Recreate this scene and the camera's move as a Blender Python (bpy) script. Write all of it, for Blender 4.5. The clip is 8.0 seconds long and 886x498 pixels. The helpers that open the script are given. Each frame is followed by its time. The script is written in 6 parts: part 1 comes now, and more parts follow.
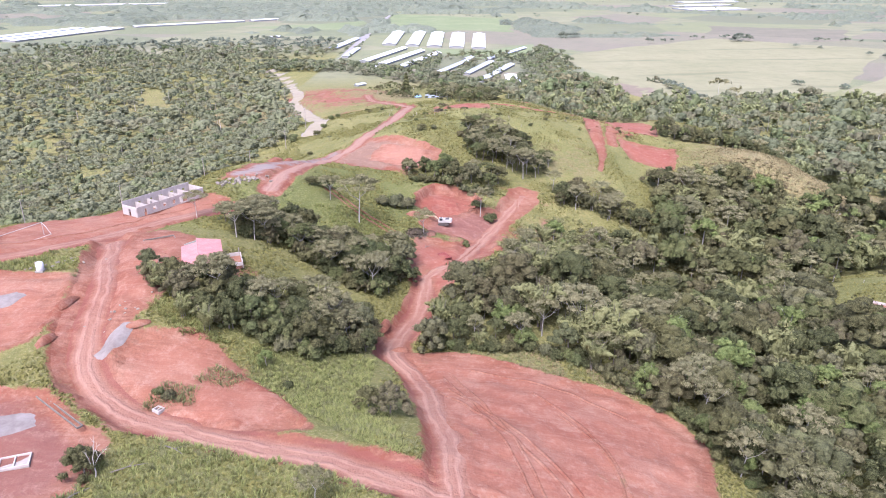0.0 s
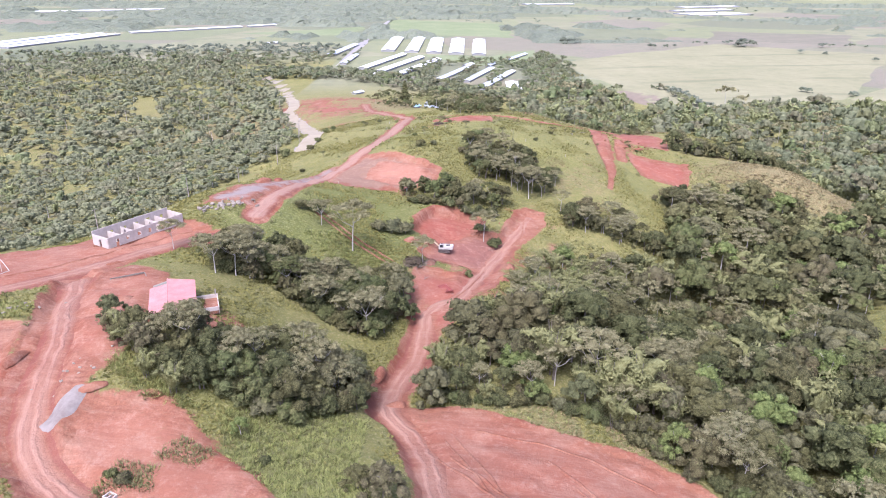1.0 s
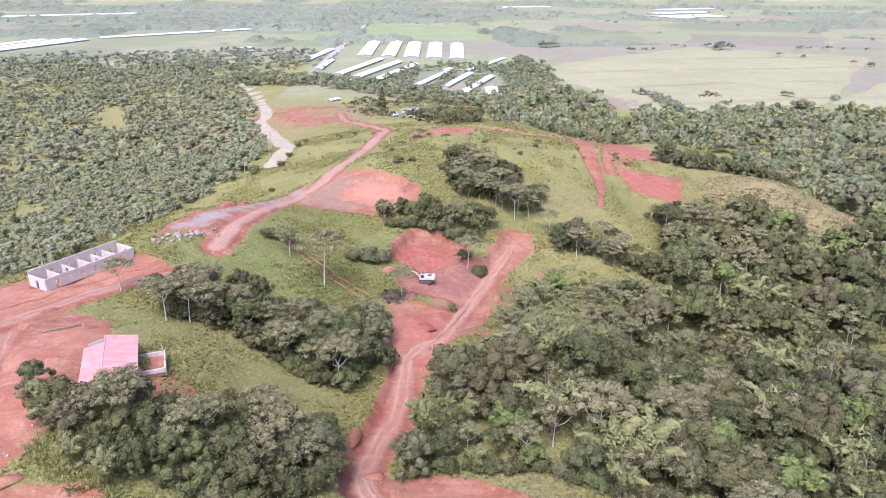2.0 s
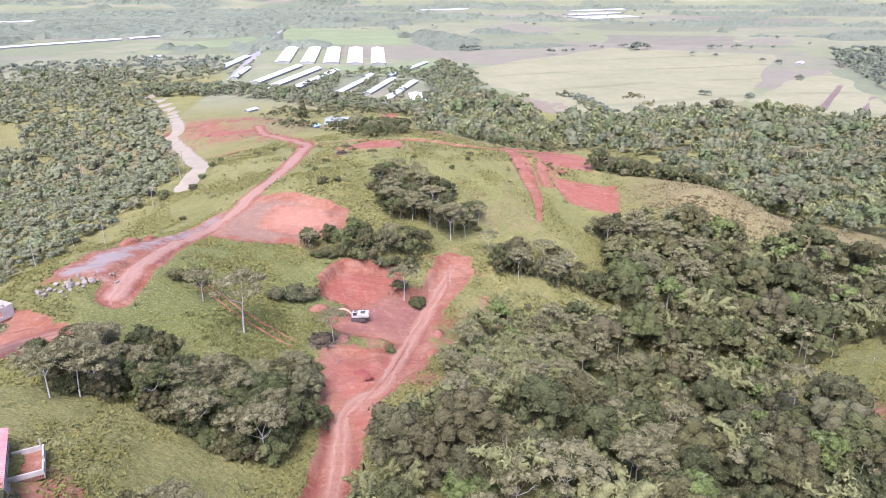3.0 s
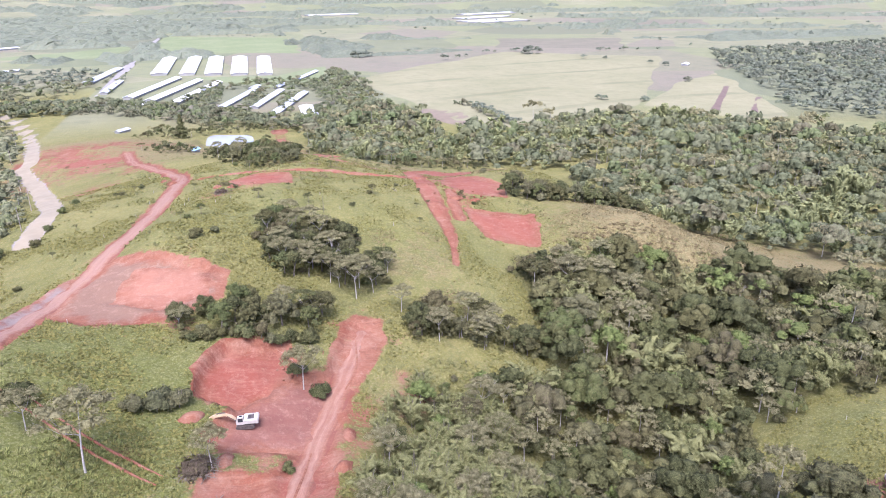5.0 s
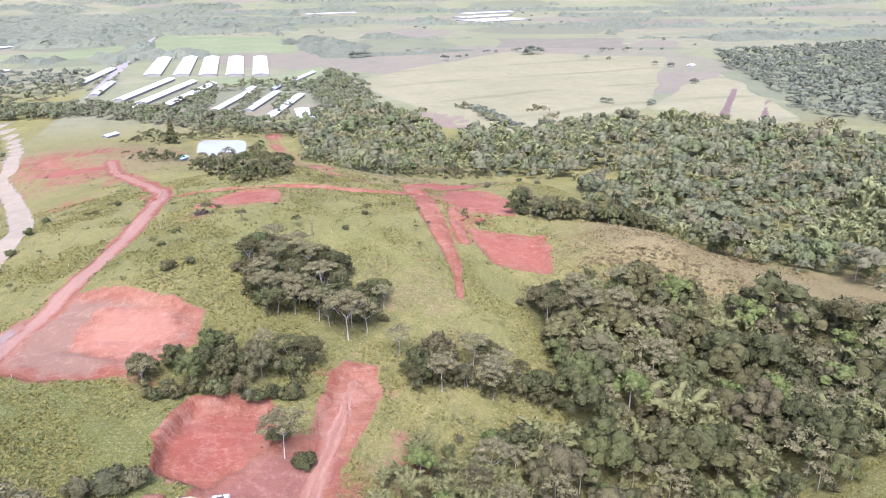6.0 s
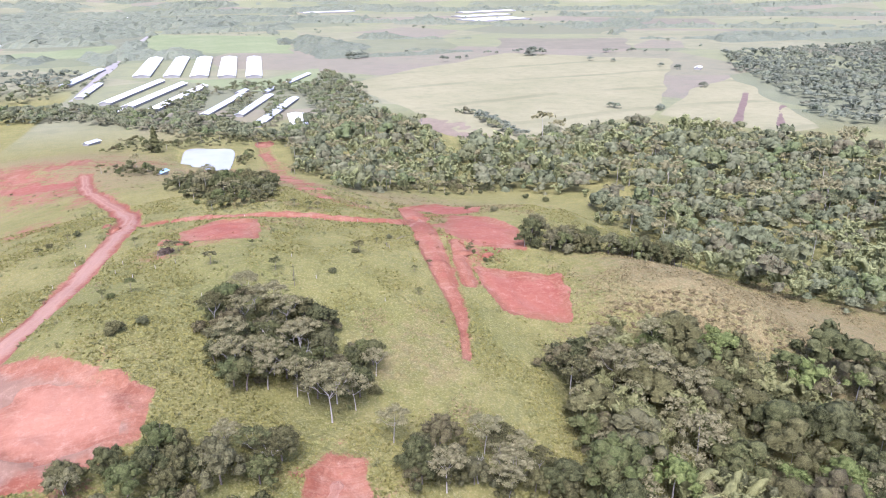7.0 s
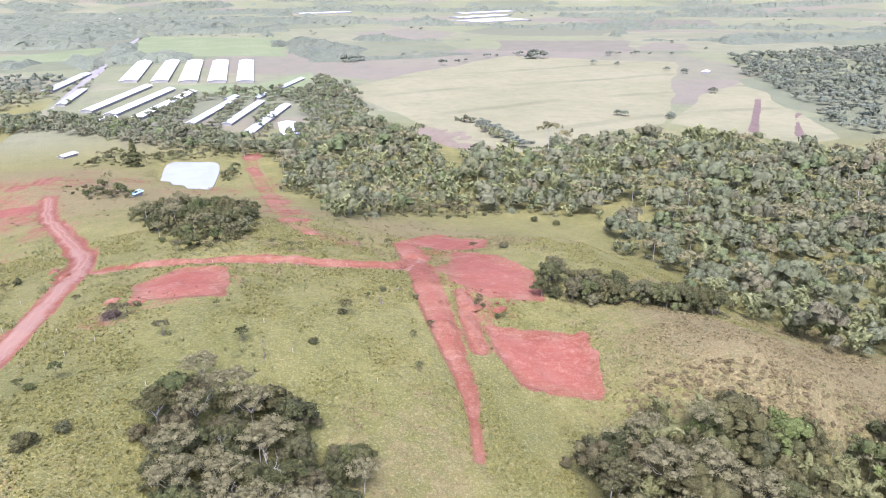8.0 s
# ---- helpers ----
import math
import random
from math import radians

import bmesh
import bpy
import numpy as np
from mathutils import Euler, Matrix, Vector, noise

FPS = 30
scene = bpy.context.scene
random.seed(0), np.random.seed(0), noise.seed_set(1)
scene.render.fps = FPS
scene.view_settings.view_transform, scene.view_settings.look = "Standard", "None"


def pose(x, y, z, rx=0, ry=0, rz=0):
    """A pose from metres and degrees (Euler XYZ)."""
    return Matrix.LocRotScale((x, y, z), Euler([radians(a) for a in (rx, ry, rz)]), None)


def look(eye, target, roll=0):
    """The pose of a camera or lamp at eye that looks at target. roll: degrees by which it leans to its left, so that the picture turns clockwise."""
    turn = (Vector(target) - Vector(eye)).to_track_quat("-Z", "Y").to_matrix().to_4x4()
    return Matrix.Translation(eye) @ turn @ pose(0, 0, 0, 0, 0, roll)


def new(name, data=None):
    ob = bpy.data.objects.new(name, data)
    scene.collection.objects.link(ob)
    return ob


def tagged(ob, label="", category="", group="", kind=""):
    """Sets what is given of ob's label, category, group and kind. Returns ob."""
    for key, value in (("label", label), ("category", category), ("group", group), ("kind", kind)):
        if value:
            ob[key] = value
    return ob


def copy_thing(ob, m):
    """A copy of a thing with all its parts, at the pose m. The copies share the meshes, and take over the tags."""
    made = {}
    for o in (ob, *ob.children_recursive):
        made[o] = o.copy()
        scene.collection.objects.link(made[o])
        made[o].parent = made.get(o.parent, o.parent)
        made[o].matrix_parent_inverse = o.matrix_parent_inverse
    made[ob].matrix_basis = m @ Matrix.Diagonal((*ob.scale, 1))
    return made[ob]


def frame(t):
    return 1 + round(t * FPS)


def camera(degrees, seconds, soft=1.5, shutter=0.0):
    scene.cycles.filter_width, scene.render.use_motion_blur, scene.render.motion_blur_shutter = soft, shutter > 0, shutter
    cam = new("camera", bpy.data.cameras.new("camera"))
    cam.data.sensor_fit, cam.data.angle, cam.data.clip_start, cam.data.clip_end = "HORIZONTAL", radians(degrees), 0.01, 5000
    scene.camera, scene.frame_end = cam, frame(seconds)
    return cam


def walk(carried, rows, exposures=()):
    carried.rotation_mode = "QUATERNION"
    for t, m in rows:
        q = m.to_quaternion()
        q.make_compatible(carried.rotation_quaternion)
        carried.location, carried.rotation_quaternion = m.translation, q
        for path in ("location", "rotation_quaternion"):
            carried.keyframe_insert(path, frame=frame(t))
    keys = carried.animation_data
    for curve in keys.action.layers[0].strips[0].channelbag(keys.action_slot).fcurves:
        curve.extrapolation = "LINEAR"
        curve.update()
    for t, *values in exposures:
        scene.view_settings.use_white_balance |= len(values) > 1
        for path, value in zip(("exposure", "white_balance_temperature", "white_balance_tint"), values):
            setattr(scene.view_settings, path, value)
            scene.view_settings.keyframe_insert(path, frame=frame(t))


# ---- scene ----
cam = camera(64.3, 8.0, soft=1.0)
METRES, EYE, TILT, LEAN, TURN = 190.0, 82.0, -22.0, 0.0, 0.0
ROWS = [
    (0.0, 0.0, 0.0, 0.0, -0.0, 0.0, 0.0),
    (0.5, -0.0009, 0.0452, 0.02, -0.01, 0.19, 0.04),
    (1.0, -0.0016, 0.0914, 0.0399, -0.03, 0.34, 0.06),
    (1.5, -0.002, 0.1386, 0.0606, -0.31, 0.48, 0.2),
    (3.0, -0.0032, 0.2773, 0.1222, -7.38, 0.52, 3.5),
    (3.5, -0.0002, 0.3216, 0.1418, -11.14, 0.35, 5.24),
    (4.0, 0.0053, 0.366, 0.1623, -14.12, 0.15, 6.55),
    (4.5, 0.0136, 0.4104, 0.1829, -15.22, 0.08, 6.94),
    (6.0, 0.0562, 0.5677, 0.2513, -15.42, -0.07, 6.74),
    (6.5, 0.0772, 0.6419, 0.2839, -15.48, -0.15, 6.7),
    (7.0, 0.1009, 0.7256, 0.3197, -15.56, -0.23, 6.66),
    (7.5, 0.1251, 0.8123, 0.3571, -15.66, -0.24, 6.66),
    (8.0, 0.149, 0.899, 0.3948, -15.77, -0.25, 6.71),
]
EXPOSURE, KELVIN, TINT = 1.78, 5420, 24
walk(cam, [(t, pose(0, 0, EYE, TILT, LEAN, TURN) @ pose(METRES * x, METRES * y, METRES * z, 90 + pitch, roll, yaw)) for t, x, y, z, yaw, pitch, roll in ROWS],
     exposures=[(0.0, EXPOSURE, KELVIN, TINT), (8.0, EXPOSURE, KELVIN, TINT)])

# ---- sky and light: bright overcast day ----
SUN_UP, SUN_ROUND = 58.0, 200.0
world = bpy.data.worlds.new("overcast_sky")
scene.world = world
world.use_nodes = True
wt = world.node_tree
wt.nodes.clear()
w_out = wt.nodes.new("ShaderNodeOutputWorld")
w_bg = wt.nodes.new("ShaderNodeBackground")
w_sky = wt.nodes.new("ShaderNodeTexSky")
w_sky.sky_type = "NISHITA"
w_sky.sun_disc = False
w_sky.sun_elevation = radians(SUN_UP)
w_sky.sun_rotation = radians(SUN_ROUND)
w_sky.air_density, w_sky.dust_density, w_sky.ozone_density = 0.7, 5.0, 0.4
w_bg.inputs["Strength"].default_value = 0.15
wt.links.new(w_sky.outputs[0], w_bg.inputs["Color"])
wt.links.new(w_bg.outputs[0], w_out.inputs["Surface"])
sun_data = bpy.data.lights.new("sun", "SUN")
sun_data.energy = 1.6
sun_data.angle = radians(20)
sun_data.color = (1.0, 0.975, 0.94)
sun = new("sun", sun_data)
sun_way = Vector((math.sin(radians(SUN_ROUND)) * math.cos(radians(SUN_UP)), math.cos(radians(SUN_ROUND)) * math.cos(radians(SUN_UP)), math.sin(radians(SUN_UP))))
sun.matrix_world = look(sun_way * 300, (0, 0, 0))

# ---- materials ----


class Mat:
    """A small builder of node materials."""

    def __init__(self, name):
        self.m = bpy.data.materials.new(name)
        self.m.use_nodes = True
        self.t = self.m.node_tree
        self.t.nodes.clear()
        self.out = self.n("ShaderNodeOutputMaterial")
        self.b = self.n("ShaderNodeBsdfPrincipled")
        self.l(self.b.outputs[0], self.out.inputs["Surface"])
        self.pos = self.n("ShaderNodeNewGeometry").outputs["Position"]

    def n(self, kind):
        return self.t.nodes.new(kind)

    def l(self, a, b):
        self.t.links.new(a, b)

    def noise(self, scale, detail=4.0, rough=0.55, at=None, lo=0.35, hi=0.65):
        q = self.n("ShaderNodeTexNoise")
        q.inputs["Scale"].default_value = scale
        q.inputs["Detail"].default_value = detail
        q.inputs["Roughness"].default_value = rough
        self.l(at or self.pos, q.inputs["Vector"])
        r = self.n("ShaderNodeMapRange")
        r.inputs["From Min"].default_value, r.inputs["From Max"].default_value = lo, hi
        self.l(q.outputs[0], r.inputs["Value"])
        return r.outputs[0]

    def mix(self, fac, a, b, mode="MIX"):
        q = self.n("ShaderNodeMix")
        q.data_type, q.blend_type = "RGBA", mode
        for sock, v in ((q.inputs[0], fac), (q.inputs[6], a), (q.inputs[7], b)):
            if hasattr(v, "is_linked"):
                self.l(v, sock)
            elif isinstance(v, tuple):
                sock.default_value = (*v, 1.0)
            else:
                sock.default_value = v
        return q.outputs[2]

    def math(self, op, a, b=0.0):
        q = self.n("ShaderNodeMath")
        q.operation = op
        for sock, v in ((q.inputs[0], a), (q.inputs[1], b)):
            if hasattr(v, "is_linked"):
                self.l(v, sock)
            else:
                sock.default_value = v
        return q.outputs[0]

    def ramp(self, v, lo, hi):
        r = self.n("ShaderNodeMapRange")
        r.interpolation_type = "SMOOTHSTEP"
        r.inputs["From Min"].default_value, r.inputs["From Max"].default_value = lo, hi
        self.l(v, r.inputs["Value"])
        return r.outputs[0]

    def attr(self, name):
        q = self.n("ShaderNodeAttribute")
        q.attribute_name = name
        return q.outputs["Fac"]

    def done(self, colour, rough=0.9, bump=None, strength=0.4, distance=0.2, metal=0.0, spec=0.3):
        for sock, v in ((self.b.inputs["Base Color"], colour), (self.b.inputs["Roughness"], rough), (self.b.inputs["Metallic"], metal)):
            if hasattr(v, "is_linked"):
                self.l(v, sock)
            elif isinstance(v, tuple):
                sock.default_value = (*v, 1.0)
            else:
                sock.default_value = v
        self.b.inputs["Specular IOR Level"].default_value = spec
        if bump is not None:
            q = self.n("ShaderNodeBump")
            q.inputs["Strength"].default_value = strength
            q.inputs["Distance"].default_value = distance
            self.l(bump, q.inputs["Height"])
            self.l(q.outputs[0], self.b.inputs["Normal"])
        return self.m


def streaks(k, turn, long, wide):
    """Stretched noise: scrapes left by blades and running water."""
    q = k.n("ShaderNodeMapping")
    q.inputs["Rotation"].default_value = (0, 0, radians(turn))
    q.inputs["Scale"].default_value = (1 / long, 1 / wide, 0.02)
    k.l(k.pos, q.inputs["Vector"])
    return k.noise(1.0, 6, 0.65, q.outputs[0], 0.50, 0.68)


def soil_colour(k):
    """Red clay with pale dry crusts, blade scrapes, washed streaks, darker damp patches and a few weeds."""
    c = k.mix(k.noise(0.035, 6, 0.6, lo=0.40, hi=0.60), (0.150, 0.051, 0.029), (0.198, 0.090, 0.054))
    c = k.mix(k.math("MULTIPLY", k.noise(0.11, 8, 0.70, lo=0.49, hi=0.61), 0.65), c, (0.234, 0.134, 0.090))
    c = k.mix(k.math("MULTIPLY", streaks(k, 25, 10, 0.9), 0.30), c, (0.102, 0.034, 0.020))
    c = k.mix(k.math("MULTIPLY", streaks(k, -50, 12, 1.2), 0.45), c, (0.252, 0.154, 0.106))
    c = k.mix(k.math("MULTIPLY", streaks(k, 70, 18, 0.7), 0.35), c, (0.120, 0.042, 0.025))
    c = k.mix(k.math("MULTIPLY", k.noise(0.07, 8, 0.72, lo=0.53, hi=0.64), 0.65), c, (0.106, 0.036, 0.021))
    c = k.mix(k.math("MULTIPLY", k.noise(0.9, 6, 0.7, lo=0.52, hi=0.68), 0.5), c, (0.240, 0.151, 0.106))
    c = k.mix(k.math("MULTIPLY", k.noise(2.2, 4, 0.65), 0.35), c, (0.100, 0.039, 0.023))
    return k.mix(k.math("MULTIPLY", k.noise(0.17, 9, 0.82, lo=0.60, hi=0.68), 0.6), c, (0.122, 0.112, 0.046))


def make_ground():
    k = Mat("hill_grass_and_clay")
    fine, mid, wide = k.noise(1.6, 6, 0.7), k.noise(0.22, 5, 0.65), k.noise(0.035, 5, 0.6)
    grass = k.mix(wide, (0.106, 0.106, 0.028), (0.160, 0.146, 0.048))
    grass = k.mix(k.math("MULTIPLY", mid, 0.55), grass, (0.196, 0.170, 0.064))
    grass = k.mix(k.math("MULTIPLY", k.attr("lush"), 0.85), grass, (0.086, 0.098, 0.023))
    dry = k.mix(fine, (0.138, 0.106, 0.046), (0.190, 0.152, 0.074))
    grass = k.mix(k.ramp(k.math("ADD", k.attr("dry"), k.math("MULTIPLY", mid, 0.5)), 0.45, 1.05), grass, dry)
    warp = k.n("ShaderNodeVectorMath")
    warp.operation = "ADD"
    wiggle = k.n("ShaderNodeTexNoise")
    wiggle.inputs["Scale"].default_value = 0.8
    k.l(k.pos, wiggle.inputs["Vector"])
    k.l(k.pos, warp.inputs[0])
    k.l(wiggle.outputs["Color"], warp.inputs[1])
    clump = k.n("ShaderNodeTexVoronoi")
    clump.inputs["Scale"].default_value = 0.75
    k.l(warp.outputs[0], clump.inputs["Vector"])
    between = k.ramp(clump.outputs["Distance"], 0.30, 0.80)
    # Darker between clumps: the shade among tufts put into the grass colour.
    grass = k.mix(k.math("MULTIPLY", between, k.math("MULTIPLY", k.noise(0.10, 4), 0.42)), grass, (0.075, 0.084, 0.031))
    grass = k.mix(k.math("MULTIPLY", k.noise(0.45, 8, 0.78, lo=0.48, hi=0.62), 0.38), grass, (0.084, 0.093, 0.036))
    grass = k.mix(k.math("MULTIPLY", k.noise(1.9, 5, 0.7, lo=0.50, hi=0.66), 0.45), grass, (0.288, 0.261, 0.144))
    cells = k.n("ShaderNodeTexVoronoi")
    cells.inputs["Scale"].default_value = 0.0042
    cells.inputs["Randomness"].default_value = 0.75
    k.l(k.pos, cells.inputs["Vector"])
    parcel = k.n("ShaderNodeSeparateColor")
    k.l(cells.outputs["Color"], parcel.inputs[0])
    # Plain: own grass tones, paled and greyed to put distance haze into the colour.
    plain = k.mix(k.noise(0.012, 6, 0.65), (0.146, 0.146, 0.084), (0.190, 0.183, 0.112))
    plain = k.mix(k.math("MULTIPLY", k.ramp(parcel.outputs[0], 0.35, 0.7), 0.7), plain, (0.150, 0.160, 0.082))
    plain = k.mix(k.math("MULTIPLY", k.ramp(parcel.outputs[1], 0.66, 0.8), 0.8), plain, (0.160, 0.138, 0.105))
    plain = k.mix(k.math("MULTIPLY", k.ramp(parcel.outputs[2], 0.7, 0.85), 0.7), plain, (0.112, 0.124, 0.072))
    plain = k.mix(k.math("MULTIPLY", k.noise(0.04, 7, 0.72, lo=0.48, hi=0.66), 0.5), plain, (0.118, 0.122, 0.080))
    grass = k.mix(k.attr("plain"), grass, plain)
    soil = k.ramp(k.math("ADD", k.attr("soil"), k.math("ADD", k.math("MULTIPLY", k.math("SUBTRACT", mid, 0.5), 0.45), k.math("MULTIPLY", k.math("SUBTRACT", fine, 0.5), 0.30))), 0.30, 0.66)
    c = k.mix(soil, grass, soil_colour(k))
    grey = k.mix(fine, (0.180, 0.162, 0.156), (0.264, 0.240, 0.234))
    c = k.mix(k.ramp(k.math("ADD", k.attr("grey"), k.math("MULTIPLY", k.math("SUBTRACT", mid, 0.5), 0.5)), 0.3, 0.7), c, grey)
    # Ditch lines: damp clay, with the ditch's shade painted in as darker colour.
    c = k.mix(k.math("MULTIPLY", k.attr("damp"), 0.45), c, (0.129, 0.045, 0.031))
    rough_grass = k.math("SUBTRACT", k.noise(1.3, 8, 0.75), k.math("MULTIPLY", between, 0.8))
    relief = k.math("MULTIPLY", rough_grass, k.math("SUBTRACT", 1.0, k.math("MULTIPLY", soil, 0.65)))
    return k.done(c, 0.95, relief, 0.7, 0.35, spec=0.1)


def make_road(name, worn, dusty):
    """Clay road: a compacted pale crown, two brighter wheel tracks, fine tyre lines and darkened edges."""
    k = Mat(name)
    c = soil_colour(k)
    wob = k.math("ADD", k.attr("across"), k.math("MULTIPLY", k.math("SUBTRACT", k.noise(0.11, 4), 0.5), 1.1))
    packed = k.math("SUBTRACT", 1.0, k.ramp(k.math("ABSOLUTE", wob), 1.3, 2.4))
    c = k.mix(k.math("MULTIPLY", packed, k.math("ADD", 0.35, k.math("MULTIPLY", k.noise(0.07, 5, 0.65), worn))), c, (0.218, 0.124, 0.086))
    rut = k.math("SUBTRACT", 1.0, k.ramp(k.math("ABSOLUTE", k.math("SUBTRACT", k.math("ABSOLUTE", wob), 0.9)), 0.12, 0.55))
    rut = k.math("MULTIPLY", rut, k.noise(0.16, 5, 0.65, lo=0.30, hi=0.55))
    c = k.mix(k.math("MULTIPLY", rut, worn), c, (0.285, 0.172, 0.124))
    lines = k.n("ShaderNodeCombineXYZ")
    k.l(k.math("ADD", k.attr("across"), k.math("MULTIPLY", k.noise(0.03, 1), 1.6)), lines.inputs[0])
    tyre = k.math("MULTIPLY", k.noise(2.2, 4, 0.6, lines.outputs[0], 0.46, 0.62), k.noise(0.12, 5, 0.65, lo=0.35, hi=0.6))
    c = k.mix(k.math("MULTIPLY", tyre, 0.55), c, (0.150, 0.066, 0.048))
    c = k.mix(k.math("MULTIPLY", k.ramp(k.math("ABSOLUTE", wob), 2.1, 2.8), 0.7), c, (0.135, 0.047, 0.033))
    inner = k.ramp(k.math("ADD", k.attr("inward"), k.math("MULTIPLY", k.math("SUBTRACT", k.noise(0.3, 5), 0.5), 1.6)), 0.0, 1.8)
    c = k.mix(k.math("MULTIPLY", inner, dusty), c, (0.225, 0.150, 0.114))
    return k.done(c, 0.9, k.math("ADD", k.noise(0.8, 8, 0.7), rut), 0.55, 0.3, spec=0.15)


def make_soil(name, tint, amount):
    k = Mat(name)
    inner = k.ramp(k.math("ADD", k.attr("inward"), k.math("MULTIPLY", k.math("SUBTRACT", k.noise(0.25, 5, 0.65), 0.5), 3.2)), 0.2, 4.5)
    c = k.mix(k.math("MULTIPLY", inner, amount), soil_colour(k), tint)
    c = k.mix(k.math("MULTIPLY", k.noise(0.5, 8, 0.8, lo=0.52, hi=0.66), 0.4), c, (0.276, 0.183, 0.135))
    return k.done(c, 0.92, k.noise(0.9, 8, 0.75), 0.4, 0.3, spec=0.12)


def make_leaf(name, dark, mid, pale, vary=0.8, through_light=0.15, grain=3.0, gaps=0.55, variety=0.65, relief=0.65):
    """Foliage: dark specks paint shaded gaps and pale ones lit leaves, varying from spray to spray and from plant to
    plant.
    """
    k = Mat(name)
    isl = k.n("ShaderNodeNewGeometry").outputs["Random Per Island"]
    per = k.math("FRACT", k.math("ADD", k.n("ShaderNodeObjectInfo").outputs["Random"], k.attr("plant")))
    c = k.mix(k.ramp(per, 0.15, 0.95), mid, dark)
    c = k.mix(k.math("MULTIPLY", k.ramp(k.math("FRACT", k.math("MULTIPLY", per, 7.13)), 0.50, 0.75), variety), c, (0.128, 0.122, 0.046))
    c = k.mix(k.math("MULTIPLY", k.ramp(k.math("FRACT", k.math("MULTIPLY", per, 3.71)), 0.66, 0.85), variety), c, (0.190, 0.182, 0.112))
    c = k.mix(k.math("MULTIPLY", k.ramp(k.math("FRACT", k.math("MULTIPLY", per, 11.3)), 0.80, 0.88), variety), c, (0.125, 0.092, 0.060))
    c = k.mix(k.math("MULTIPLY", k.ramp(k.math("FRACT", k.math("MULTIPLY", per, 17.9)), 0.84, 0.90), variety), c, (0.105, 0.150, 0.040))
    c = k.mix(k.math("MULTIPLY", isl, 0.45 * vary), c, pale)
    # Shade between leaves and highlights on them are painted into the colour from here.
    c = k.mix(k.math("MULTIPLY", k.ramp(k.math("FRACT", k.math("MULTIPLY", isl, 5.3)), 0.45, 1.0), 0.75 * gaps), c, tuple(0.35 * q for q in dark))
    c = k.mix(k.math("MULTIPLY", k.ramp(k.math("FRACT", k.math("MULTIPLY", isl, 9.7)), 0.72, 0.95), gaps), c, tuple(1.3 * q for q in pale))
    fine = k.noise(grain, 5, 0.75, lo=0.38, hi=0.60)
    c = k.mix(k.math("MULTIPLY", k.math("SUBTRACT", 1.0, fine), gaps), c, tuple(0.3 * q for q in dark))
    c = k.mix(k.math("MULTIPLY", k.noise(grain * 1.5, 4, 0.75, lo=0.46, hi=0.58), 0.7), c, pale)
    k.done(c, 0.75, fine, relief, 0.5, spec=0.08)
    tr = k.n("ShaderNodeBsdfTranslucent")
    k.l(c, tr.inputs["Color"])
    ms = k.n("ShaderNodeMixShader")
    ms.inputs[0].default_value = through_light
    k.l(k.b.outputs[0], ms.inputs[1])
    k.l(tr.outputs[0], ms.inputs[2])
    k.l(ms.outputs[0], k.out.inputs["Surface"])
    return k.m


def make_plain(name, a, b, scale=1.0, rough=0.8, bump=0.3, metal=0.0, spec=0.3):
    k = Mat(name)
    c = k.mix(k.noise(scale, 6, 0.65), a, b)
    return k.done(c, rough, k.noise(scale * 4, 5), bump, 0.05, metal, spec)


GROUND = make_ground()
ROAD = make_road("rutted_clay_road", 0.45, 0.04)
ROAD_DUSTY = make_road("dusty_pale_clay_road", 0.3, 0.5)
SOIL = make_soil("graded_red_clay", (0.285, 0.128, 0.086), 0.2)
SOIL_PALE = make_soil("pale_graded_clay", (0.255, 0.128, 0.086), 0.55)
# Damp clay of the dig floor; also paints shade on the crest bank and in the ditch.
SOIL_DARK = make_soil("damp_dark_clay", (0.132, 0.060, 0.048), 0.65)
SOIL_RED = make_soil("deep_red_clay", (0.180, 0.053, 0.038), 0.5)
GRAVEL = make_soil("grey_gravel", (0.165, 0.142, 0.128), 0.9)
APRON = make_soil("dusty_disturbed_clay", (0.148, 0.096, 0.066), 0.8)
CEMENT = make_plain("dried_grey_cement_slurry", (0.117, 0.095, 0.081), (0.181, 0.158, 0.142), 0.35, 0.9)
TARMAC = make_plain("worn_grey_road", (0.180, 0.149, 0.098), (0.230, 0.193, 0.130), 0.1)
# Pale base: part of the bright sky's reflection is put into the water colour.
WATER = make_plain("still_pond_water", (0.228, 0.225, 0.202), (0.269, 0.262, 0.241), 0.05, 0.2, 0.02, spec=0.5)
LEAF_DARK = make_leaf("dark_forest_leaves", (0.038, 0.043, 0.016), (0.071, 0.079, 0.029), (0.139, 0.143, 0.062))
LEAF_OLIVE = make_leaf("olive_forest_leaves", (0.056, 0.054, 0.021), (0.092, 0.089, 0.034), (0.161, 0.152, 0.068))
LEAF_PALE = make_leaf("pale_olive_leaves", (0.162, 0.153, 0.068), (0.225, 0.209, 0.101), (0.310, 0.284, 0.155), gaps=0.22, variety=0.15, through_light=0.25)
LEAF_BAMBOO = make_leaf("yellow_green_bamboo_leaves", (0.138, 0.145, 0.051), (0.189, 0.191, 0.074), (0.262, 0.259, 0.120), gaps=0.25, variety=0.0, through_light=0.4, relief=0.3)
LEAF_LIGHT = make_leaf("fresh_green_leaves", (0.092, 0.125, 0.034), (0.132, 0.170, 0.048), (0.205, 0.232, 0.080), gaps=0.4, variety=0.1)
LEAF_BROWN = make_leaf("dry_brown_leaves", (0.072, 0.046, 0.036), (0.101, 0.070, 0.055), (0.144, 0.106, 0.084))
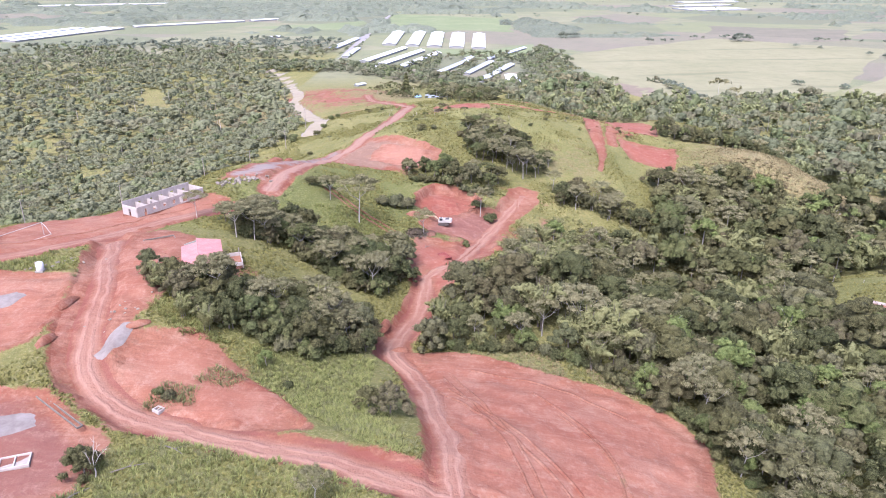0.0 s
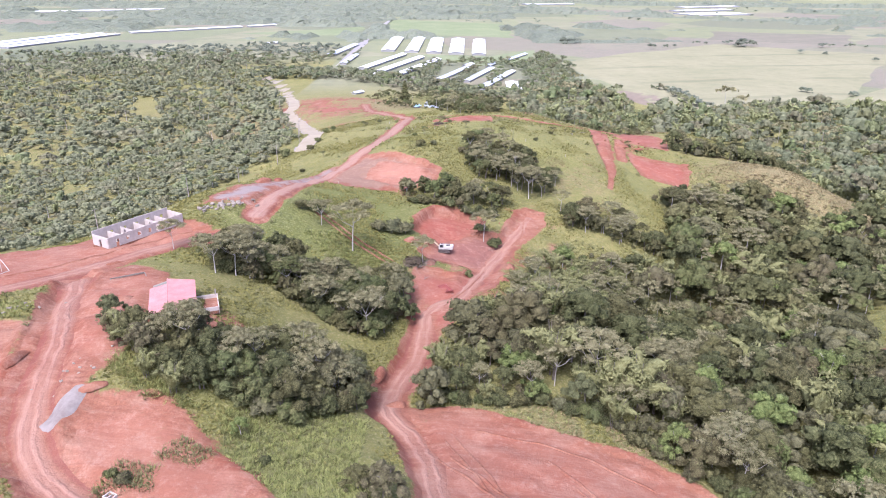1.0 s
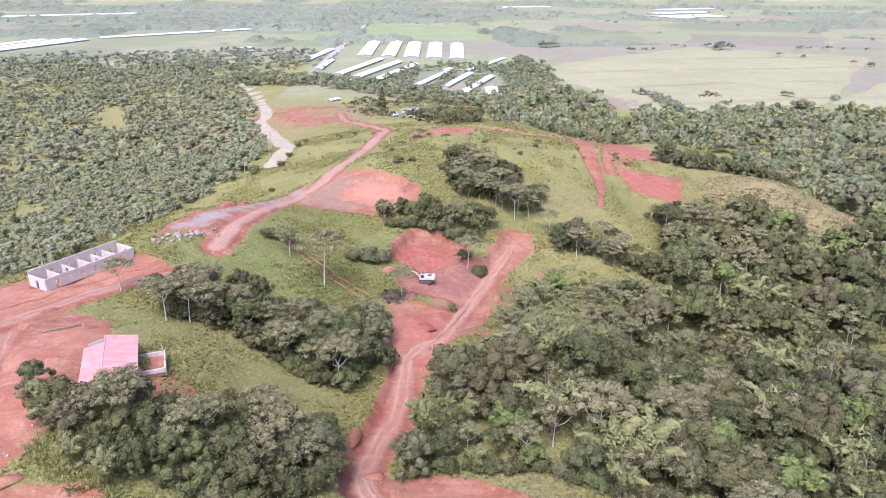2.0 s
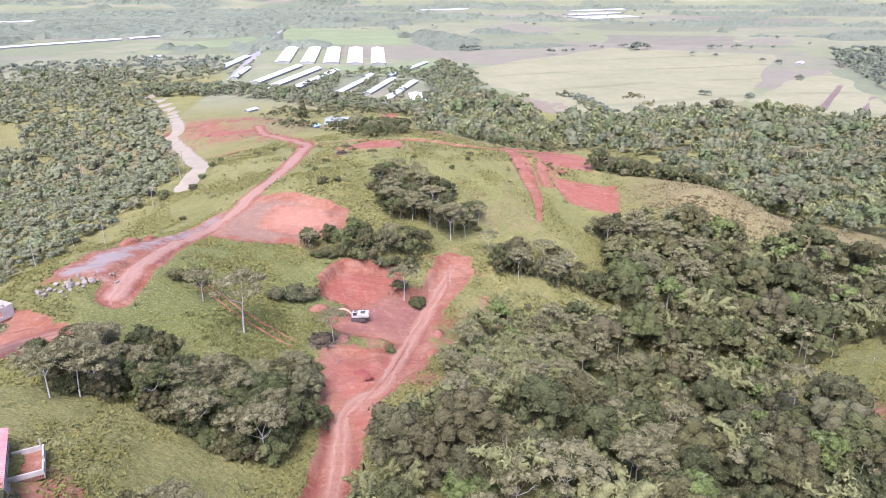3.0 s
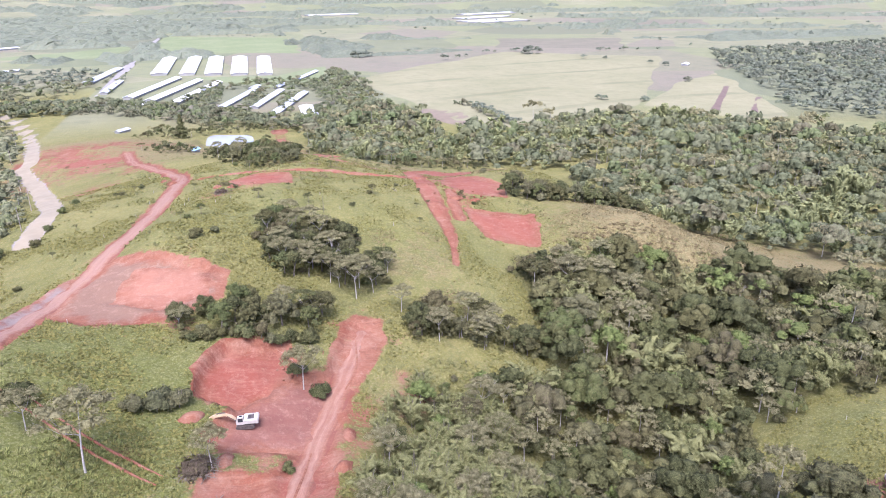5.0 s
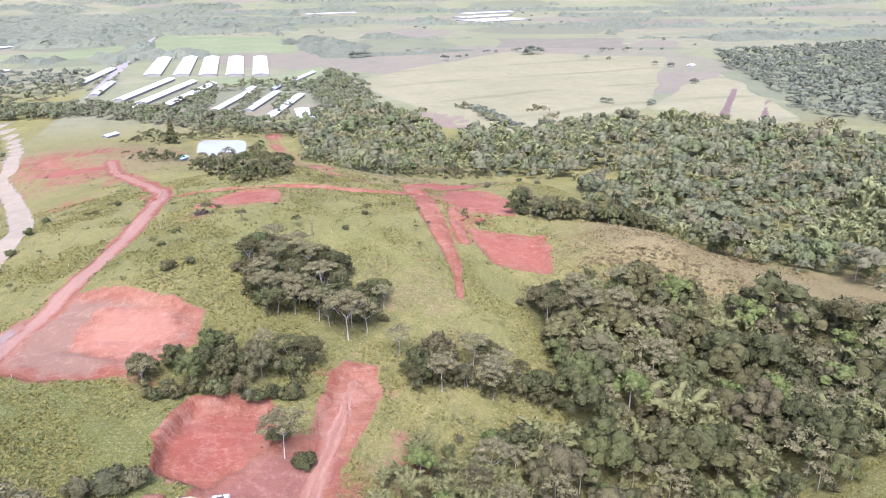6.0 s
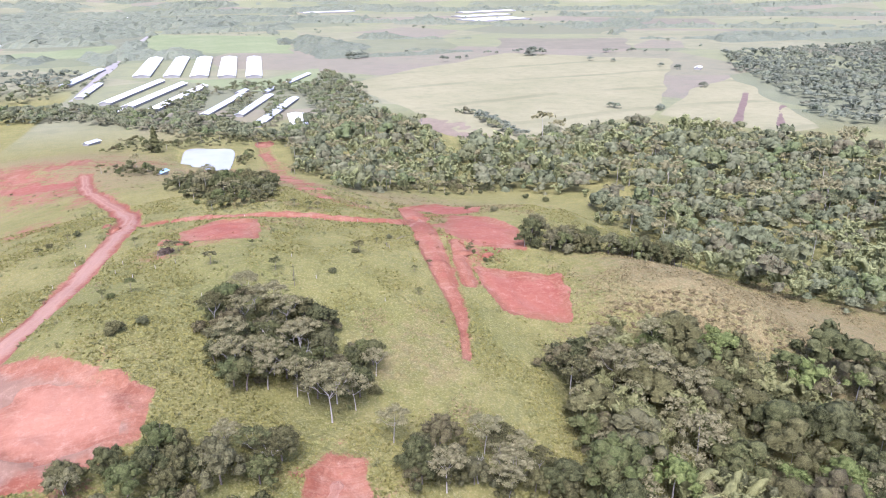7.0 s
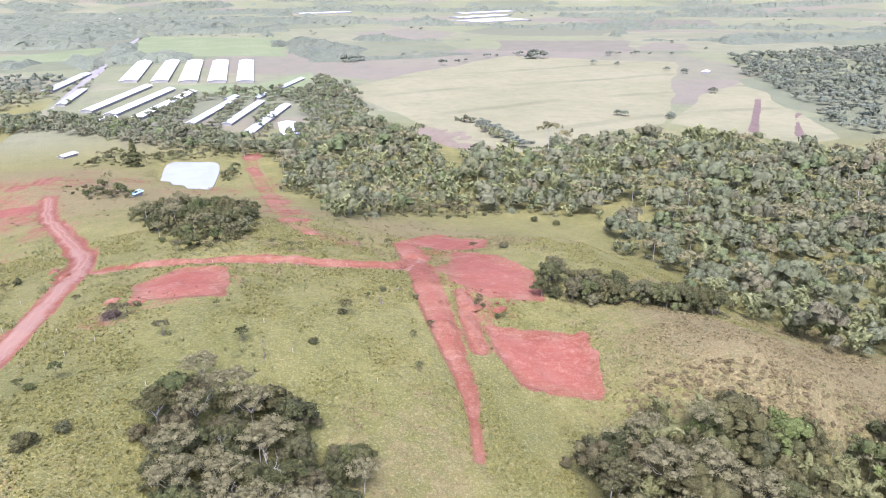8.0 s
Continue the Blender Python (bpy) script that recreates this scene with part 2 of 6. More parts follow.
# Plain and valley leaves: distance haze put into the colour as a paler tone.
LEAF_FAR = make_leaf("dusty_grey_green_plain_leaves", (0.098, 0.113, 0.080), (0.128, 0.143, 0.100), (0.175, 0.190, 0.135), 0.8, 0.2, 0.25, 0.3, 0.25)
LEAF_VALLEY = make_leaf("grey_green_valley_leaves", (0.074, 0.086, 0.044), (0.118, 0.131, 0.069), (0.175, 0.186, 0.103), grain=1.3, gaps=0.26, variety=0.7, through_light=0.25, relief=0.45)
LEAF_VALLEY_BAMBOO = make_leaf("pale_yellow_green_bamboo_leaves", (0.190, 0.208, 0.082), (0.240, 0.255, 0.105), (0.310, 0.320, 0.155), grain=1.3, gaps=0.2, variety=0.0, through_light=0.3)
LEAF_WEED = make_leaf("fresh_weed_leaves", (0.140, 0.160, 0.042), (0.190, 0.205, 0.060), (0.260, 0.265, 0.100), gaps=0.15, variety=0.2, through_light=0.35, relief=0.1)
LEAF_DRY = make_leaf("withered_brown_leaves", (0.095, 0.072, 0.033), (0.135, 0.104, 0.050), (0.193, 0.152, 0.077), gaps=0.25, variety=0.35, through_light=0.3, relief=0.2)
# Western woods: paler than near leaves, with haze put into the colour.
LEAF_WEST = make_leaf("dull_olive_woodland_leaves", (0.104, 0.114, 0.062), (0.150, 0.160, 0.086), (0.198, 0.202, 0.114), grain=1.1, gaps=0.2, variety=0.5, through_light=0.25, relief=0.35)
LEAF_SCRUB = make_leaf("yellow_green_scrub_leaves", (0.117, 0.126, 0.048), (0.159, 0.162, 0.065), (0.219, 0.210, 0.099), grain=3.0, gaps=0.15, variety=0.2, through_light=0.35, relief=0.15)
GRASS_TUFT = make_leaf("coarse_grass_blades", (0.108, 0.108, 0.028), (0.152, 0.142, 0.040), (0.205, 0.184, 0.062), 0.9, 0.35, 3.0, 0.15, 0.15, 0.1)
GRASS_DRY = make_leaf("dry_grass_blades", (0.138, 0.108, 0.047), (0.177, 0.141, 0.066), (0.225, 0.187, 0.095), 0.9, 0.35, 3.0, 0.15, 0.15, 0.1)
BARK_PALE = make_plain("pale_smooth_bark", (0.252, 0.231, 0.198), (0.360, 0.336, 0.294), 1.5)
BARK = make_plain("grey_brown_bark", (0.096, 0.078, 0.060), (0.168, 0.144, 0.114), 1.5)
CONCRETE = make_plain("weathered_concrete", (0.190, 0.166, 0.138), (0.262, 0.232, 0.196), 0.7)
BLOCKWORK = make_plain("unpainted_pale_blockwork", (0.295, 0.254, 0.220), (0.369, 0.326, 0.287), 0.8)
PLASTER = make_plain("cream_plaster", (0.218, 0.210, 0.176), (0.269, 0.260, 0.227), 0.6)
ROOF_PINK = make_plain("faded_red_sheet_roof", (0.325, 0.135, 0.123), (0.393, 0.191, 0.174), 0.5, 0.5)
ROOF_WHITE = make_plain("white_sheet_roof", (0.576, 0.583, 0.576), (0.662, 0.662, 0.655), 0.02, 0.6)
ROOF_GREY = make_plain("grey_sheet_roof", (0.310, 0.329, 0.335), (0.409, 0.422, 0.422), 0.02, 0.6)
PALE_WALL = make_plain("pale_shed_wall", (0.198, 0.195, 0.180), (0.252, 0.246, 0.231), 0.05)
DARK_GAP = make_plain("dark_interior", (0.02, 0.02, 0.02), (0.035, 0.033, 0.03), 0.5)
PAINT_WHITE = make_plain("dusty_white_paint", (0.270, 0.251, 0.221), (0.367, 0.341, 0.307), 0.9, 0.45)
PAINT_ORANGE = make_plain("worn_orange_yellow_paint", (0.322, 0.227, 0.130), (0.392, 0.294, 0.185), 0.9, 0.5)
STEEL_DARK = make_plain("dark_track_steel", (0.03, 0.028, 0.026), (0.09, 0.07, 0.06), 2.0, 0.6)
GLASS_DARK = make_plain("tinted_cab_glass", (0.02, 0.024, 0.028), (0.03, 0.035, 0.04), 1.0, 0.08, 0.0, spec=0.6)
TIMBER = make_plain("grey_timber", (0.101, 0.085, 0.068), (0.155, 0.135, 0.111), 1.2)
ROCK = make_plain("pale_rubble_stone", (0.137, 0.112, 0.086), (0.206, 0.178, 0.143), 0.8)
PLASTIC_WHITE = make_plain("white_plastic", (0.474, 0.474, 0.467), (0.525, 0.525, 0.518), 0.5, 0.4, 0.1)
PLASTIC_BLUE = make_plain("light_blue_sheet", (0.210, 0.336, 0.406), (0.280, 0.392, 0.448), 0.5, 0.5)
TRACK_PALE = make_soil("dusty_wheel_track", (0.221, 0.130, 0.101), 0.5)
TRACK_DARK = make_soil("damp_wheel_track", (0.130, 0.050, 0.036), 0.4)
TERRACOTTA = make_plain("dark_rust_red_steel", (0.135, 0.029, 0.022), (0.189, 0.058, 0.043), 1.5, 0.6)

# ---- shape of the land ----
BROAD_HILLS = [(397, 155, 13.1, 190), (-121, 259, 41.5, 190), (95, -104, 20.0, 112), (-112, -35, 37.8, 112), (-250, -35, 14.2, 112), (-320, 242, -14.9, 112),
               (-250, 449, -10.9, 112), (86, 86, 4.5, 65), (-173, 302, -7.6, 65), (86, 389, 26.6, 65), (0, 475, 16.6, 65), (302, 518, 4.5, 65), (173, 518, -1.8, 65),
               (-86, 605, 17.7, 65), (0, 648, -3.6, 65)]
SPURS = [(-52, 104, 4.6, 39), (-130, 155, 16.4, 39), (52, 207, -5.8, 39), (207, 233, 7.8, 39), (207, 311, 1.6, 39), (-52, 363, 10.4, 39), (207, 389, -7.1, 39), (104, 440, -6.5, 39)]
SOUTH_KNOLLS = [(-9, 78, 6.7, 24), (10, 97, 4.7, 24), (-28, 116, -4.1, 24), (48, 135, 0.9, 24), (-47, 135, 11.0, 24), (-9, 154, -5.3, 24), (-66, 154, 3.7, 24), (105, 154, 13.2, 24),
                (29, 173, 10.5, 24), (67, 173, -5.0, 24), (-47, 173, 3.4, 24), (143, 192, 9.7, 24), (10, 192, 3.2, 24)]
RAVINE_KNOLLS = [(86, 211, -12.8, 24), (-66, 211, 10.3, 24), (-28, 230, 5.7, 24), (105, 249, -6.7, 24), (48, 249, 4.5, 24), (-66, 249, 11.3, 24), (10, 249, 5.3, 24), (143, 268, -9.2, 24),
                 (105, 268, 4.5, 24)]
NORTH_KNOLLS = [(-9, 287, 10.8, 24), (29, 287, -1.2, 24), (67, 287, 4.6, 24), (143, 306, 17.0, 24), (105, 306, -5.4, 24), (-28, 306, 4.8, 24), (10, 325, 7.7, 24), (48, 325, 5.0, 24),
                (10, 363, 4.5, 24), (143, 401, 8.0, 24), (86, 401, -6.7, 24)]
PLAIN = -39.7
POND_Z = -37.0


def lattice(ix, iy, seed):
    q = np.sin(ix * 127.1 + iy * 311.7 + seed * 74.7) * 43758.5453
    return q - np.floor(q)


def bumps(x, y, size, seed=0):
    """Smooth random relief, -1 to 1, with waves of that size."""
    u, v = np.asarray(x) / size, np.asarray(y) / size
    i, j = np.floor(u), np.floor(v)
    f, g = u - i, v - j
    f, g = f * f * (3 - 2 * f), g * g * (3 - 2 * g)
    a = lattice(i, j, seed) * (1 - f) + lattice(i + 1, j, seed) * f
    b = lattice(i, j + 1, seed) * (1 - f) + lattice(i + 1, j + 1, seed) * f
    return (a * (1 - g) + b * g) * 2 - 1


def sstep(a, b, v):
    q = np.clip((v - a) / (b - a), 0, 1)
    return q * q * (3 - 2 * q)


def wild(x, y):
    """Height of the land before any digging."""
    x, y = np.asarray(x, float), np.asarray(y, float)
    z = np.full(x.shape, PLAIN)
    for cx, cy, up, r in BROAD_HILLS + SPURS + SOUTH_KNOLLS + RAVINE_KNOLLS + NORTH_KNOLLS:
        z = z + up * np.exp(-((x - cx) ** 2 + (y - cy) ** 2) / (2 * r * r))
    near = np.exp(-((x - 30) ** 2 + (y - 250) ** 2) / (2 * 350 ** 2))
    return z + near * (0.55 * bumps(x, y, 17, 1) + 0.3 * bumps(x, y, 6, 2) + 0.1 * bumps(x, y, 2.6, 3))


def line_distance(x, y, line):
    """Distance to a line of points, the side on which it lies, and the nearest place on it."""
    best = np.full(x.shape, 1e9)
    side, nx, ny = np.zeros(x.shape), np.zeros(x.shape), np.zeros(x.shape)
    for (ax, ay), (bx, by) in zip(line, line[1:]):
        dx, dy = bx - ax, by - ay
        t = np.clip(((x - ax) * dx + (y - ay) * dy) / (dx * dx + dy * dy), 0, 1)
        px, py = ax + t * dx, ay + t * dy
        d = np.hypot(x - px, y - py)
        hit = d < best
        best = np.where(hit, d, best)
        side = np.where(hit, np.sign((x - ax) * dy - (y - ay) * dx), side)
        nx, ny = np.where(hit, px, nx), np.where(hit, py, ny)
    return best, side, nx, ny


def inside(x, y, poly):
    odd = np.zeros(np.shape(x), bool)
    for (ax, ay), (bx, by) in zip(poly, poly[1:] + poly[:1]):
        cross = (ay > y) != (by > y)
        with np.errstate(divide="ignore", invalid="ignore"):
            odd ^= cross & (x < (bx - ax) * (y - ay) / (by - ay if by != ay else 1e-9) + ax)
    return odd


def smooth_line(line, steps=6):
    """A rounder line through the same points."""
    p = [Vector((*q, 0)) for q in line]
    p = [p[0] * 2 - p[1]] + p + [p[-1] * 2 - p[-2]]
    out = []
    for a, b, c, d in zip(p, p[1:], p[2:], p[3:]):
        for s in range(steps):
            t = s / steps
            q = 0.5 * ((2 * b) + (c - a) * t + (2 * a - 5 * b + 4 * c - d) * t * t + (3 * b - a - 3 * c + d) * t ** 3)
            out.append((q.x, q.y))
    return out + [(p[-2].x, p[-2].y)]


# Earthworks: name, outline or middle line, half width (0: an area), depth of the cut, flatness, width of the bare bank, material
WORKS = [
    ("upper_yard", [(-117, 172), (-112, 190), (-97, 200), (-76, 206), (-64, 199), (-62, 191), (-73, 176), (-78, 158), (-89, 151), (-100, 146)], 0, 0.2, 0.5, 1.5, SOIL, 0.12),
    ("house_yard", [(-77, 150), (-72, 168), (-63, 163), (-58, 150), (-56, 134), (-58, 122), (-61, 114), (-66, 122)], 0, 0.3, 0.3, 1.5, SOIL, 0.12),
    ("west_pad", [(-58, 110), (-56, 115), (-47, 117), (-37, 109), (-30, 104), (-22, 94), (-34, 93), (-44, 96), (-51, 100), (-56, 104)], 0, 0.5, 0.5, 2.0, SOIL, 0.12),
    ("west_terrace", [(-100, 138), (-79, 135), (-75, 120), (-75, 112), (-84, 108), (-100, 112)], 0, 0.6, 0.5, 2.0, SOIL, 0.15),
    ("south_west_terrace", [(-90, 97), (-66, 98), (-52, 88), (-51, 78), (-58, 68), (-90, 66)], 0, 0.5, 0.6, 1.5, SOIL_DARK, 0),
    ("loop_road", [(22, 68), (8, 76), (-4, 80), (-15, 84), (-29, 89), (-44, 94), (-54, 98), (-62, 106), (-66, 116), (-69, 130), (-75, 145), (-80, 160)], 2.7, 1.5, 0.9, 2.2, ROAD, 0),
    ("yard_road", [(-125, 138), (-99, 147), (-91, 154), (-84, 164), (-75, 181), (-61, 194)], 3.2, 0.5, 0.8, 1.5, ROAD, 0),
    ("east_pad", [(-7, 136), (2, 139), (11, 136), (26, 128), (35, 126), (44, 118), (49, 110), (44, 90), (30, 70), (-1, 70), (-2, 90), (-3, 113), (-6, 126)], 0, 0.3, 0.25, 1.5, SOIL, 0.12),
    ("lower_dig", [(-9, 196), (-7, 204), (-1, 205), (3, 203), (7, 207), (13, 212), (17, 210), (13, 196), (8, 189), (3, 183), (2, 176), (-1, 173), (-7, 181), (-9, 189)], 0, 0.6, 0.2, 1.0, SOIL_RED, 0),
    ("dig_floor", [(-7, 218), (-2, 226), (4, 231), (12, 236), (19, 236), (20, 222), (13, 211), (3, 211), (-4, 213)], 0, 1.4, 0.75, 1.0, SOIL_DARK, 0),
    ("dig_face", [(-9, 230), (-8, 239), (-3, 248), (11, 249), (13, 243), (11, 236), (4, 231), (-2, 226)], 0, 3.0, 0.2, 1.0, SOIL_RED, 0),
    ("ravine_road", [(4, 70), (2, 80), (1, 92), (-1, 106), (-3, 117), (-6, 127), (-11, 134), (-11, 144), (-7, 159), (-5, 169), (-5, 178.5), (-2, 184), (4.4, 189.5), (10, 205.5), (15, 219), (19, 229), (24, 240), (30, 255)],
     2.6, 1.1, 0.85, 2.2, ROAD, 0),
    ("ravine_head", [(26, 257), (30, 262), (35, 260), (34, 249), (26, 236), (20, 228), (20.5, 240)], 0, 0.4, 0.5, 1.5, SOIL, 0.1),
    ("gravel_patch", [(-72, 216), (-71, 226), (-63, 243), (-55, 262), (-50, 284), (-43, 298), (-40, 293), (-46, 268), (-52, 236), (-56, 216)], 0, 0.1, 0.3, 1.0, GRAVEL, 0.3),
    ("ridge_road", [(-54, 210), (-51, 236), (-46, 270), (-38, 292), (-29, 318), (-22, 355), (-19, 386), (-20, 415), (-26, 436)], 3.0, 0.4, 0.7, 1.0, ROAD_DUSTY, 0),
    ("ridge_apron", [(-44, 266), (-41, 284), (-32, 296), (-16, 288), (-1, 277), (-3, 266), (-17, 258), (-33, 257)], 0, 0.2, 0.3, 0.4, APRON, 0.15),
    ("ridge_pad", [(-30, 274), (-26, 287), (-8, 283), (-2, 275), (-6, 266), (-19, 263), (-30, 269)], 0, 0.5, 0.6, 0.6, SOIL_PALE, 0),
    ("crest_road", [(-19, 396), (-2, 390), (23, 381), (48, 377), (69, 375), (78, 382), (84, 396)], 2.3, 1.5, 0.85, 1.0, ROAD, 0),
    ("crest_spur", [(84, 416), (82, 400), (78, 374), (74, 342), (72, 314), (67, 290)], 3.0, 0.4, 0.7, 1.2, SOIL_RED, 0),
    ("lower_east_pad", [(86, 336), (98, 335), (110, 332), (108, 322), (104, 310), (94, 312), (87, 314), (85, 325)], 0, 0.7, 0.6, 1.0, SOIL_RED, 0),
    ("upper_east_pad", [(99, 402), (107, 388), (111, 370), (107, 350), (90, 353), (85, 362), (88, 374)], 0, 0.5, 0.4, 1.5, SOIL_RED, 0),
    ("far_east_pad", [(104, 440), (115, 418), (109, 404), (92, 412), (84, 420)], 0, 0.3, 0.4, 1.5, SOIL_RED, 0),
    ("crest_pad", [(2, 366), (12, 375), (23, 371), (22, 349), (3, 354)], 0, 0.6, 0.6, 1.5, SOIL_RED, 0),
    ("north_road", [(-20, 392), (-20, 418), (-26, 437), (-42, 486), (-51, 513), (-60, 560)], 2.6, 0.5, 0.7, 1.5, ROAD, 0),
    ("north_west_track", [(-130, 560), (-110, 570), (-87, 583), (-74, 596), (-66, 621)], 1.8, 0.6, 0.5, 2.0, SOIL_RED, 0),
    ("north_west_dig", [(-104, 556), (-92, 572), (-80, 568), (-66, 556), (-58, 534), (-72, 530), (-88, 536)], 0, 1.2, 0.2, 3.0, SOIL_RED, 0.5),
    ("road_ditch", [(-80, 148), (-77, 140), (-73.6, 129), (-71, 117), (-67.5, 107), (-62, 100.5)], 0.9, 1.5, 0.1, 1.0, SOIL_DARK, 0),
    ("cement_patch_1", [(-63.5, 109), (-61.5, 113), (-59.5, 117), (-57.5, 117), (-58, 112), (-60, 108.5)], 0, 0.0, 0.0, 0.3, CEMENT, 0),
    ("cement_patch_2", [(-92, 125), (-86, 129), (-83, 128), (-85, 124), (-90, 122)], 0, 0.0, 0.0, 0.3, CEMENT, 0),
    ("cement_patch_3", [(-76, 86), (-70, 93), (-65, 95), (-63, 91), (-68, 87), (-74, 83)], 0, 0.0, 0.0, 0.3, CEMENT, 0),
    # Dark strip laid on the ground: the damp bank's shade put into colour.
    ("crest_bank", [(-3, 394), (23, 384.6), (48, 380.6), (67, 378.6), (75, 384), (80.5, 397)], 0.9, 0.0, 0.0, 0.3, SOIL_DARK, 0),
    ("spur_side_strip", [(85, 354), (82, 340), (80, 327)], 1.5, 0.2, 0.3, 0.5, SOIL_RED, 0),
    ("pond_track", [(41, 727), (43, 663), (47, 570), (46, 500), (46, 443), (51, 414)], 3.4, 0.3, 0.3, 2.5, SOIL, 0.45),
    ("pond_basin", [(-22, 664), (-18, 716), (4, 713), (24, 698), (18, 632), (7, 612), (-11, 643)], 0, 0.5, 1.0, 6.0, SOIL, 0.3),
    ("valley_road", [(-66, 345), (-67, 388), (-80, 440), (-99, 502), (-117, 552), (-119, 585), (-154, 733), (-190, 843), (-260, 980)], 3.6, 0.6, 0.7, 1.5, TARMAC, 0),
]
WORKS = [(n, smooth_line(p) if w else p, w, cut, flat, bank, m, gap) for n, p, w, cut, flat, bank, m, gap in WORKS]


def reach(x, y, work):
    """How far inside an earthwork a place lies, in metres, and the way across it."""
    name, line, half, cut, flat, bank, material, gap = work
    if half:
        d, side, nx, ny = line_distance(x, y, line)
        if name == "crest_spur":
            half = half * (-0.25 + 1.25 * sstep(280, 350, ny))
        return half - d, d * side, nx, ny
    d, side, nx, ny = line_distance(x, y, line + line[:1])
    return np.where(inside(x, y, line), d, -d), np.full(x.shape, 9.0), nx, ny


def box_of(work, margin):
    xs, ys = [p[0] for p in work[1]], [p[1] for p in work[1]]
    m = margin + work[2]
    return min(xs) - m, max(xs) + m, min(ys) - m, max(ys) + m


def dug(x, y, want_soil=False):
    """Height of the land with its roads, terraces and cuts; also how bare and how gravelly it is."""
    x, y = np.asarray(x, float), np.asarray(y, float)
    z = wild(x, y)
    soil, grey, damp = np.zeros(x.shape), np.zeros(x.shape), np.zeros(x.shape)
    for work in WORKS:
        name, line, half, cut, flat, bank, material, gap = work
        x0, x1, y0, y1 = box_of(work, bank + 6)
        pick = (x > x0) & (x < x1) & (y > y0) & (y < y1)
        if not pick.any():
            continue
        px, py = x[pick], y[pick]
        s, across, nx, ny = reach(px, py, work)
        s = s + 0.45 * bumps(px, py, 4.0, 5)
        w = sstep(-bank, 0.6, s)
        if half:
            level = wild(nx, ny)
        else:
            vx, vy = np.array([p[0] for p in line]), np.array([p[1] for p in line])
            fit_plane = np.linalg.lstsq(np.c_[vx, vy, np.ones(len(vx))], wild(vx, vy), rcond=None)[0]
            level = fit_plane[0] * px + fit_plane[1] * py + fit_plane[2]
        if name == "pond_basin":
            level = np.full(px.shape, POND_Z)
        z[pick] = z[pick] + w * (flat * (level - z[pick]) - cut * sstep(-1.2, 0.6, s))
        if half:
            z[pick] -= 0.7 * np.exp(-((s + 0.6) / 0.7) ** 2)
        else:
            z[pick] += 0.35 * w * bumps(px, py, 3.4, 10) + 0.5 * np.exp(-((s + 0.8) / 0.8) ** 2) * np.clip(bumps(px, py, 8, 12), 0, 1)
        if half:
            z[pick] += np.exp(-((s + 1.7) / 1.1) ** 2) * (0.32 * bumps(px, py, 1.9, 15) + 0.3 * bumps(px, py, 3.7, 16))
        if name == "pond_basin":
            continue
        if material is TARMAC:
            grey[pick] = np.maximum(grey[pick], 0.8 * sstep(-bank - 1.0, 0.5, s))
        else:
            soil[pick] = np.maximum(soil[pick], sstep(-bank - 1.6, 0.3, s) * (0.45 if gap >= 0.3 else 1.0))
        # Strength of the dark ditch line: damp clay plus painted shade.
        if half and material in (ROAD, SOIL_RED):
            damp[pick] = np.maximum(damp[pick], np.exp(-((s + 0.7) / 0.55) ** 2) * sstep(-0.5, 0.4, bumps(px, py, 15, 9) + 0.35))
    return (z, soil, grey, damp) if want_soil else z


def ground_z(x, y):
    return float(dug(np.array([x]), np.array([y]))[0])


def spread(lo, hi, inner, grow, step=1.35):
    """Grid lines: close together in the middle, ever wider towards the ends."""
    out = list(inner)
    fine_lo = out[0]
    d, v = step, out[-1]
    while v < hi:
        d = min(d * grow, 90)
        v += d
        out.append(v)
    d, v, pre = step, fine_lo, []
    while v > lo:
        d = min(d * grow, 90)
        v -= d
        pre.append(v)
    return np.array(pre[::-1] + out)


def mesh_from(name, verts, faces, material, smooth=False, attrs=()):
    """A mesh from arrays of corners and of faces with three or four corners each."""
    me = bpy.data.meshes.new(name)
    verts, faces = np.asarray(verts, np.float32), np.asarray(faces, np.int32)
    me.vertices.add(len(verts))
    me.vertices.foreach_set("co", verts.ravel())
    k = faces.shape[1]
    me.loops.add(faces.size)
    me.loops.foreach_set("vertex_index", faces.ravel())
    me.polygons.add(len(faces))
    me.polygons.foreach_set("loop_start", np.arange(0, faces.size, k, dtype=np.int32))
    me.polygons.foreach_set("use_smooth", np.full(len(faces), smooth))
    me.materials.append(material)
    for an, av in attrs:
        at = me.attributes.new(an, "FLOAT", "POINT")
        at.data.foreach_set("value", np.asarray(av, np.float32).ravel())
    me.update(calc_edges=True)
    me.validate()
    return me


GX = spread(-5200, 5200, np.r_[-125:-92:1.35, -92:50:0.85, 50:150:1.35], 1.08)
GY = spread(-900, 5400, np.r_[64:150:0.85, 150:440:1.35], 1.075)
XX, YY = np.meshgrid(GX, GY)
ZZ, SOILS, GREYS, DAMP_SHADES = dug(XX, YY, True)
# beyond 3 km the land is raised to fill the top of the camera's view
ZZ = ZZ + np.clip(np.hypot(XX, YY) - 3000, 0, None) * 0.085


def blobs(rows, x, y):
    v = np.zeros(x.shape)
    for cx, cy, r, w in rows:
        v = np.maximum(v, w * np.exp(-((x - cx) ** 2 + (y - cy) ** 2) / (2 * r * r)))
    return v


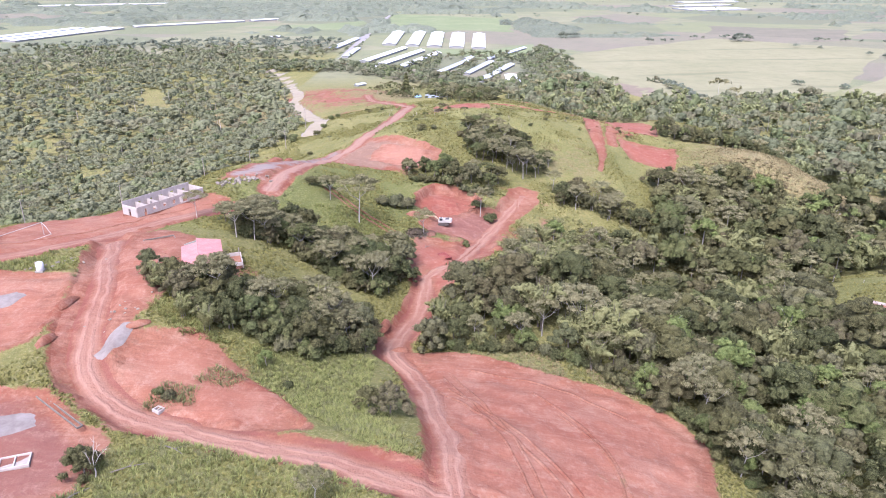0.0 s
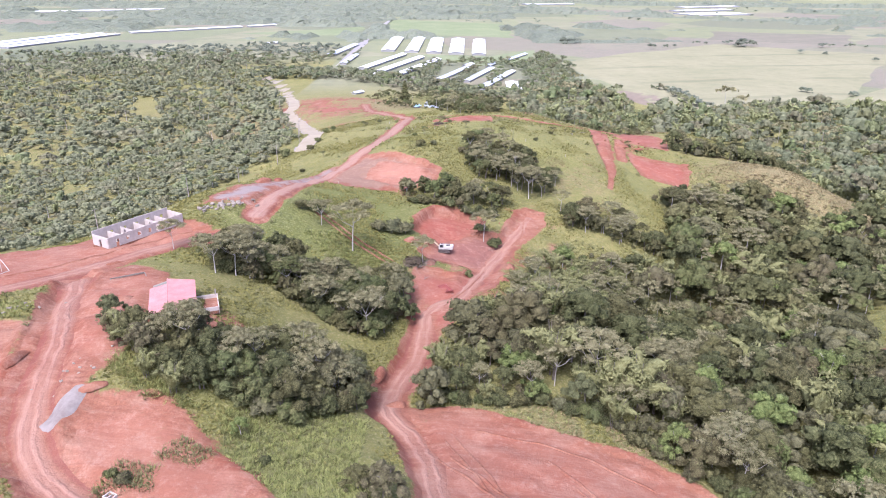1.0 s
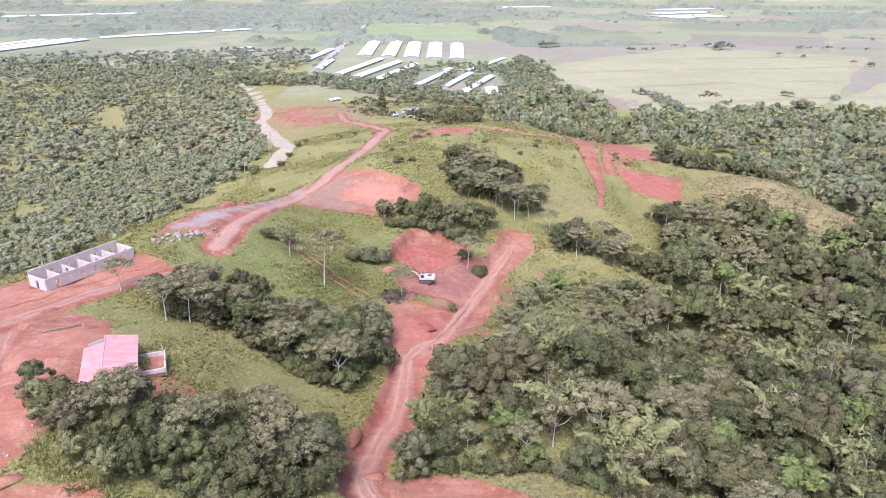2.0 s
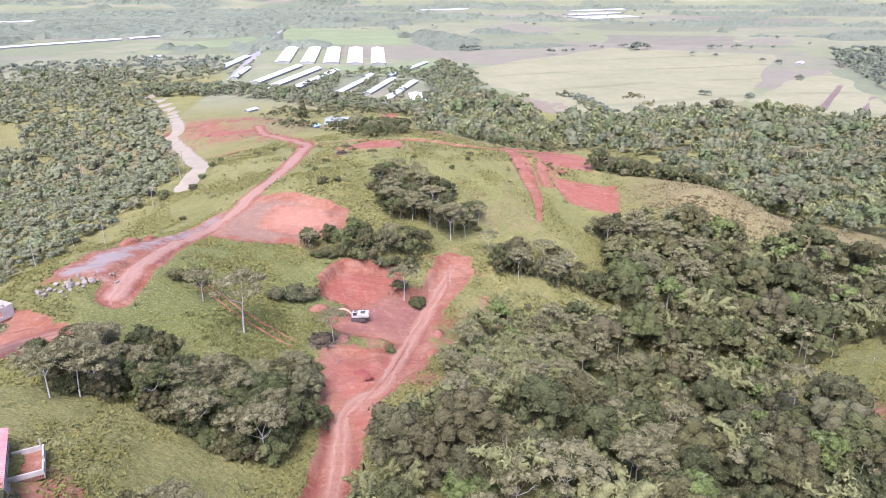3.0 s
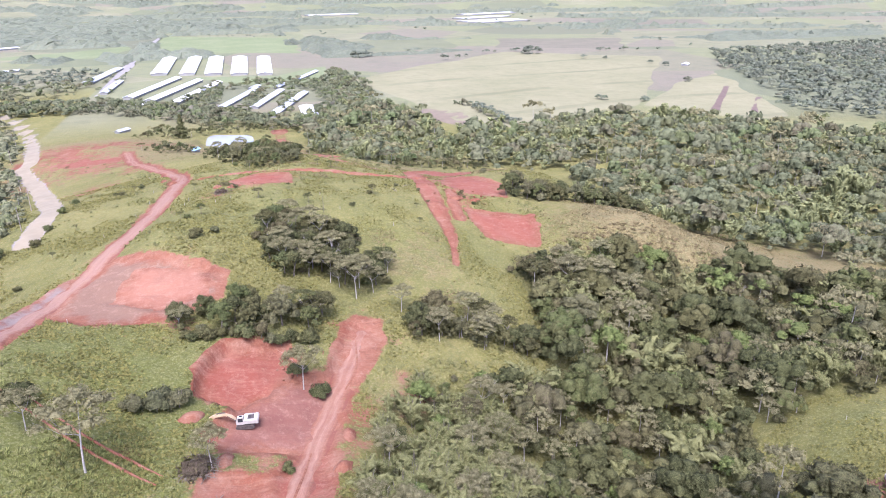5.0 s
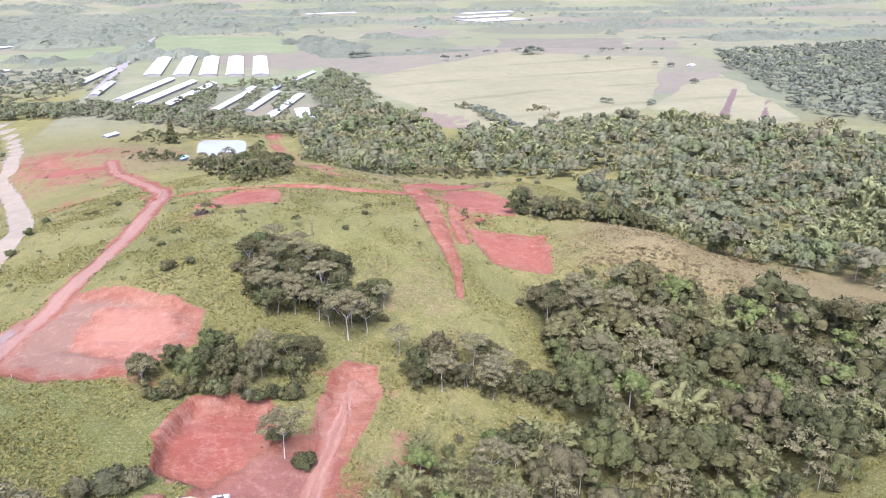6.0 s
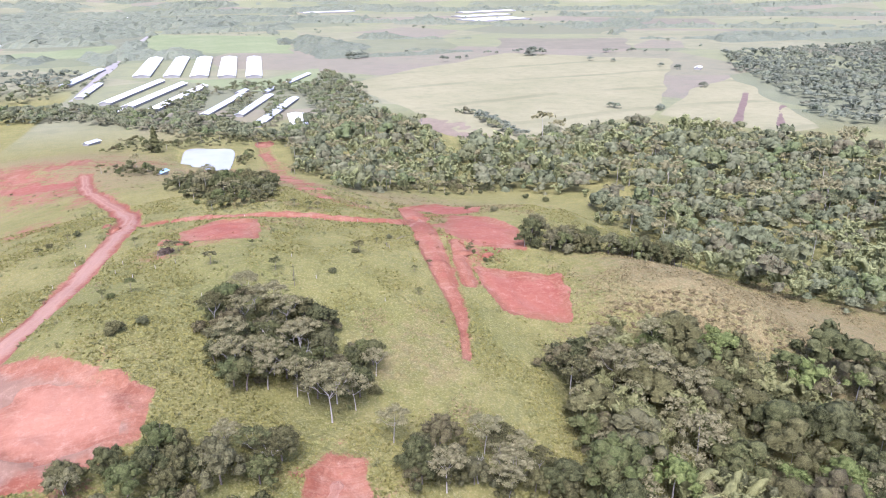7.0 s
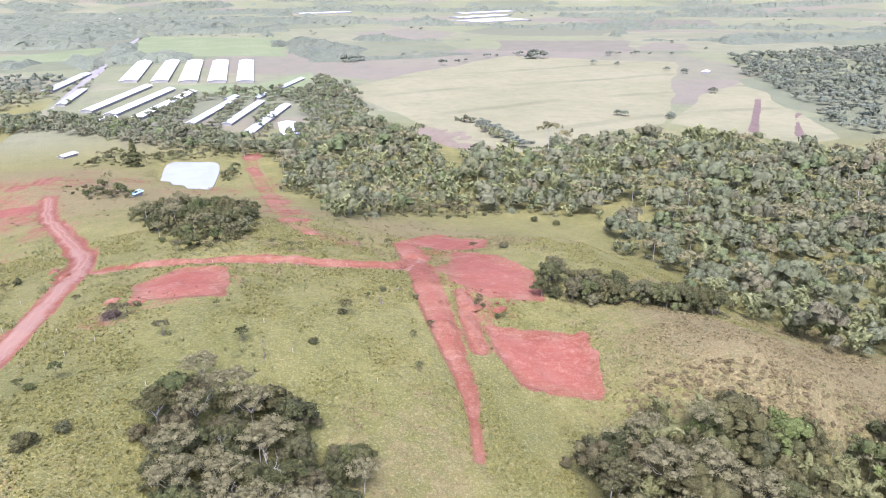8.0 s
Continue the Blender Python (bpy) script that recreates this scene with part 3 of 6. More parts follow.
DRY = blobs([(150, 315, 26, 1.0), (185, 305, 30, 1.0), (125, 330, 15, 0.5), (215, 290, 30, 0.9), (52, 290, 12, 0.5), (100, 455, 40, 0.7), (50, 470, 40, 0.6), (-40, 560, 60, 0.8), (-90, 640, 60, 0.8), (20, 132, 9, 0.5),
             (-150, 520, 60, 0.8), (-190, 300, 70, 0.4), (-300, 330, 90, 0.4), (-260, 600, 120, 0.45), (-420, 500, 150, 0.4), (36, 230, 8, 0.6), (60, 300, 10, 0.4)], XX, YY)
LUSH = blobs([(-24, 106, 12, 0.6), (-38, 116, 10, 0.5), (-22, 212, 22, 1.0), (-45, 207, 22, 1.0), (-32, 238, 22, 1.0), (-8, 250, 20, 0.4), (-35, 72, 14, 0.5), (75, 300, 12, 0.4), (-15, 320, 22, 0.45), (-35, 160, 20, 0.1), (125, 190, 24, 0.4), (5, 315, 26, 0.5), (40, 320, 20, 0.35), (60, 300, 14, 0.3)], XX, YY)
SOILS = np.maximum(SOILS, blobs([(-70, 520, 22, 0.6), (-45, 480, 14, 0.5), (-100, 590, 26, 0.6), (-60, 440, 14, 0.52), (20, 600, 14, 0.5), (46, 560, 10, 0.7), (45, 500, 10, 0.68), (45, 620, 9, 0.7), (-30, 620, 16, 0.5), (37, 230, 4, 0.62), (37, 238, 3, 0.6), (-44, 141, 4, 0.8), (-20, 210, 2, 0.5), (-90, 550, 26, 0.62), (-60, 600, 26, 0.5), (46, 640, 9, 0.62), (48, 540, 9, 0.6), (47, 460, 10, 0.62), (-100, 500, 16, 0.5), (0, 580, 14, 0.45), (-60, 660, 14, 0.5), (60, 405, 10, 0.5), (115, 168, 7, 0.9), (125, 165, 8, 0.8), (108, 160, 6, 0.8),
                                 (90, 372, 13, 0.62), (86, 345, 7, 0.6), (78, 332, 5, 0.5), (92, 405, 10, 0.6), (12, 362, 13, 0.55), (-4, 345, 6, 0.5), (-24, 274, 15, 0.62), (-14, 256, 5, 0.5), (14, 222, 12, 0.7), (4, 196, 12, 0.7), (-66, 140, 8, 0.6), (-70, 120, 8, 0.5), (-48, 104, 12, 0.5), (30, 256, 8, 0.5), (-34, 300, 5, 0.4)], XX, YY))
FLAT = sstep(-30, -36, wild(XX, YY)) * np.maximum(sstep(700, 900, np.hypot(XX, YY)) * (XX > -150), sstep(1000, 1150, np.hypot(XX, YY)))


def ground_faces(keep=None):
    nx, ny = len(GX), len(GY)
    i = np.arange(nx * ny).reshape(ny, nx)
    q = np.stack([i[:-1, :-1], i[:-1, 1:], i[1:, 1:], i[1:, :-1]], -1)
    return q.reshape(-1, 4) if keep is None else q[keep]


ground = tagged(new("ground", mesh_from("ground", np.c_[XX.ravel(), YY.ravel(), ZZ.ravel()], ground_faces(), GROUND, True,
                                        (("soil", SOILS), ("grey", GREYS), ("dry", DRY), ("lush", LUSH), ("plain", FLAT), ("damp", DAMP_SHADES)))),
                "rolling grassy hills with bare red clay scars above a flat plain", "ground", kind="structure")


def lay_sheet(work):
    """The worn surface of a road or terrace: it rises a little out of the ground and dips under it along an uneven edge."""
    name, line, half, cut, flat, bank, material, gap = work
    x0, x1, y0, y1 = box_of(work, 4)
    a, b = max(np.searchsorted(GX, x0) - 1, 0), np.searchsorted(GX, x1) + 1
    c, d = max(np.searchsorted(GY, y0) - 1, 0), np.searchsorted(GY, y1) + 1
    x, y, z = XX[c:d, a:b], YY[c:d, a:b], ZZ[c:d, a:b]
    s, across, _, _ = reach(x, y, work)
    calm = 0.25 if name.startswith(("cement", "road_ditch", "crest_bank")) else 1.0
    s = s + calm * ((0.5 if half else 1.7) * bumps(x, y, 8.0, 4) + (0.55 if half else 0.9) * bumps(x, y, 4.0, 5) + 0.55 * bumps(x, y, 2.7, 6)) + (6.0 * gap * bumps(x, y, 9.0, 7) - 3.0 * gap if 0 < gap < 0.4 else 0) + (24.0 * gap * bumps(x, y * 2.2, 26.0, 7) - 9.0 * gap if gap >= 0.4 else 0)
    lift = np.clip(s * 0.12, -0.4, 0.24 if half else 0.10) + 0.012 * (WORKS.index(work) % 7)
    if calm < 1:
        lift = np.clip(s * 0.35, -0.5, 0.16) + 0.1
    if half:
        lift = lift - 0.07 * np.exp(-((np.abs(across) - 0.95) / 0.3) ** 2) * (s > 0.3)
    cell = np.maximum.reduce([s[:-1, :-1], s[1:, :-1], s[:-1, 1:], s[1:, 1:]]) > -0.2
    i = np.arange(x.size).reshape(x.shape)
    q = np.stack([i[:-1, :-1], i[:-1, 1:], i[1:, 1:], i[1:, :-1]], -1)[cell]
    used, q = np.unique(q, return_inverse=True)
    verts = np.c_[x.ravel(), y.ravel(), (z + lift).ravel()][used]
    return new(name, mesh_from(name, verts, q.reshape(-1, 4), material, True, (("across", across.ravel()[used]), ("inward", s.ravel()[used]))))


LABELS = {"ravine_road": "rutted red clay track winding up the ravine", "loop_road": "red clay access road cut between low banks", "valley_road": "worn grey rural road along the hillside",
          "ridge_road": "dusty pale clay road along the grassy ridge", "gravel_patch": "patch of grey gravel beside the ridge road", "dig_face": "fresh steep red clay cut face", "dig_floor": "dark damp clay floor of the digging", "crest_bank": "dark cut bank of clay along the crest road", "road_ditch": "dark drainage ditch cut beside the clay road",
          "cement_patch_1": "pale grey cement slurry dried on the red clay", "cement_patch_2": "pale grey cement slurry dried on the red clay", "cement_patch_3": "pale grey cement slurry dried on the red clay", "pond_track": "worn clay track running down towards the pond"}
for work in WORKS:
    if work[0] == "pond_basin":
        continue
    tagged(lay_sheet(work), LABELS.get(work[0], "graded bare red clay " + ("track" if work[2] else "terrace") + " on the hillside"), "road" if work[2] else "earthwork", kind="structure")

# ---- vegetation ----


def tube(points, radii, sides=6):
    """A tapered bent tube as arrays of corners and quads."""
    points, rings = [Vector(p) for p in points], []
    for i, p in enumerate(points):
        way = (points[min(i + 1, len(points) - 1)] - points[max(i - 1, 0)]).normalized()
        u = way.orthogonal().normalized()
        v = way.cross(u)
        rings += [p + (u * math.cos(2 * math.pi * s / sides) + v * math.sin(2 * math.pi * s / sides)) * radii[i] for s in range(sides)]
    q = [[r * sides + s, r * sides + (s + 1) % sides, (r + 1) * sides + (s + 1) % sides, (r + 1) * sides + s] for r in range(len(points) - 1) for s in range(sides)]
    return np.array([tuple(v) for v in rings]), np.array(q)


def join(pieces):
    verts, faces, base = [], [], 0
    for v, f in pieces:
        verts.append(v)
        faces.append(f + base)
        base += len(v)
    return np.concatenate(verts), np.concatenate(faces)


def leaves(rng, centres, outward, size, spread_turn=0.7, long=1.5):
    """Leaf sprays: one pointed blade at every centre, turned roughly outward."""
    n = len(centres)
    nrm = outward + rng.normal(0, spread_turn, (n, 3))
    nrm /= np.linalg.norm(nrm, axis=1)[:, None] + 1e-9
    u = np.cross(nrm, rng.normal(0, 1, (n, 3)))
    u /= np.linalg.norm(u, axis=1)[:, None] + 1e-9
    v = np.cross(nrm, u)
    s = (size * rng.uniform(0.6, 1.35, n))[:, None]
    corners = np.stack([centres + u * s * long * 0.6, centres - u * s * long * 0.4 + v * s * 0.55, centres - u * s * long * 0.4 - v * s * 0.55], 1)
    return corners.reshape(-1, 3), np.arange(3 * n).reshape(n, 3)


def as_triangles(arrays):
    v, f = arrays
    return v, np.concatenate([f[:, [0, 1, 2]], f[:, [0, 2, 3]]])


def core(rng, centre, radius, squash, sides):
    """A lumpy inner mass that fills a lobe."""
    v, f = [], []
    for i, lat in enumerate((-22, 34)):
        for s in range(sides):
            a = 2 * math.pi * (s + 0.5 * (i % 2)) / sides + rng.uniform(-0.2, 0.2)
            k = rng.uniform(0.72, 1.18)
            r = radius * math.cos(radians(lat)) * k
            v.append((centre[0] + r * math.cos(a), centre[1] + r * math.sin(a), centre[2] + radius * k * squash * math.sin(radians(lat))))
    for s in range(sides):
        a, b = s, (s + 1) % sides
        f += [(a, b, b + sides), (a, b + sides, a + sides), (sides + a, sides + b, 2 * sides)]
    v.append((centre[0], centre[1], centre[2] + radius * squash * 1.02))
    return np.array(v), np.array(f)


def lobed(rng, lobes, count, size, squash=0.8, filled=0.93, turn=0.42, long=1.5, sides=6):
    """A crown of several rounded lobes (x, y, z, radius), covered in leaf sprays."""
    lobes = np.array(lobes)
    area = lobes[:, 3] ** 2
    pick = rng.choice(len(lobes), count, p=area / area.sum())
    d = rng.normal(0, 1, (count, 3))
    d[:, 2] = np.abs(d[:, 2]) * 1.0 - 0.35
    d /= np.linalg.norm(d, axis=1)[:, None]
    r = lobes[pick, 3] * rng.uniform(0.84, 1.16, count)
    c = lobes[pick, :3] + d * r[:, None] * np.array([1, 1, squash])
    pieces = [leaves(rng, c, d, size, turn, long)]
    if filled:
        pieces += [core(rng, l[:3], l[3] * filled, squash, sides) for l in lobes]
    return join(pieces)


def broad_crown(rng, height, radius, count, size, most=9):
    """A dense crown of many small leafy heads over a dome, wide and flat on some trees and tall on others."""
    n = {9: 22, 6: 14, 3: 6, 1: 3, 0: 1}[most]
    dome = rng.uniform(0.55, 1.15)
    lean = rng.uniform(-0.15, 0.15, 2) * radius
    lobes = [(0, 0, height - radius * dome * 0.75, radius * 0.60)]
    for i in range(n):
        q = 0.12 + 0.80 * math.sqrt((i + 0.5) / n)
        a = 2.4 * i + rng.uniform(-0.4, 0.4)
        q *= 1 + 0.22 * math.sin(2 * a + dome * 9)
        low = height - radius * (0.25 + dome * 1.15 * q * q) + rng.normal(0, 0.11) * radius
        lobes.append((radius * q * math.cos(a) + lean[0] * q, radius * q * math.sin(a) + lean[1] * q, low, radius * rng.uniform(0.19, 0.33) * {9: 1.0, 6: 1.18, 3: 1.5, 1: 1.8, 0: 2.0}[most]))
    return lobed(rng, lobes, count, size, sides=5)


def trunk_of(rng, height, thick, forks, lean=0.06, crown=0.9, spread_to=0.35):
    """A tapered bent trunk with limbs."""
    dx, dy = rng.normal(0, lean, 2) * height
    stem = [(dx * t * t, dy * t * t, -0.6 + (height * crown * 0.62 + 0.6) * t) for t in (0, 0.3, 0.65, 1)]
    parts_of = [tube(stem, [thick * 1.25, thick, thick * 0.8, thick * 0.6])]
    top = Vector(stem[-1])
    for i in range(forks):
        a = 2 * math.pi * (i + rng.uniform(-0.3, 0.3)) / max(forks, 1)
        far = height * spread_to * rng.uniform(0.6, 1.1)
        end = top + Vector((math.cos(a) * far, math.sin(a) * far, height * crown * 0.34 * rng.uniform(0.75, 1.1)))
        start = Vector(stem[2]).lerp(top, rng.uniform(0.3, 1.0))
        mid = start.lerp(end, 0.5) + Vector((math.cos(a), math.sin(a), -0.4)) * far * 0.12
        parts_of.append(tube([start, mid, end], [thick * 0.55, thick * 0.36, thick * 0.14], 5))
        for _ in range(2):
            b = a + rng.uniform(-1.1, 1.1)
            tip = mid.lerp(end, rng.uniform(0.3, 0.9))
            parts_of.append(tube([tip, tip + Vector((math.cos(b), math.sin(b), rng.uniform(0.3, 1.0))) * far * 0.4], [thick * 0.2, thick * 0.08], 4))
    return join(parts_of)


def open_crown(rng, height, radius, count, size, most=9):
    """A wide, flat, feathery umbrella of overlapping leaf plates with gaps between them."""
    lobes, n = [], {9: 22, 6: 16, 3: 9, 1: 5, 0: 3}[most]
    for i in range(n):
        a, q = 2.4 * i + rng.uniform(-0.5, 0.5), math.sqrt((i + 0.5) / n) * rng.uniform(0.85, 1.05)
        lobes.append((radius * q * math.cos(a), radius * q * math.sin(a), height * (0.95 - 0.17 * q * q) + rng.normal(0, 0.035) * height, radius * rng.uniform(0.19, 0.31) * (1.0 if most > 5 else 1.3)))
    return lobed(rng, lobes, count, size, 0.42, 0.72, 0.55, 1.5, 5)


def bamboo_crown(rng, height, radius, count, size, most=9):
    """Dense feathery plumes that arch outward from a clump of canes."""
    pieces = []
    plumes = {9: 9, 6: 7, 3: 5, 1: 3, 0: 2}[most]
    for i in range(plumes):
        a = 2 * math.pi * (i + rng.uniform(-0.4, 0.4)) / plumes
        far, up, w = radius * rng.uniform(0.25, 1.0), height * rng.uniform(0.7, 1.08), radius * rng.uniform(0.22, 0.32)
        along = lambda t: np.stack([math.cos(a) * far * t ** 2.2, math.sin(a) * far * t ** 2.2, up * (t - 0.24 * t ** 5)], -1)
        girth = lambda t: w * np.sin(np.pi * np.clip((t - 0.16) / 0.92, 0.03, 0.97)) ** 0.7
        ts = np.array([0.22, 0.45, 0.7, 0.9, 1.03])
        pieces.append(as_triangles(tube([tuple(p) for p in along(ts)], list(girth(ts) * 0.72), 5 if most > 3 else 3)))
        n = count // plumes
        t = rng.uniform(0.25, 1.06, n)
        d = rng.normal(0, 1, (n, 3))
        d /= np.linalg.norm(d, axis=1)[:, None]
        c = along(t) + d * (girth(t) * rng.uniform(0.8, 1.3, n))[:, None]
        pieces.append(leaves(rng, c, d + np.array([0, 0, 0.3]), size, 0.4, 2.6))
    return join(pieces)


def canes_of(rng, height, radius):
    parts_of = []
    for i in range(4):
        a, far = rng.uniform(0, 2 * math.pi), radius * rng.uniform(0.2, 0.6)
        parts_of.append(tube([(math.cos(a) * 0.5, math.sin(a) * 0.5, -0.5), (math.cos(a) * (0.5 + far * 0.2), math.sin(a) * (0.5 + far * 0.2), height * 0.5), (math.cos(a) * far, math.sin(a) * far, height * 0.85)], [0.09, 0.07, 0.03], 5))
    return parts_of


def bush_crown(rng, height, radius, count, size, most=6):
    lobes = [(0, 0, height * 0.42, radius * 0.62)]
    for i in range({9: 7, 6: 5, 3: 2, 1: 1, 0: 0}[most]):
        a, q = rng.uniform(0, 2 * math.pi), rng.uniform(0.3, 0.7)
        lobes.append((radius * q * math.cos(a), radius * q * math.sin(a), height * rng.uniform(0.25, 0.6), radius * rng.uniform(0.30, 0.46)))
    return lobed(rng, lobes, count, size, 0.85, sides=5)


def weed_crown(rng, height, radius, count, size, most=6):
    """A tuft of upright blades that bend outward from the root."""
    a, q = rng.uniform(0, 2 * math.pi, count), rng.uniform(0.15, 1.0, count)
    out = np.c_[np.cos(a), np.sin(a), np.zeros(count)]
    side = np.c_[-np.sin(a), np.cos(a), np.zeros(count)] * size
    foot = out * (radius * 0.35 * rng.uniform(0, 1, count))[:, None]
    tip = foot + out * (radius * q)[:, None] + np.c_[np.zeros((count, 2)), height * (1.1 - 0.7 * q) * rng.uniform(0.7, 1.2, count)]
    return np.stack([foot - side, foot + side, tip], 1).reshape(-1, 3), np.arange(3 * count).reshape(count, 3)


def bare_limbs(rng, height, thick):
    """A leafless tree: pale limbs that fork three times."""
    parts_of = []

    def grow(start, way, length, r, depth):
        mid = start + way * length * 0.5 + Vector(rng.normal(0, 0.06, 3)) * length
        end = start + way * length
        parts_of.append(tube([start, mid, end], [r, r * 0.8, r * 0.55], 5))
        if depth:
            for _ in range(3):
                w = (way + Vector(rng.normal(0, 0.5, 3)) + Vector((0, 0, 0.15))).normalized()
                grow(mid.lerp(end, rng.uniform(0.5, 1.0)), w, length * rng.uniform(0.5, 0.72), r * 0.5, depth - 1)

    grow(Vector((0, 0, -0.5)), Vector((0.05, 0.03, 1)).normalized(), height * 0.5, thick, 3)
    return join(parts_of)


def cone_crown(rng, height, radius, count, size):
    t = rng.uniform(0.08, 1, count)
    a = rng.uniform(0, 2 * math.pi, count)
    r = radius * (1 - t) ** 0.7 * rng.uniform(0.7, 1.1, count) * (0.8 + 0.25 * np.sin(t * 40))
    c = np.c_[r * np.cos(a), r * np.sin(a), t * height]
    return leaves(rng, c, np.c_[np.cos(a), np.sin(a), np.full(count, 0.5)], size, 0.5, 1.8)


def part(name, arrays, material, parent, label="", smooth=False):
    """Links arrays of corners and faces as ONE mesh object under a thing or a part."""
    ob = new(name, mesh_from(name, arrays[0], arrays[1], material, smooth))
    ob.parent = parent
    if label:
        tagged(ob, label)
    return ob


def thing(name, m, label, category, group=""):
    ob = tagged(new(name), label, category, group)
    ob.matrix_basis = m
    return ob


KINDS = {
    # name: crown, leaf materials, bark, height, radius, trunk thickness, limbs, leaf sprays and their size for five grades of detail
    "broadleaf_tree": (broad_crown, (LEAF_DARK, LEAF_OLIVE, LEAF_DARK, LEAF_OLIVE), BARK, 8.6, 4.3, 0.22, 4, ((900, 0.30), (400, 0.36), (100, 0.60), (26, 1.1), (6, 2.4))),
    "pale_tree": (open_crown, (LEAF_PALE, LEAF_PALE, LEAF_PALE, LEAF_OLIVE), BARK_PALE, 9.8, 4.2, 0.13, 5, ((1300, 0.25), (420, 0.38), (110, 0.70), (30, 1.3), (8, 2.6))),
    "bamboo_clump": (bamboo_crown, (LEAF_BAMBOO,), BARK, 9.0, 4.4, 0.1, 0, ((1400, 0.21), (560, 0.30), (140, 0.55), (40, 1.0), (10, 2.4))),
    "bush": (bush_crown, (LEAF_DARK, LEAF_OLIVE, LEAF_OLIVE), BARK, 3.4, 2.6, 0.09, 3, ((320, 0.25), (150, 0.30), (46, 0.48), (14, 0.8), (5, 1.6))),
    "weed": (weed_crown, (LEAF_SCRUB, LEAF_SCRUB, LEAF_WEED), BARK, 0.9, 0.9, 0.02, 0, ((60, 0.07), (30, 0.09), (20, 0.11), (9, 0.2), (4, 0.3))),
    "sapling": (open_crown, (LEAF_OLIVE, LEAF_DARK), BARK, 3.6, 1.5, 0.06, 5, ((300, 0.20), (140, 0.26), (46, 0.45), (14, 0.8), (5, 1.4))),
    "light_tree": (broad_crown, (LEAF_LIGHT,), BARK_PALE, 8.6, 3.7, 0.16, 4, ((850, 0.30), (380, 0.36), (100, 0.60), (24, 1.1), (6, 2.4))),
}
TREE_LABELS = {"broadleaf_tree": "dense dark green broadleaf tree in the ravine forest", "pale_tree": "slender pale-barked tree with an open greyish crown", "bamboo_clump": "feathery yellow-green bamboo clump with arching plumes",
               "bush": "rounded dark green bush on the grassy slope", "light_tree": "fresh light green leafy tree among darker forest", "sapling": "thin young tree with an airy olive crown", "weed": "tuft of tall weeds"}
MODELS = {}
for k, (kind, (crown, mats, bark, tall, wide, thick, forks, grades)) in enumerate(KINDS.items()):
    MODELS[kind] = ([], [], [], [], [])
    for j in range(8 if kind == "broadleaf_tree" else 4):
        rng = np.random.default_rng(100 * k + j)
        tt, ww = tall * rng.uniform(0.9, 1.12), wide * rng.uniform(0.9, 1.12)
        stem = canes_of(rng, tt, ww) if kind == "bamboo_clump" else trunk_of(rng, tt, thick, forks, spread_to=0.12 if kind == "bush" else (0.34 if kind == "pale_tree" else 0.2))
        low = tube([(0, 0, -0.8), (0, 0, tt * 0.45), (0.2, 0.1, tt * 0.8)], [thick * 1.1, thick * 0.9, thick * 0.5], 4)
        for g, (count, size) in enumerate(grades):
            MODELS[kind][g].append((crown(rng, tt, ww, count, size, (9, 6, 3, 1, 0)[g]), low if g else stem, mats[j % len(mats)], bark))
BUILT = {}


def plant(kind, j, x, y, scale=1.0, turn=0.0, group="", label=""):
    """One tree as a thing with a trunk and a crown."""
    j = j % len(MODELS[kind][0])
    m = pose(x, y, ground_z(x, y) - 0.1, 0, 0, turn) @ Matrix.Diagonal((scale, scale, scale, 1))
    if (kind, j) not in BUILT:
        crown, stem, leaf, bark = MODELS[kind][0][j]
        ob = thing(kind, m, TREE_LABELS[kind], "bush" if kind == "bush" else ("bamboo" if kind == "bamboo_clump" else "tree"), group)
        for piece in stem if kind == "bamboo_clump" else [stem]:
            part("cane" if kind == "bamboo_clump" else "trunk", piece, bark, ob, "", True)
        part("crown", crown, leaf, ob, "", True)
        BUILT[(kind, j)] = ob
    else:
        src = BUILT[(kind, j)]
        ob = copy_thing(src, Matrix.Identity(4))
        ob.matrix_basis = m
        if group:
            ob["group"] = group
    if label:
        ob["label"] = label
    return ob


def scatter(rng, poly, gap, holes=(), keep=1.0):
    """Places inside an outline, about gap apart."""
    xs, ys = [p[0] for p in poly], [p[1] for p in poly]
    x, y = np.meshgrid(np.arange(min(xs), max(xs), gap), np.arange(min(ys), max(ys), gap * 0.87))
    x = x + (np.arange(x.shape[0]) % 2)[:, None] * gap / 2
    x, y = x.ravel(), y.ravel()
    x, y = x + rng.uniform(-0.38, 0.38, x.size) * gap, y + rng.uniform(-0.38, 0.38, y.size) * gap
    ok = inside(x, y, poly) & (rng.uniform(0, 1, x.size) < keep)
    for hole in holes:
        ok &= ~inside(x, y, hole)
    return x[ok], y[ok]


def off_works(x, y, clear=1.5):
    """Which places lie clear of the roads and terraces."""
    ok = np.ones(x.shape, bool)
    for work in WORKS:
        s, _, _, _ = reach(x, y, work)
        ok &= s < -clear
    return ok


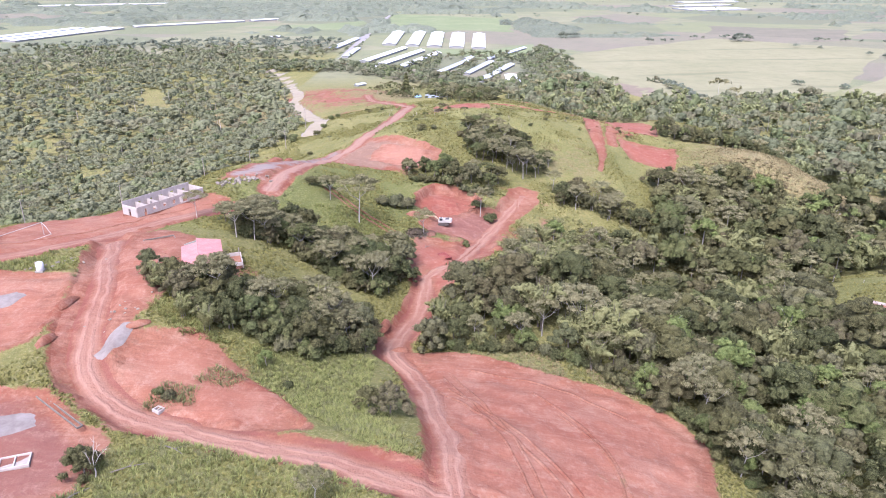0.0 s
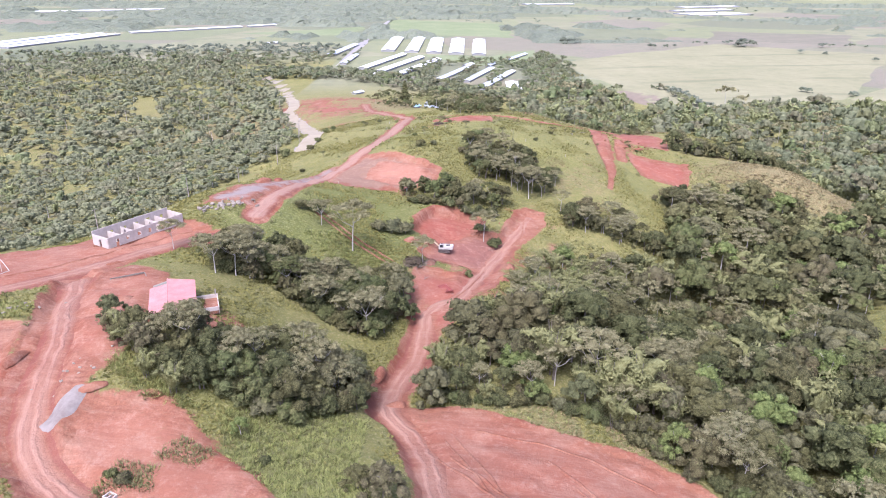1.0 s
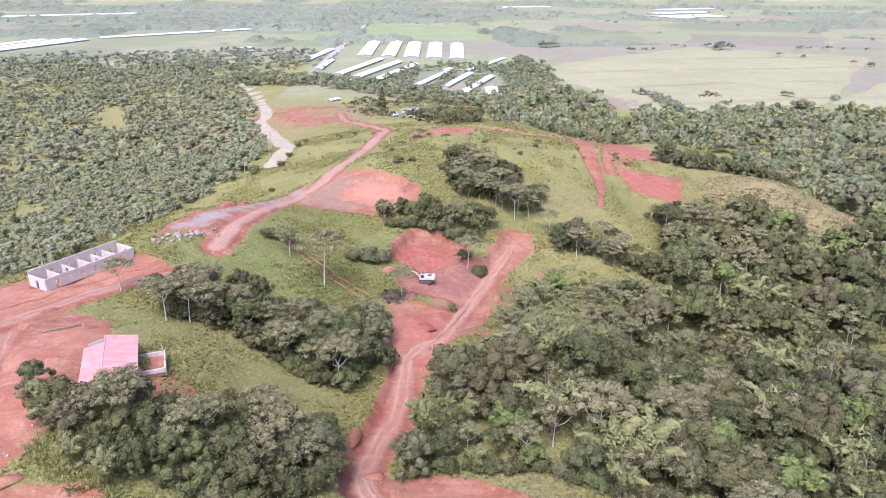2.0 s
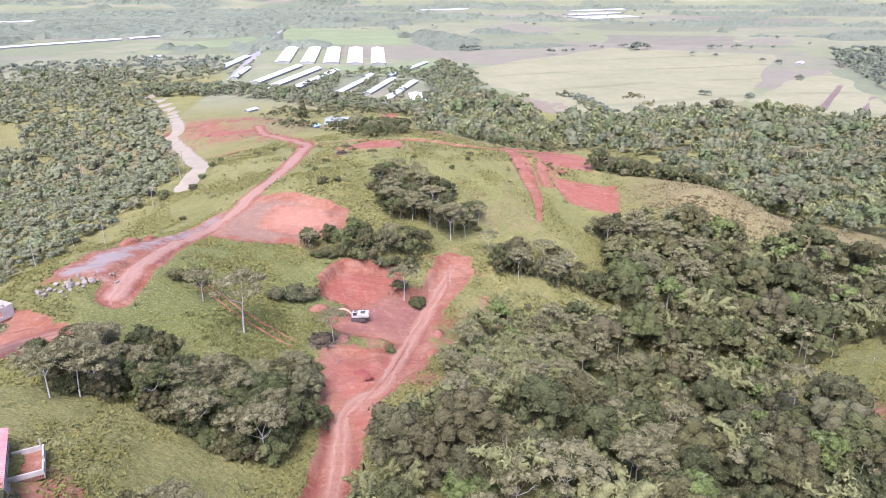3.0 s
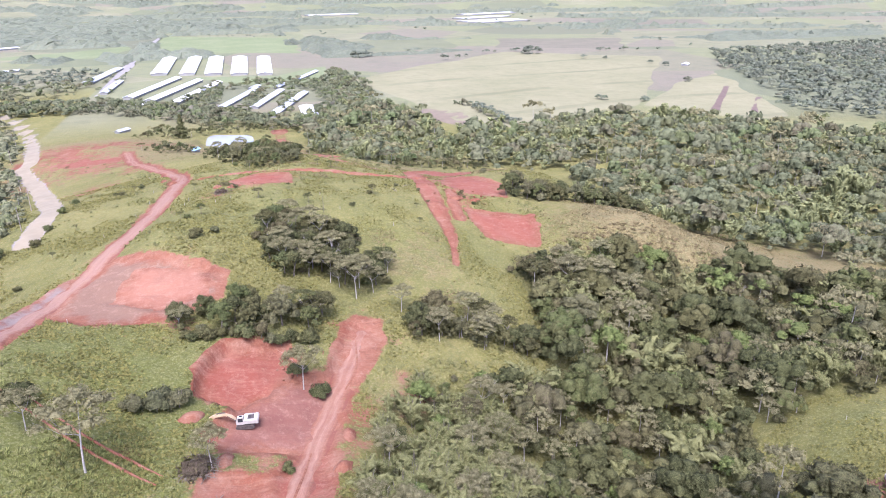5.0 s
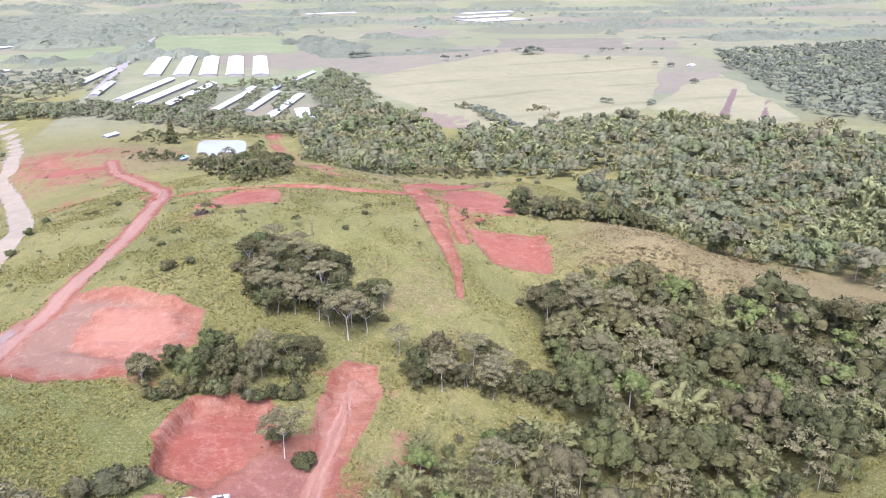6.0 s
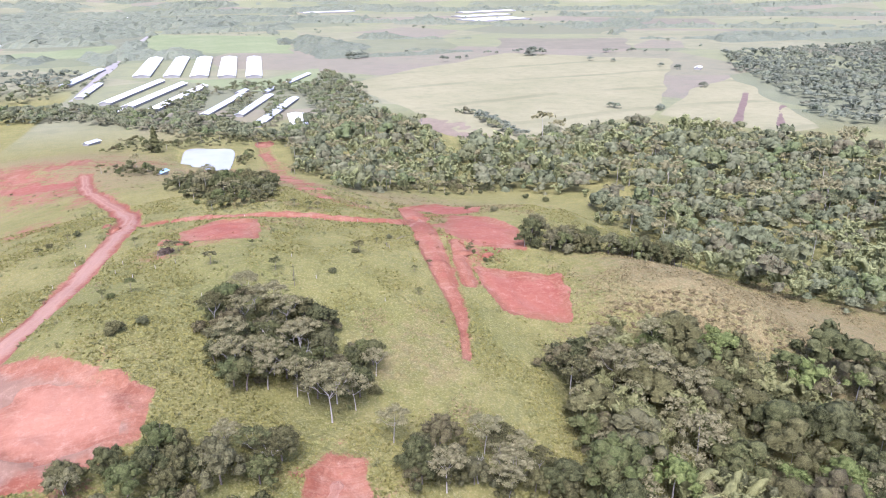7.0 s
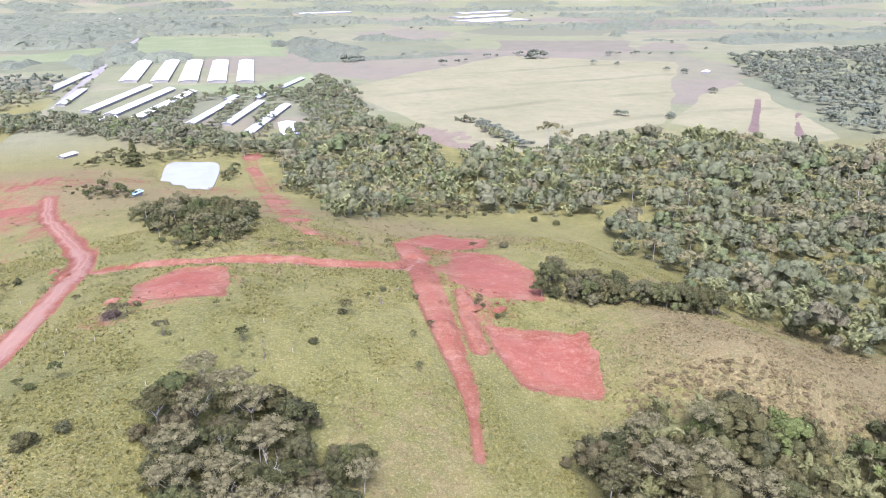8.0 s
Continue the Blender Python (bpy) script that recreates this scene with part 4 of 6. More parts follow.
def woods(name, label, spots, category="trees", swap=(), flat=1.0):
    """Many plants joined into one crown mesh per leaf colour. spots: kind, x, y, scale, grade of detail."""
    by_leaf = {}
    rng = np.random.default_rng(abs(hash_name(name)))
    xs, ys = np.array([s[1] for s in spots]), np.array([s[2] for s in spots])
    zs = dug(xs, ys)
    for (kind, x, y, sc, grade), z in zip(spots, zs):
        models = MODELS[kind][grade]
        crown, stem, leaf, bark = models[int(rng.integers(len(models)))]
        a = rng.uniform(0, 2 * math.pi)
        c, s = math.cos(a), math.sin(a)
        turn = np.array([[c, s, 0], [-s, c, 0], [0, 0, 1]]) * sc
        turn[2, 2] *= rng.uniform(0.85, 1.15) * flat
        shift = np.array([x, y, z - 0.2])
        tone = rng.uniform()
        leaf = dict(swap).get(leaf, leaf)
        for arrays, mat_ in ((crown, leaf), (stem, bark)):
            if grade and mat_ is BARK:
                continue
            by_leaf.setdefault(mat_, []).append((arrays[0] @ turn + shift, arrays[1], tone))
    parent = tagged(new(name), label, category, kind="stuff")
    for mat_, rows in by_leaf.items():
        v, f = join([(r[0], r[1]) for r in rows])
        tones = np.concatenate([np.full(len(r[0]), r[2]) for r in rows])
        ob = new("trunks" if mat_ in (BARK, BARK_PALE) else "foliage", mesh_from(name, v, f, mat_, True, (("plant", tones),)))
        ob.parent = parent
        tagged(ob, kind="stuff")


def hash_name(name):
    return sum((i + 1) * ord(c) for i, c in enumerate(name))


def kind_mix(rng, mix):
    names, weights = zip(*mix)
    w = np.array(weights, float)
    return names[int(rng.choice(len(names), p=w / w.sum()))]


CLEARING = [(131, 212), (160, 200), (178, 150), (112, 140), (97, 158), (100, 180), (104, 196), (112, 204)]
EAST_FOREST = [(-4, 141), (-4, 152), (3, 166), (13, 177), (18, 190), (26, 206), (38, 214), (52, 222), (64, 238), (80, 243), (86, 262), (86, 288), (97, 298), (108, 301), (125, 295), (142, 288), (161, 284), (190, 274), (215, 255), (290, 200), (300, 30),
               (66, 30), (56, 85), (52, 108), (47, 121), (38, 131), (25, 141)]
SHRUB_SLOPE = [(15, 180), (40, 174), (58, 186), (63, 224), (63, 238), (50, 240), (38, 232), (30, 224), (21, 204)]
GROVES = {
    "centre grove": [(5, 297), (10, 304), (20, 308), (32, 304), (44, 292), (44, 279), (34, 273), (25, 277), (15, 279), (10, 288)],
    "east grove": [(41, 258), (47, 264), (58, 264), (71, 263), (82, 255), (78, 250), (67, 250), (54, 251), (44, 252)],
    "grove above the cut": [(-18, 254), (-8, 258), (1, 262), (16, 264), (24, 261), (20, 252), (10, 252), (0, 252), (-12, 249)],
    "lower west grove": [(-59, 132), (-54, 134), (-47, 133), (-38, 136), (-30, 141), (-19, 149), (-15, 138), (-15, 131), (-21, 126), (-30, 121), (-37, 123), (-43, 120), (-51, 125)],
    "upper west grove": [(-58, 183), (-52, 190), (-42, 189), (-27, 187), (-9, 190), (-8, 179), (-17, 167), (-23, 164), (-33, 169), (-42, 174), (-50, 172)],
}
rng = np.random.default_rng(7)
near_spots, mid_spots = [], []
for group, poly in GROVES.items():
    x, y = scatter(rng, poly, 3.6 if "west" in group else 4.2)
    ok = off_works(x, y, 0.6)
    for px, py in zip(x[ok], y[ok]):
        kind = kind_mix(rng, [("broadleaf_tree", 7), ("pale_tree", 8.0 if "upper west" in group else (3.6 if group in ("centre grove", "east grove") else 2.4)), ("bush", 2.5)])
        near_spots.append((kind, px, py, rng.uniform(0.62, 0.95), group))
x, y = scatter(rng, EAST_FOREST, 5.1, (CLEARING, SHRUB_SLOPE))
for px, py in zip(x, y):
    kind = kind_mix(rng, [("broadleaf_tree", 8), ("pale_tree", 2.8), ("bush", 0.8), ("bamboo_clump", 1.3 + 6.0 * max(float(bumps(px, py, 26, 17)), 0)), ("light_tree", 1.1)])
    edge = px < 75 and py < 232
    sc = (rng.uniform(0.6, 1.15) + (0.55 if rng.uniform() < 0.18 else 0)) * (0.85 if kind == "pale_tree" else 1.0)
    if edge and px < 62:
        near_spots.append((kind, px, py, sc, "ravine forest trees"))
    else:
        mid_spots.append((kind, px, py, sc, 1 if px < 150 and py > 60 else 2))
x, y = scatter(rng, SHRUB_SLOPE, 4.0)
for px, py in zip(x, y):
    near_spots.append((kind_mix(rng, [("bush", 4), ("bamboo_clump", 4.5), ("pale_tree", 1.0), ("light_tree", 0.5)]), px, py, rng.uniform(0.55, 0.95), "shrubs on the ravine slope"))
x, y = scatter(rng, [(29, 188), (48, 184), (57, 200), (58, 226), (46, 230), (36, 214)], 4.6)
for px, py in zip(x, y):
    near_spots.append(("bamboo_clump", px, py, rng.uniform(0.6, 0.95), "bamboo on the ravine slope"))
edge = smooth_line([(-2, 142), (12, 143), (26, 140), (38, 130), (48, 119), (53, 106), (56, 88)], 5)
for i, (px, py) in enumerate(edge):
    for k in range(2):
        near_spots.append(("bush", px + rng.normal(0, 1.2), py + rng.normal(0, 1.2), rng.uniform(0.55, 1.15), "shrubs along the forest edge"))
for group, line in (("bushes under the pale trees", [(-58, 182), (-50, 172), (-42, 173.5), (-33, 168.5), (-23, 164), (-17, 166.5), (-9, 177)]), ("dark shrubs below the house", [(-51, 125), (-43, 120.5), (-37, 123), (-30, 121), (-21, 126), (-15, 131)])):
    for px, py in smooth_line(line, 4):
        near_spots.append(("broadleaf_tree" if rng.uniform() < 0.45 else "bush", px + rng.normal(0, 0.8), py + rng.normal(0.8, 0.8), rng.uniform(0.42, 0.6), group))
        if near_spots[-1][0] == "bush":
            near_spots[-1] = (*near_spots[-1][:3], rng.uniform(0.9, 1.5), group)
for px in np.arange(-10, 17, 2.2):
    near_spots.append(("bush", px, 249.5 + rng.normal(0, 0.6) - 0.06 * abs(px), rng.uniform(0.8, 1.3), "bushes along the cut face"))
for i, (kind, px, py, sc, group) in enumerate(near_spots):
    plant(kind, int(rng.integers(9)), px, py, sc, rng.uniform(0, 360), group)
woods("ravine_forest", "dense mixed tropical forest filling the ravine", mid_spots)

WEST_SLOPE = [(-128, 224), (-108, 232), (-104, 260), (-98, 296), (-88, 318), (-78, 334), (-76, 380), (-92, 450), (-118, 540), (-135, 620), (-165, 735), (-205, 850), (-320, 1100), (-700, 1000), (-640, 400), (-460, 130), (-260, 140), (-160, 200)]
VALLEY = [(60, 720), (78, 780), (100, 770), (118, 850), (150, 850), (182, 672), (229, 640), (269, 679), (385, 662), (426, 603), (470, 540), (600, 430), (600, 230), (400, 190), (300, 225), (240, 285), (204, 322), (193, 336), (188, 356), (192, 385), (192, 412),
          (185, 440), (205, 490), (167, 525), (132, 535), (100, 520), (76, 460), (60, 440), (66, 480), (76, 560), (58, 607)]
spots = []
for gap, test in ((6.4, lambda x, y: np.hypot(x + 120, y - 280) < 190), (11.5, lambda x, y: np.hypot(x + 120, y - 280) >= 190)):
    x, y = scatter(rng, WEST_SLOPE, gap)
    ok = test(x, y) & off_works(x, y, 3.0) & (bumps(x, y, 70, 11) + 0.7 * bumps(x, y, 27, 12) > -0.85)
    for px, py in zip(x[ok], y[ok]):
        kind = kind_mix(rng, [("broadleaf_tree", 5), ("bush", 6), ("pale_tree", 0.8), ("bamboo_clump", 0.5)])
        size = rng.uniform(0.5, 1.0) * gap / 6.6
        spots.append((kind, px, py, size * (1.6 if kind == "bush" else 1.0), 2 if gap < 10 and math.hypot(px + 120, py - 280) < 130 else 3))
x, y = scatter(rng, WEST_SLOPE, 7.5)
ok = off_works(x, y, 1.5) & (np.hypot(x + 120, y - 330) < 330) & (rng.uniform(0, 1, x.size) < 0.55)
spots += [("bush", px, py, q, 3) for px, py, q in zip(x[ok], y[ok], rng.uniform(0.3, 0.7, int(ok.sum())))]
# Leaves swapped for the haze-paled tones; crowns flattened to soften their own shadows.
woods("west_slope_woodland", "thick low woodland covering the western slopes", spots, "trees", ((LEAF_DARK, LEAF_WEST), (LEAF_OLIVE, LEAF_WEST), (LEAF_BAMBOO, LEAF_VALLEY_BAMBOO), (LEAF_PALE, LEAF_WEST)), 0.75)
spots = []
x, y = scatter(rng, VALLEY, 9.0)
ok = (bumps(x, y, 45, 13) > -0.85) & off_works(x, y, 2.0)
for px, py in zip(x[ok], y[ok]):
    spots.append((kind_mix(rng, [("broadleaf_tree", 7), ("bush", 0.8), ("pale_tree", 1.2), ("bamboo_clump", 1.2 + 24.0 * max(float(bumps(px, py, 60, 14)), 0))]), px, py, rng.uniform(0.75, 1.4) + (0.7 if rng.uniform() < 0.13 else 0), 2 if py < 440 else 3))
# Leaves swapped for the haze-paled valley tones.
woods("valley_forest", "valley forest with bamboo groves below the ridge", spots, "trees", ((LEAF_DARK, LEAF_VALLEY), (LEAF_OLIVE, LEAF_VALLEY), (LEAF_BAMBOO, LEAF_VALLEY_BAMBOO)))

# ---- single trees and bushes ----
MAKE_LABEL = "lone pale-barked tree with an airy flat crown"
for kind, j, x, y, sc, turn, label in [
    ("pale_tree", 0, -26, 206, 1.4, 20, MAKE_LABEL), ("pale_tree", 1, -6, 207, 0.8, 80, "thin bare-stemmed tree with a sparse pale crown"), ("pale_tree", 2, -36, 215, 0.85, 140, "thin bare-stemmed tree with a sparse pale crown"),
    ("pale_tree", 1, 13, 233, 1.0, 10, "pale-barked tree beside the digging"), ("pale_tree", 0, 32, 272, 1.2, 200, "tall white-stemmed tree at the grove's edge"), ("pale_tree", 2, 18, 311, 0.8, 60, ""),
    ("pale_tree", 0, -49, 171, 1.0, 30, ""), ("pale_tree", 1, -46, 172, 0.95, 100, ""), ("pale_tree", 2, -53, 169, 1.05, 160, ""), ("pale_tree", 1, -18, 165, 1.0, 220, ""), ("pale_tree", 2, -29, 168, 1.05, 250, ""), ("pale_tree", 0, 43, 265, 0.75, 0, ""),
    ("pale_tree", 1, 50, 252, 0.9, 40, ""), ("pale_tree", 2, 63, 252, 1.0, 70, ""), ("pale_tree", 0, -68, 184, 0.75, 90, "pale-barked tree beside the clay road"), ("pale_tree", 0, -17, 74, 0.55, 300, "young tree with a round pale crown beside the road"),
    ("broadleaf_tree", 1, -9, 101, 0.72, 33, "large rounded olive bush-like tree beside the clay track"), ("broadleaf_tree", 3, -13, 104, 0.55, 200, "rounded olive tree beside the clay track"),
    ("broadleaf_tree", 1, -51, 81, 0.6, 120, "dark leafy tree on the terrace edge"), ("bamboo_clump", 0, -45, 119, 0.75, 0, ""), ("bamboo_clump", 1, -50, 121, 0.6, 50, ""), ("light_tree", 0, -33, 114, 0.42, 10, "small fresh green tree on the lush slope"),
    ("bush", 0, -28, 108, 0.5, 0, ""), ("bamboo_clump", 2, -54, 127, 0.8, 0, ""), ("bamboo_clump", 0, -58, 131, 0.7, 60, ""), ("pale_tree", 0, -47, 132, 0.8, 0, ""), ("pale_tree", 1, -37, 128, 0.85, 90, ""), ("pale_tree", 2, -27, 128, 0.9, 30, ""), ("pale_tree", 1, 22, 286, 0.8, 0, ""), ("pale_tree", 0, 14, 292, 0.8, 50, ""), ("pale_tree", 2, 30, 295, 0.85, 90, ""), ("pale_tree", 1, 104, 292, 0.9, 10, ""), ("pale_tree", 0, 118, 290, 0.95, 200, ""), ("pale_tree", 2, 96, 290, 0.8, 80, ""), ("bush", 1, -60, 133, 1.3, 0, ""), ("bush", 0, -57, 130, 1.2, 70, ""), ("broadleaf_tree", 0, -62, 136, 0.6, 40, "dark tree beside the red-roofed house"),
    ("bush", 0, -16, 224, 1.6, 30, "wide dark bush above the digging"), ("bush", 2, -12, 225, 1.35, 130, "wide dark bush above the digging"), ("bush", 1, -20, 223, 1.2, 220, ""), ("bush", 0, -39, 223, 1.4, 0, ""), ("bush", 1, -43, 222, 1.1, 90, ""),
    ("bush", 2, 7, 207, 0.65, 0, "small green shrub at the track's edge"), ("bush", 1, -17, 166, 1.7, 10, "rounded dark bush below the pale trees"), ("bush", 0, 16, 231, 1.2, 0, ""), ("bush", 2, 12, 236, 1.0, 80, ""),
    ("bamboo_clump", 0, 48, 222, 0.9, 0, ""), ("bamboo_clump", 1, 37, 212, 0.8, 40, ""), ("bamboo_clump", 2, 55, 228, 0.85, 80, ""), ("bamboo_clump", 0, 40, 196, 0.95, 120, ""), ("bamboo_clump", 1, 45, 190, 1.0, 160, ""), ("bamboo_clump", 2, 34, 200, 0.9, 30, ""),
    ("bamboo_clump", 1, 40, 147, 1.0, 0, ""), ("bamboo_clump", 2, 34, 150, 0.9, 50, ""), ("bamboo_clump", 0, 45, 136, 1.05, 100, ""), ("light_tree", 1, 108, 233, 1.15, 0, ""), ("light_tree", 0, 80, 238, 0.9, 50, ""), ("light_tree", 2, 86, 155, 1.3, 90, ""),
    ("broadleaf_tree", 2, 131, 228, 1.6, 0, "great spreading tree above the forest canopy"), ("broadleaf_tree", 4, 98, 170, 1.5, 70, "great spreading tree above the forest canopy"), ("pale_tree", 0, 101, 280, 1.2, 0, ""), ("pale_tree", 1, 111, 279, 1.2, 60, ""), ("pale_tree", 2, 119, 274, 1.2, 120, ""),
]:
    plant(kind, j, x, y, sc, turn, "single trees and bushes", label)
for i, (x, y, sc) in enumerate([(40.5, 325, 0.55), (3, 350, 0.5), (49, 337, 0.5), (173, 500, 1.0), (181, 491, 1.0), (114, 396, 0.8), (-9, 297, 0.9), (-4, 300, 0.7),
                                (118, 352, 1.3), (124, 362, 1.5), (129, 357, 1.4), (134, 352, 1.3), (140, 349, 1.5), (146, 347, 1.4), (152, 349, 1.5), (158, 352, 1.5), (165, 357, 1.6), (172, 362, 1.5), (121, 346, 1.2), (128, 346, 1.2), (112, 352, 1.2),
                                (-12, 315, 0.5), (70, 348, 0.4), (62, 352, 0.5), (-46, 100, 0.6), (-48, 101, 0.5), (-60, 352, 0.8), (-59, 372, 0.9), (-59, 395, 0.8), (-61, 338, 0.9), (-73, 338, 1.2), (90, 341, 0.5), (88, 346, 0.4), (-58, 300, 0.6), (-40, 385, 0.6), (-34, 398, 0.7)]):
    plant("bush", i, x, y, sc, 47 * i, "scattered bushes on the ridge")


for i, (x, y, sc) in enumerate([(-0.8, 343, 1.15), (1.5, 345, 0.8), (10, 330, 1.1), (26, 326, 1.0), (50, 337, 1.0), (-11.5, 360, 0.7), (42, 387, 0.9), (37, 390, 0.8), (45, 389, 0.7), (66, 405, 0.7), (76, 408, 0.9), (64, 328, 0.6), (70, 334, 0.55), (-8, 318, 0.9), (-14, 316, 0.7), (-40, 372, 0.8), (-36, 392, 0.7),
                                (57, 346, 0.5), (86, 345, 0.8), (88, 349, 0.6), (92, 341, 0.5), (104, 400, 0.9), (-30, 330, 0.5), (21, 342, 0.5), (62, 316, 0.6), (-52, 318, 0.7), (-50, 345, 0.6)]):
    plant("sapling", i, x, y, sc, 73 * i, "young trees on the ridge")


def pond_groves():
    out = []
    for poly, gap in (([(-12, 466), (1, 484), (34, 452), (35, 425), (23, 397), (8, 400), (-1, 436)], 4.8), ([(-56, 556), (-42, 599), (-14, 555), (-28, 540)], 7.0), ([(20, 640), (24, 690), (32, 690), (30, 640)], 7.0), ([(86, 500), (100, 530), (150, 545), (170, 520), (130, 505)], 6.5),
                      ([(-46, 690), (-36, 720), (-26, 700)], 7.0), ([(52, 600), (60, 640), (76, 620), (70, 560)], 7.0), ([(-75, 700), (-60, 760), (40, 760), (60, 720), (20, 722)], 9.0)):
        x, y = scatter(rng, poly, gap)
        out += [(kind_mix(rng, [("broadleaf_tree", 3), ("bush", 2), ("pale_tree", 0.6)]), a, b, rng.uniform(0.45, 0.8), 1 if b < 480 else 2) for a, b in zip(x, y)]
    return out


woods("pond_side_groves", "loose groves of olive trees near the pond", pond_groves())


def dead_tree(x, y, height, thick, turn):
    ob = thing("dead_tree", pose(x, y, ground_z(x, y), 0, 0, turn), "leafless tree with pale bare limbs", "tree")
    part("limbs", bare_limbs(np.random.default_rng(int(abs(x) * 7 + y)), height, thick), BARK_PALE, ob, "", True)


for row in [(28, 287, 9.5, 0.2, 0), (127, 209, 5.5, 0.13, 40), (101, 206, 8.0, 0.16, 90), (-49, 80, 6.0, 0.12, 10), (160, 271, 8.0, 0.16, 50), (21, 292, 8.0, 0.15, 120), (57, 254, 7.5, 0.13, 70)]:
    dead_tree(*row)


def conifer(x, y, height):
    ob = thing("conifer", pose(x, y, ground_z(x, y)), "tall dark cone-shaped evergreen near the pond", "tree")
    part("trunk", tube([(0, 0, -0.5), (0, 0, height * 0.9)], [0.35, 0.08]), BARK, ob)
    part("crown", cone_crown(np.random.default_rng(5), height, height * 0.27, 700, 1.2), LEAF_DARK, ob)


conifer(-36, 700, 19)


def grass_cover():
    """Tufts and low scrub over the open slopes."""
    g = np.random.default_rng(21)
    x, y = g.uniform(-120, 215, 900000), g.uniform(66, 440, 900000)
    near = sstep(460, 120, y + 0.25 * np.abs(x))
    dens = sstep(-0.55, 0.55, bumps(x, y, 14, 31) + 0.7 * bumps(x, y, 5, 32))
    ok = (g.uniform(0, 1, x.size) < dens * (0.35 + 0.65 * near)) & (~inside(x, y, EAST_FOREST) | inside(x, y, CLEARING))
    z, bare, stony, _ = dug(x, y, True)
    ok &= (bare < 0.45) & (stony < 0.4)
    x, y, z = x[ok], y[ok], z[ok]
    dryness = blobs([(150, 315, 30, 1.0), (190, 305, 34, 1.0), (52, 290, 14, 0.6), (20, 133, 10, 0.8), (36, 230, 8, 0.6), (40, 136, 8, 0.8), (100, 440, 40, 0.5)], x, y) + 0.35 * bumps(x, y, 9, 33)
    for name, mat_, pick, label in (("grass_tufts", GRASS_TUFT, dryness < 0.3, "coarse yellowish green grass tufts on the slopes"), ("dry_grass_tufts", GRASS_DRY, dryness >= 0.3, "dry straw-coloured grass tufts on the ridge")):
        n = int(pick.sum())
        size = g.uniform(0.25, 0.6, n)
        c = np.c_[x[pick], y[pick], z[pick] + size * 0.2]
        v, f = leaves(g, c, np.tile((0, 0, 0.9), (n, 1)), size, 0.75, 1.3)
        tone = np.repeat(np.clip(0.5 + 0.5 * bumps(x[pick], y[pick], 22, 34) + g.normal(0, 0.12, n), 0, 0.99), 3)
        tagged(new(name, mesh_from(name, v, f, mat_, False, (("plant", tone),))), label, "grass", kind="stuff")


grass_cover()


def low_scrub():
    """Weeds, saplings and low bushes at the edges of the woods and on the banks."""
    g = np.random.default_rng(22)
    x, y = g.uniform(-125, 215, 26000), g.uniform(66, 470, 26000)
    z, bare, stony, _ = dug(x, y, True)
    clump = bumps(x, y, 19, 41) + 0.8 * bumps(x, y, 7, 42)
    ok = (clump > 0.55) & (bare < 0.5) & (stony < 0.4) & ~inside(x, y, EAST_FOREST)
    out = [("weed", a, b, s, 2) for a, b, s in zip(x[ok], y[ok], g.uniform(0.5, 1.3, int(ok.sum())))]
    for poly in ([(-2, 139), (10, 145), (26, 143), (40, 133), (36, 128), (24, 130), (10, 138)], [(-38, 118), (-20, 127), (-14, 128), (-14, 112), (-6, 96), (-3, 84), (-14, 90), (-24, 100), (-34, 108)], [(-60, 78), (-44, 90), (-24, 84), (-10, 78), (-20, 68), (-50, 66)],
                 [(22, 206), (34, 226), (46, 246), (60, 244), (50, 226), (34, 212)]):
        px, py = scatter(g, poly, 1.1, (), 0.8)
        clear = off_works(px, py, 0.5)
        out += [("weed", a, b, s, 2) for a, b, s in zip(px[clear], py[clear], g.uniform(0.5, 1.2, int(clear.sum())))]
    for poly in ([(-50, 98), (-48, 104), (-43, 104), (-41, 99)], [(-44, 106), (-41, 110), (-35, 108), (-38, 104)]):
        px, py = scatter(g, poly, 0.6)
        out += [("weed", a, b, s, 2) for a, b, s in zip(px, py, g.uniform(0.6, 1.3, px.size))]
    woods("low_scrub", "low weeds and scrub on the grassy slopes", out, "scrub")


low_scrub()


def dry_scrub():
    """Brown bracken and withered bushes on the shoulder above the ravine forest."""
    g = np.random.default_rng(23)
    out = []
    for poly, gap in (([(104, 304), (118, 312), (140, 306), (165, 296), (195, 286), (225, 270), (215, 256), (190, 276), (161, 285), (142, 289), (122, 297)], 1.7), ([(-110, 520), (-60, 600), (-70, 700), (30, 600), (35, 500), (-20, 480), (-60, 480)], 9.0), ([(60, 440), (100, 450), (120, 500), (60, 480)], 6.0)):
        x, y = scatter(g, poly, gap, (), 0.75)
        ok = off_works(x, y, 1.0)
        out += [("bush", a, b, s, 3) for a, b, s in zip(x[ok], y[ok], g.uniform(0.3, 0.62, int(ok.sum())))]
    woods("dry_scrub", "withered brown bracken and low bushes on the dry shoulder", out, "scrub", ((LEAF_DARK, LEAF_DRY), (LEAF_OLIVE, LEAF_DRY)), 0.32)


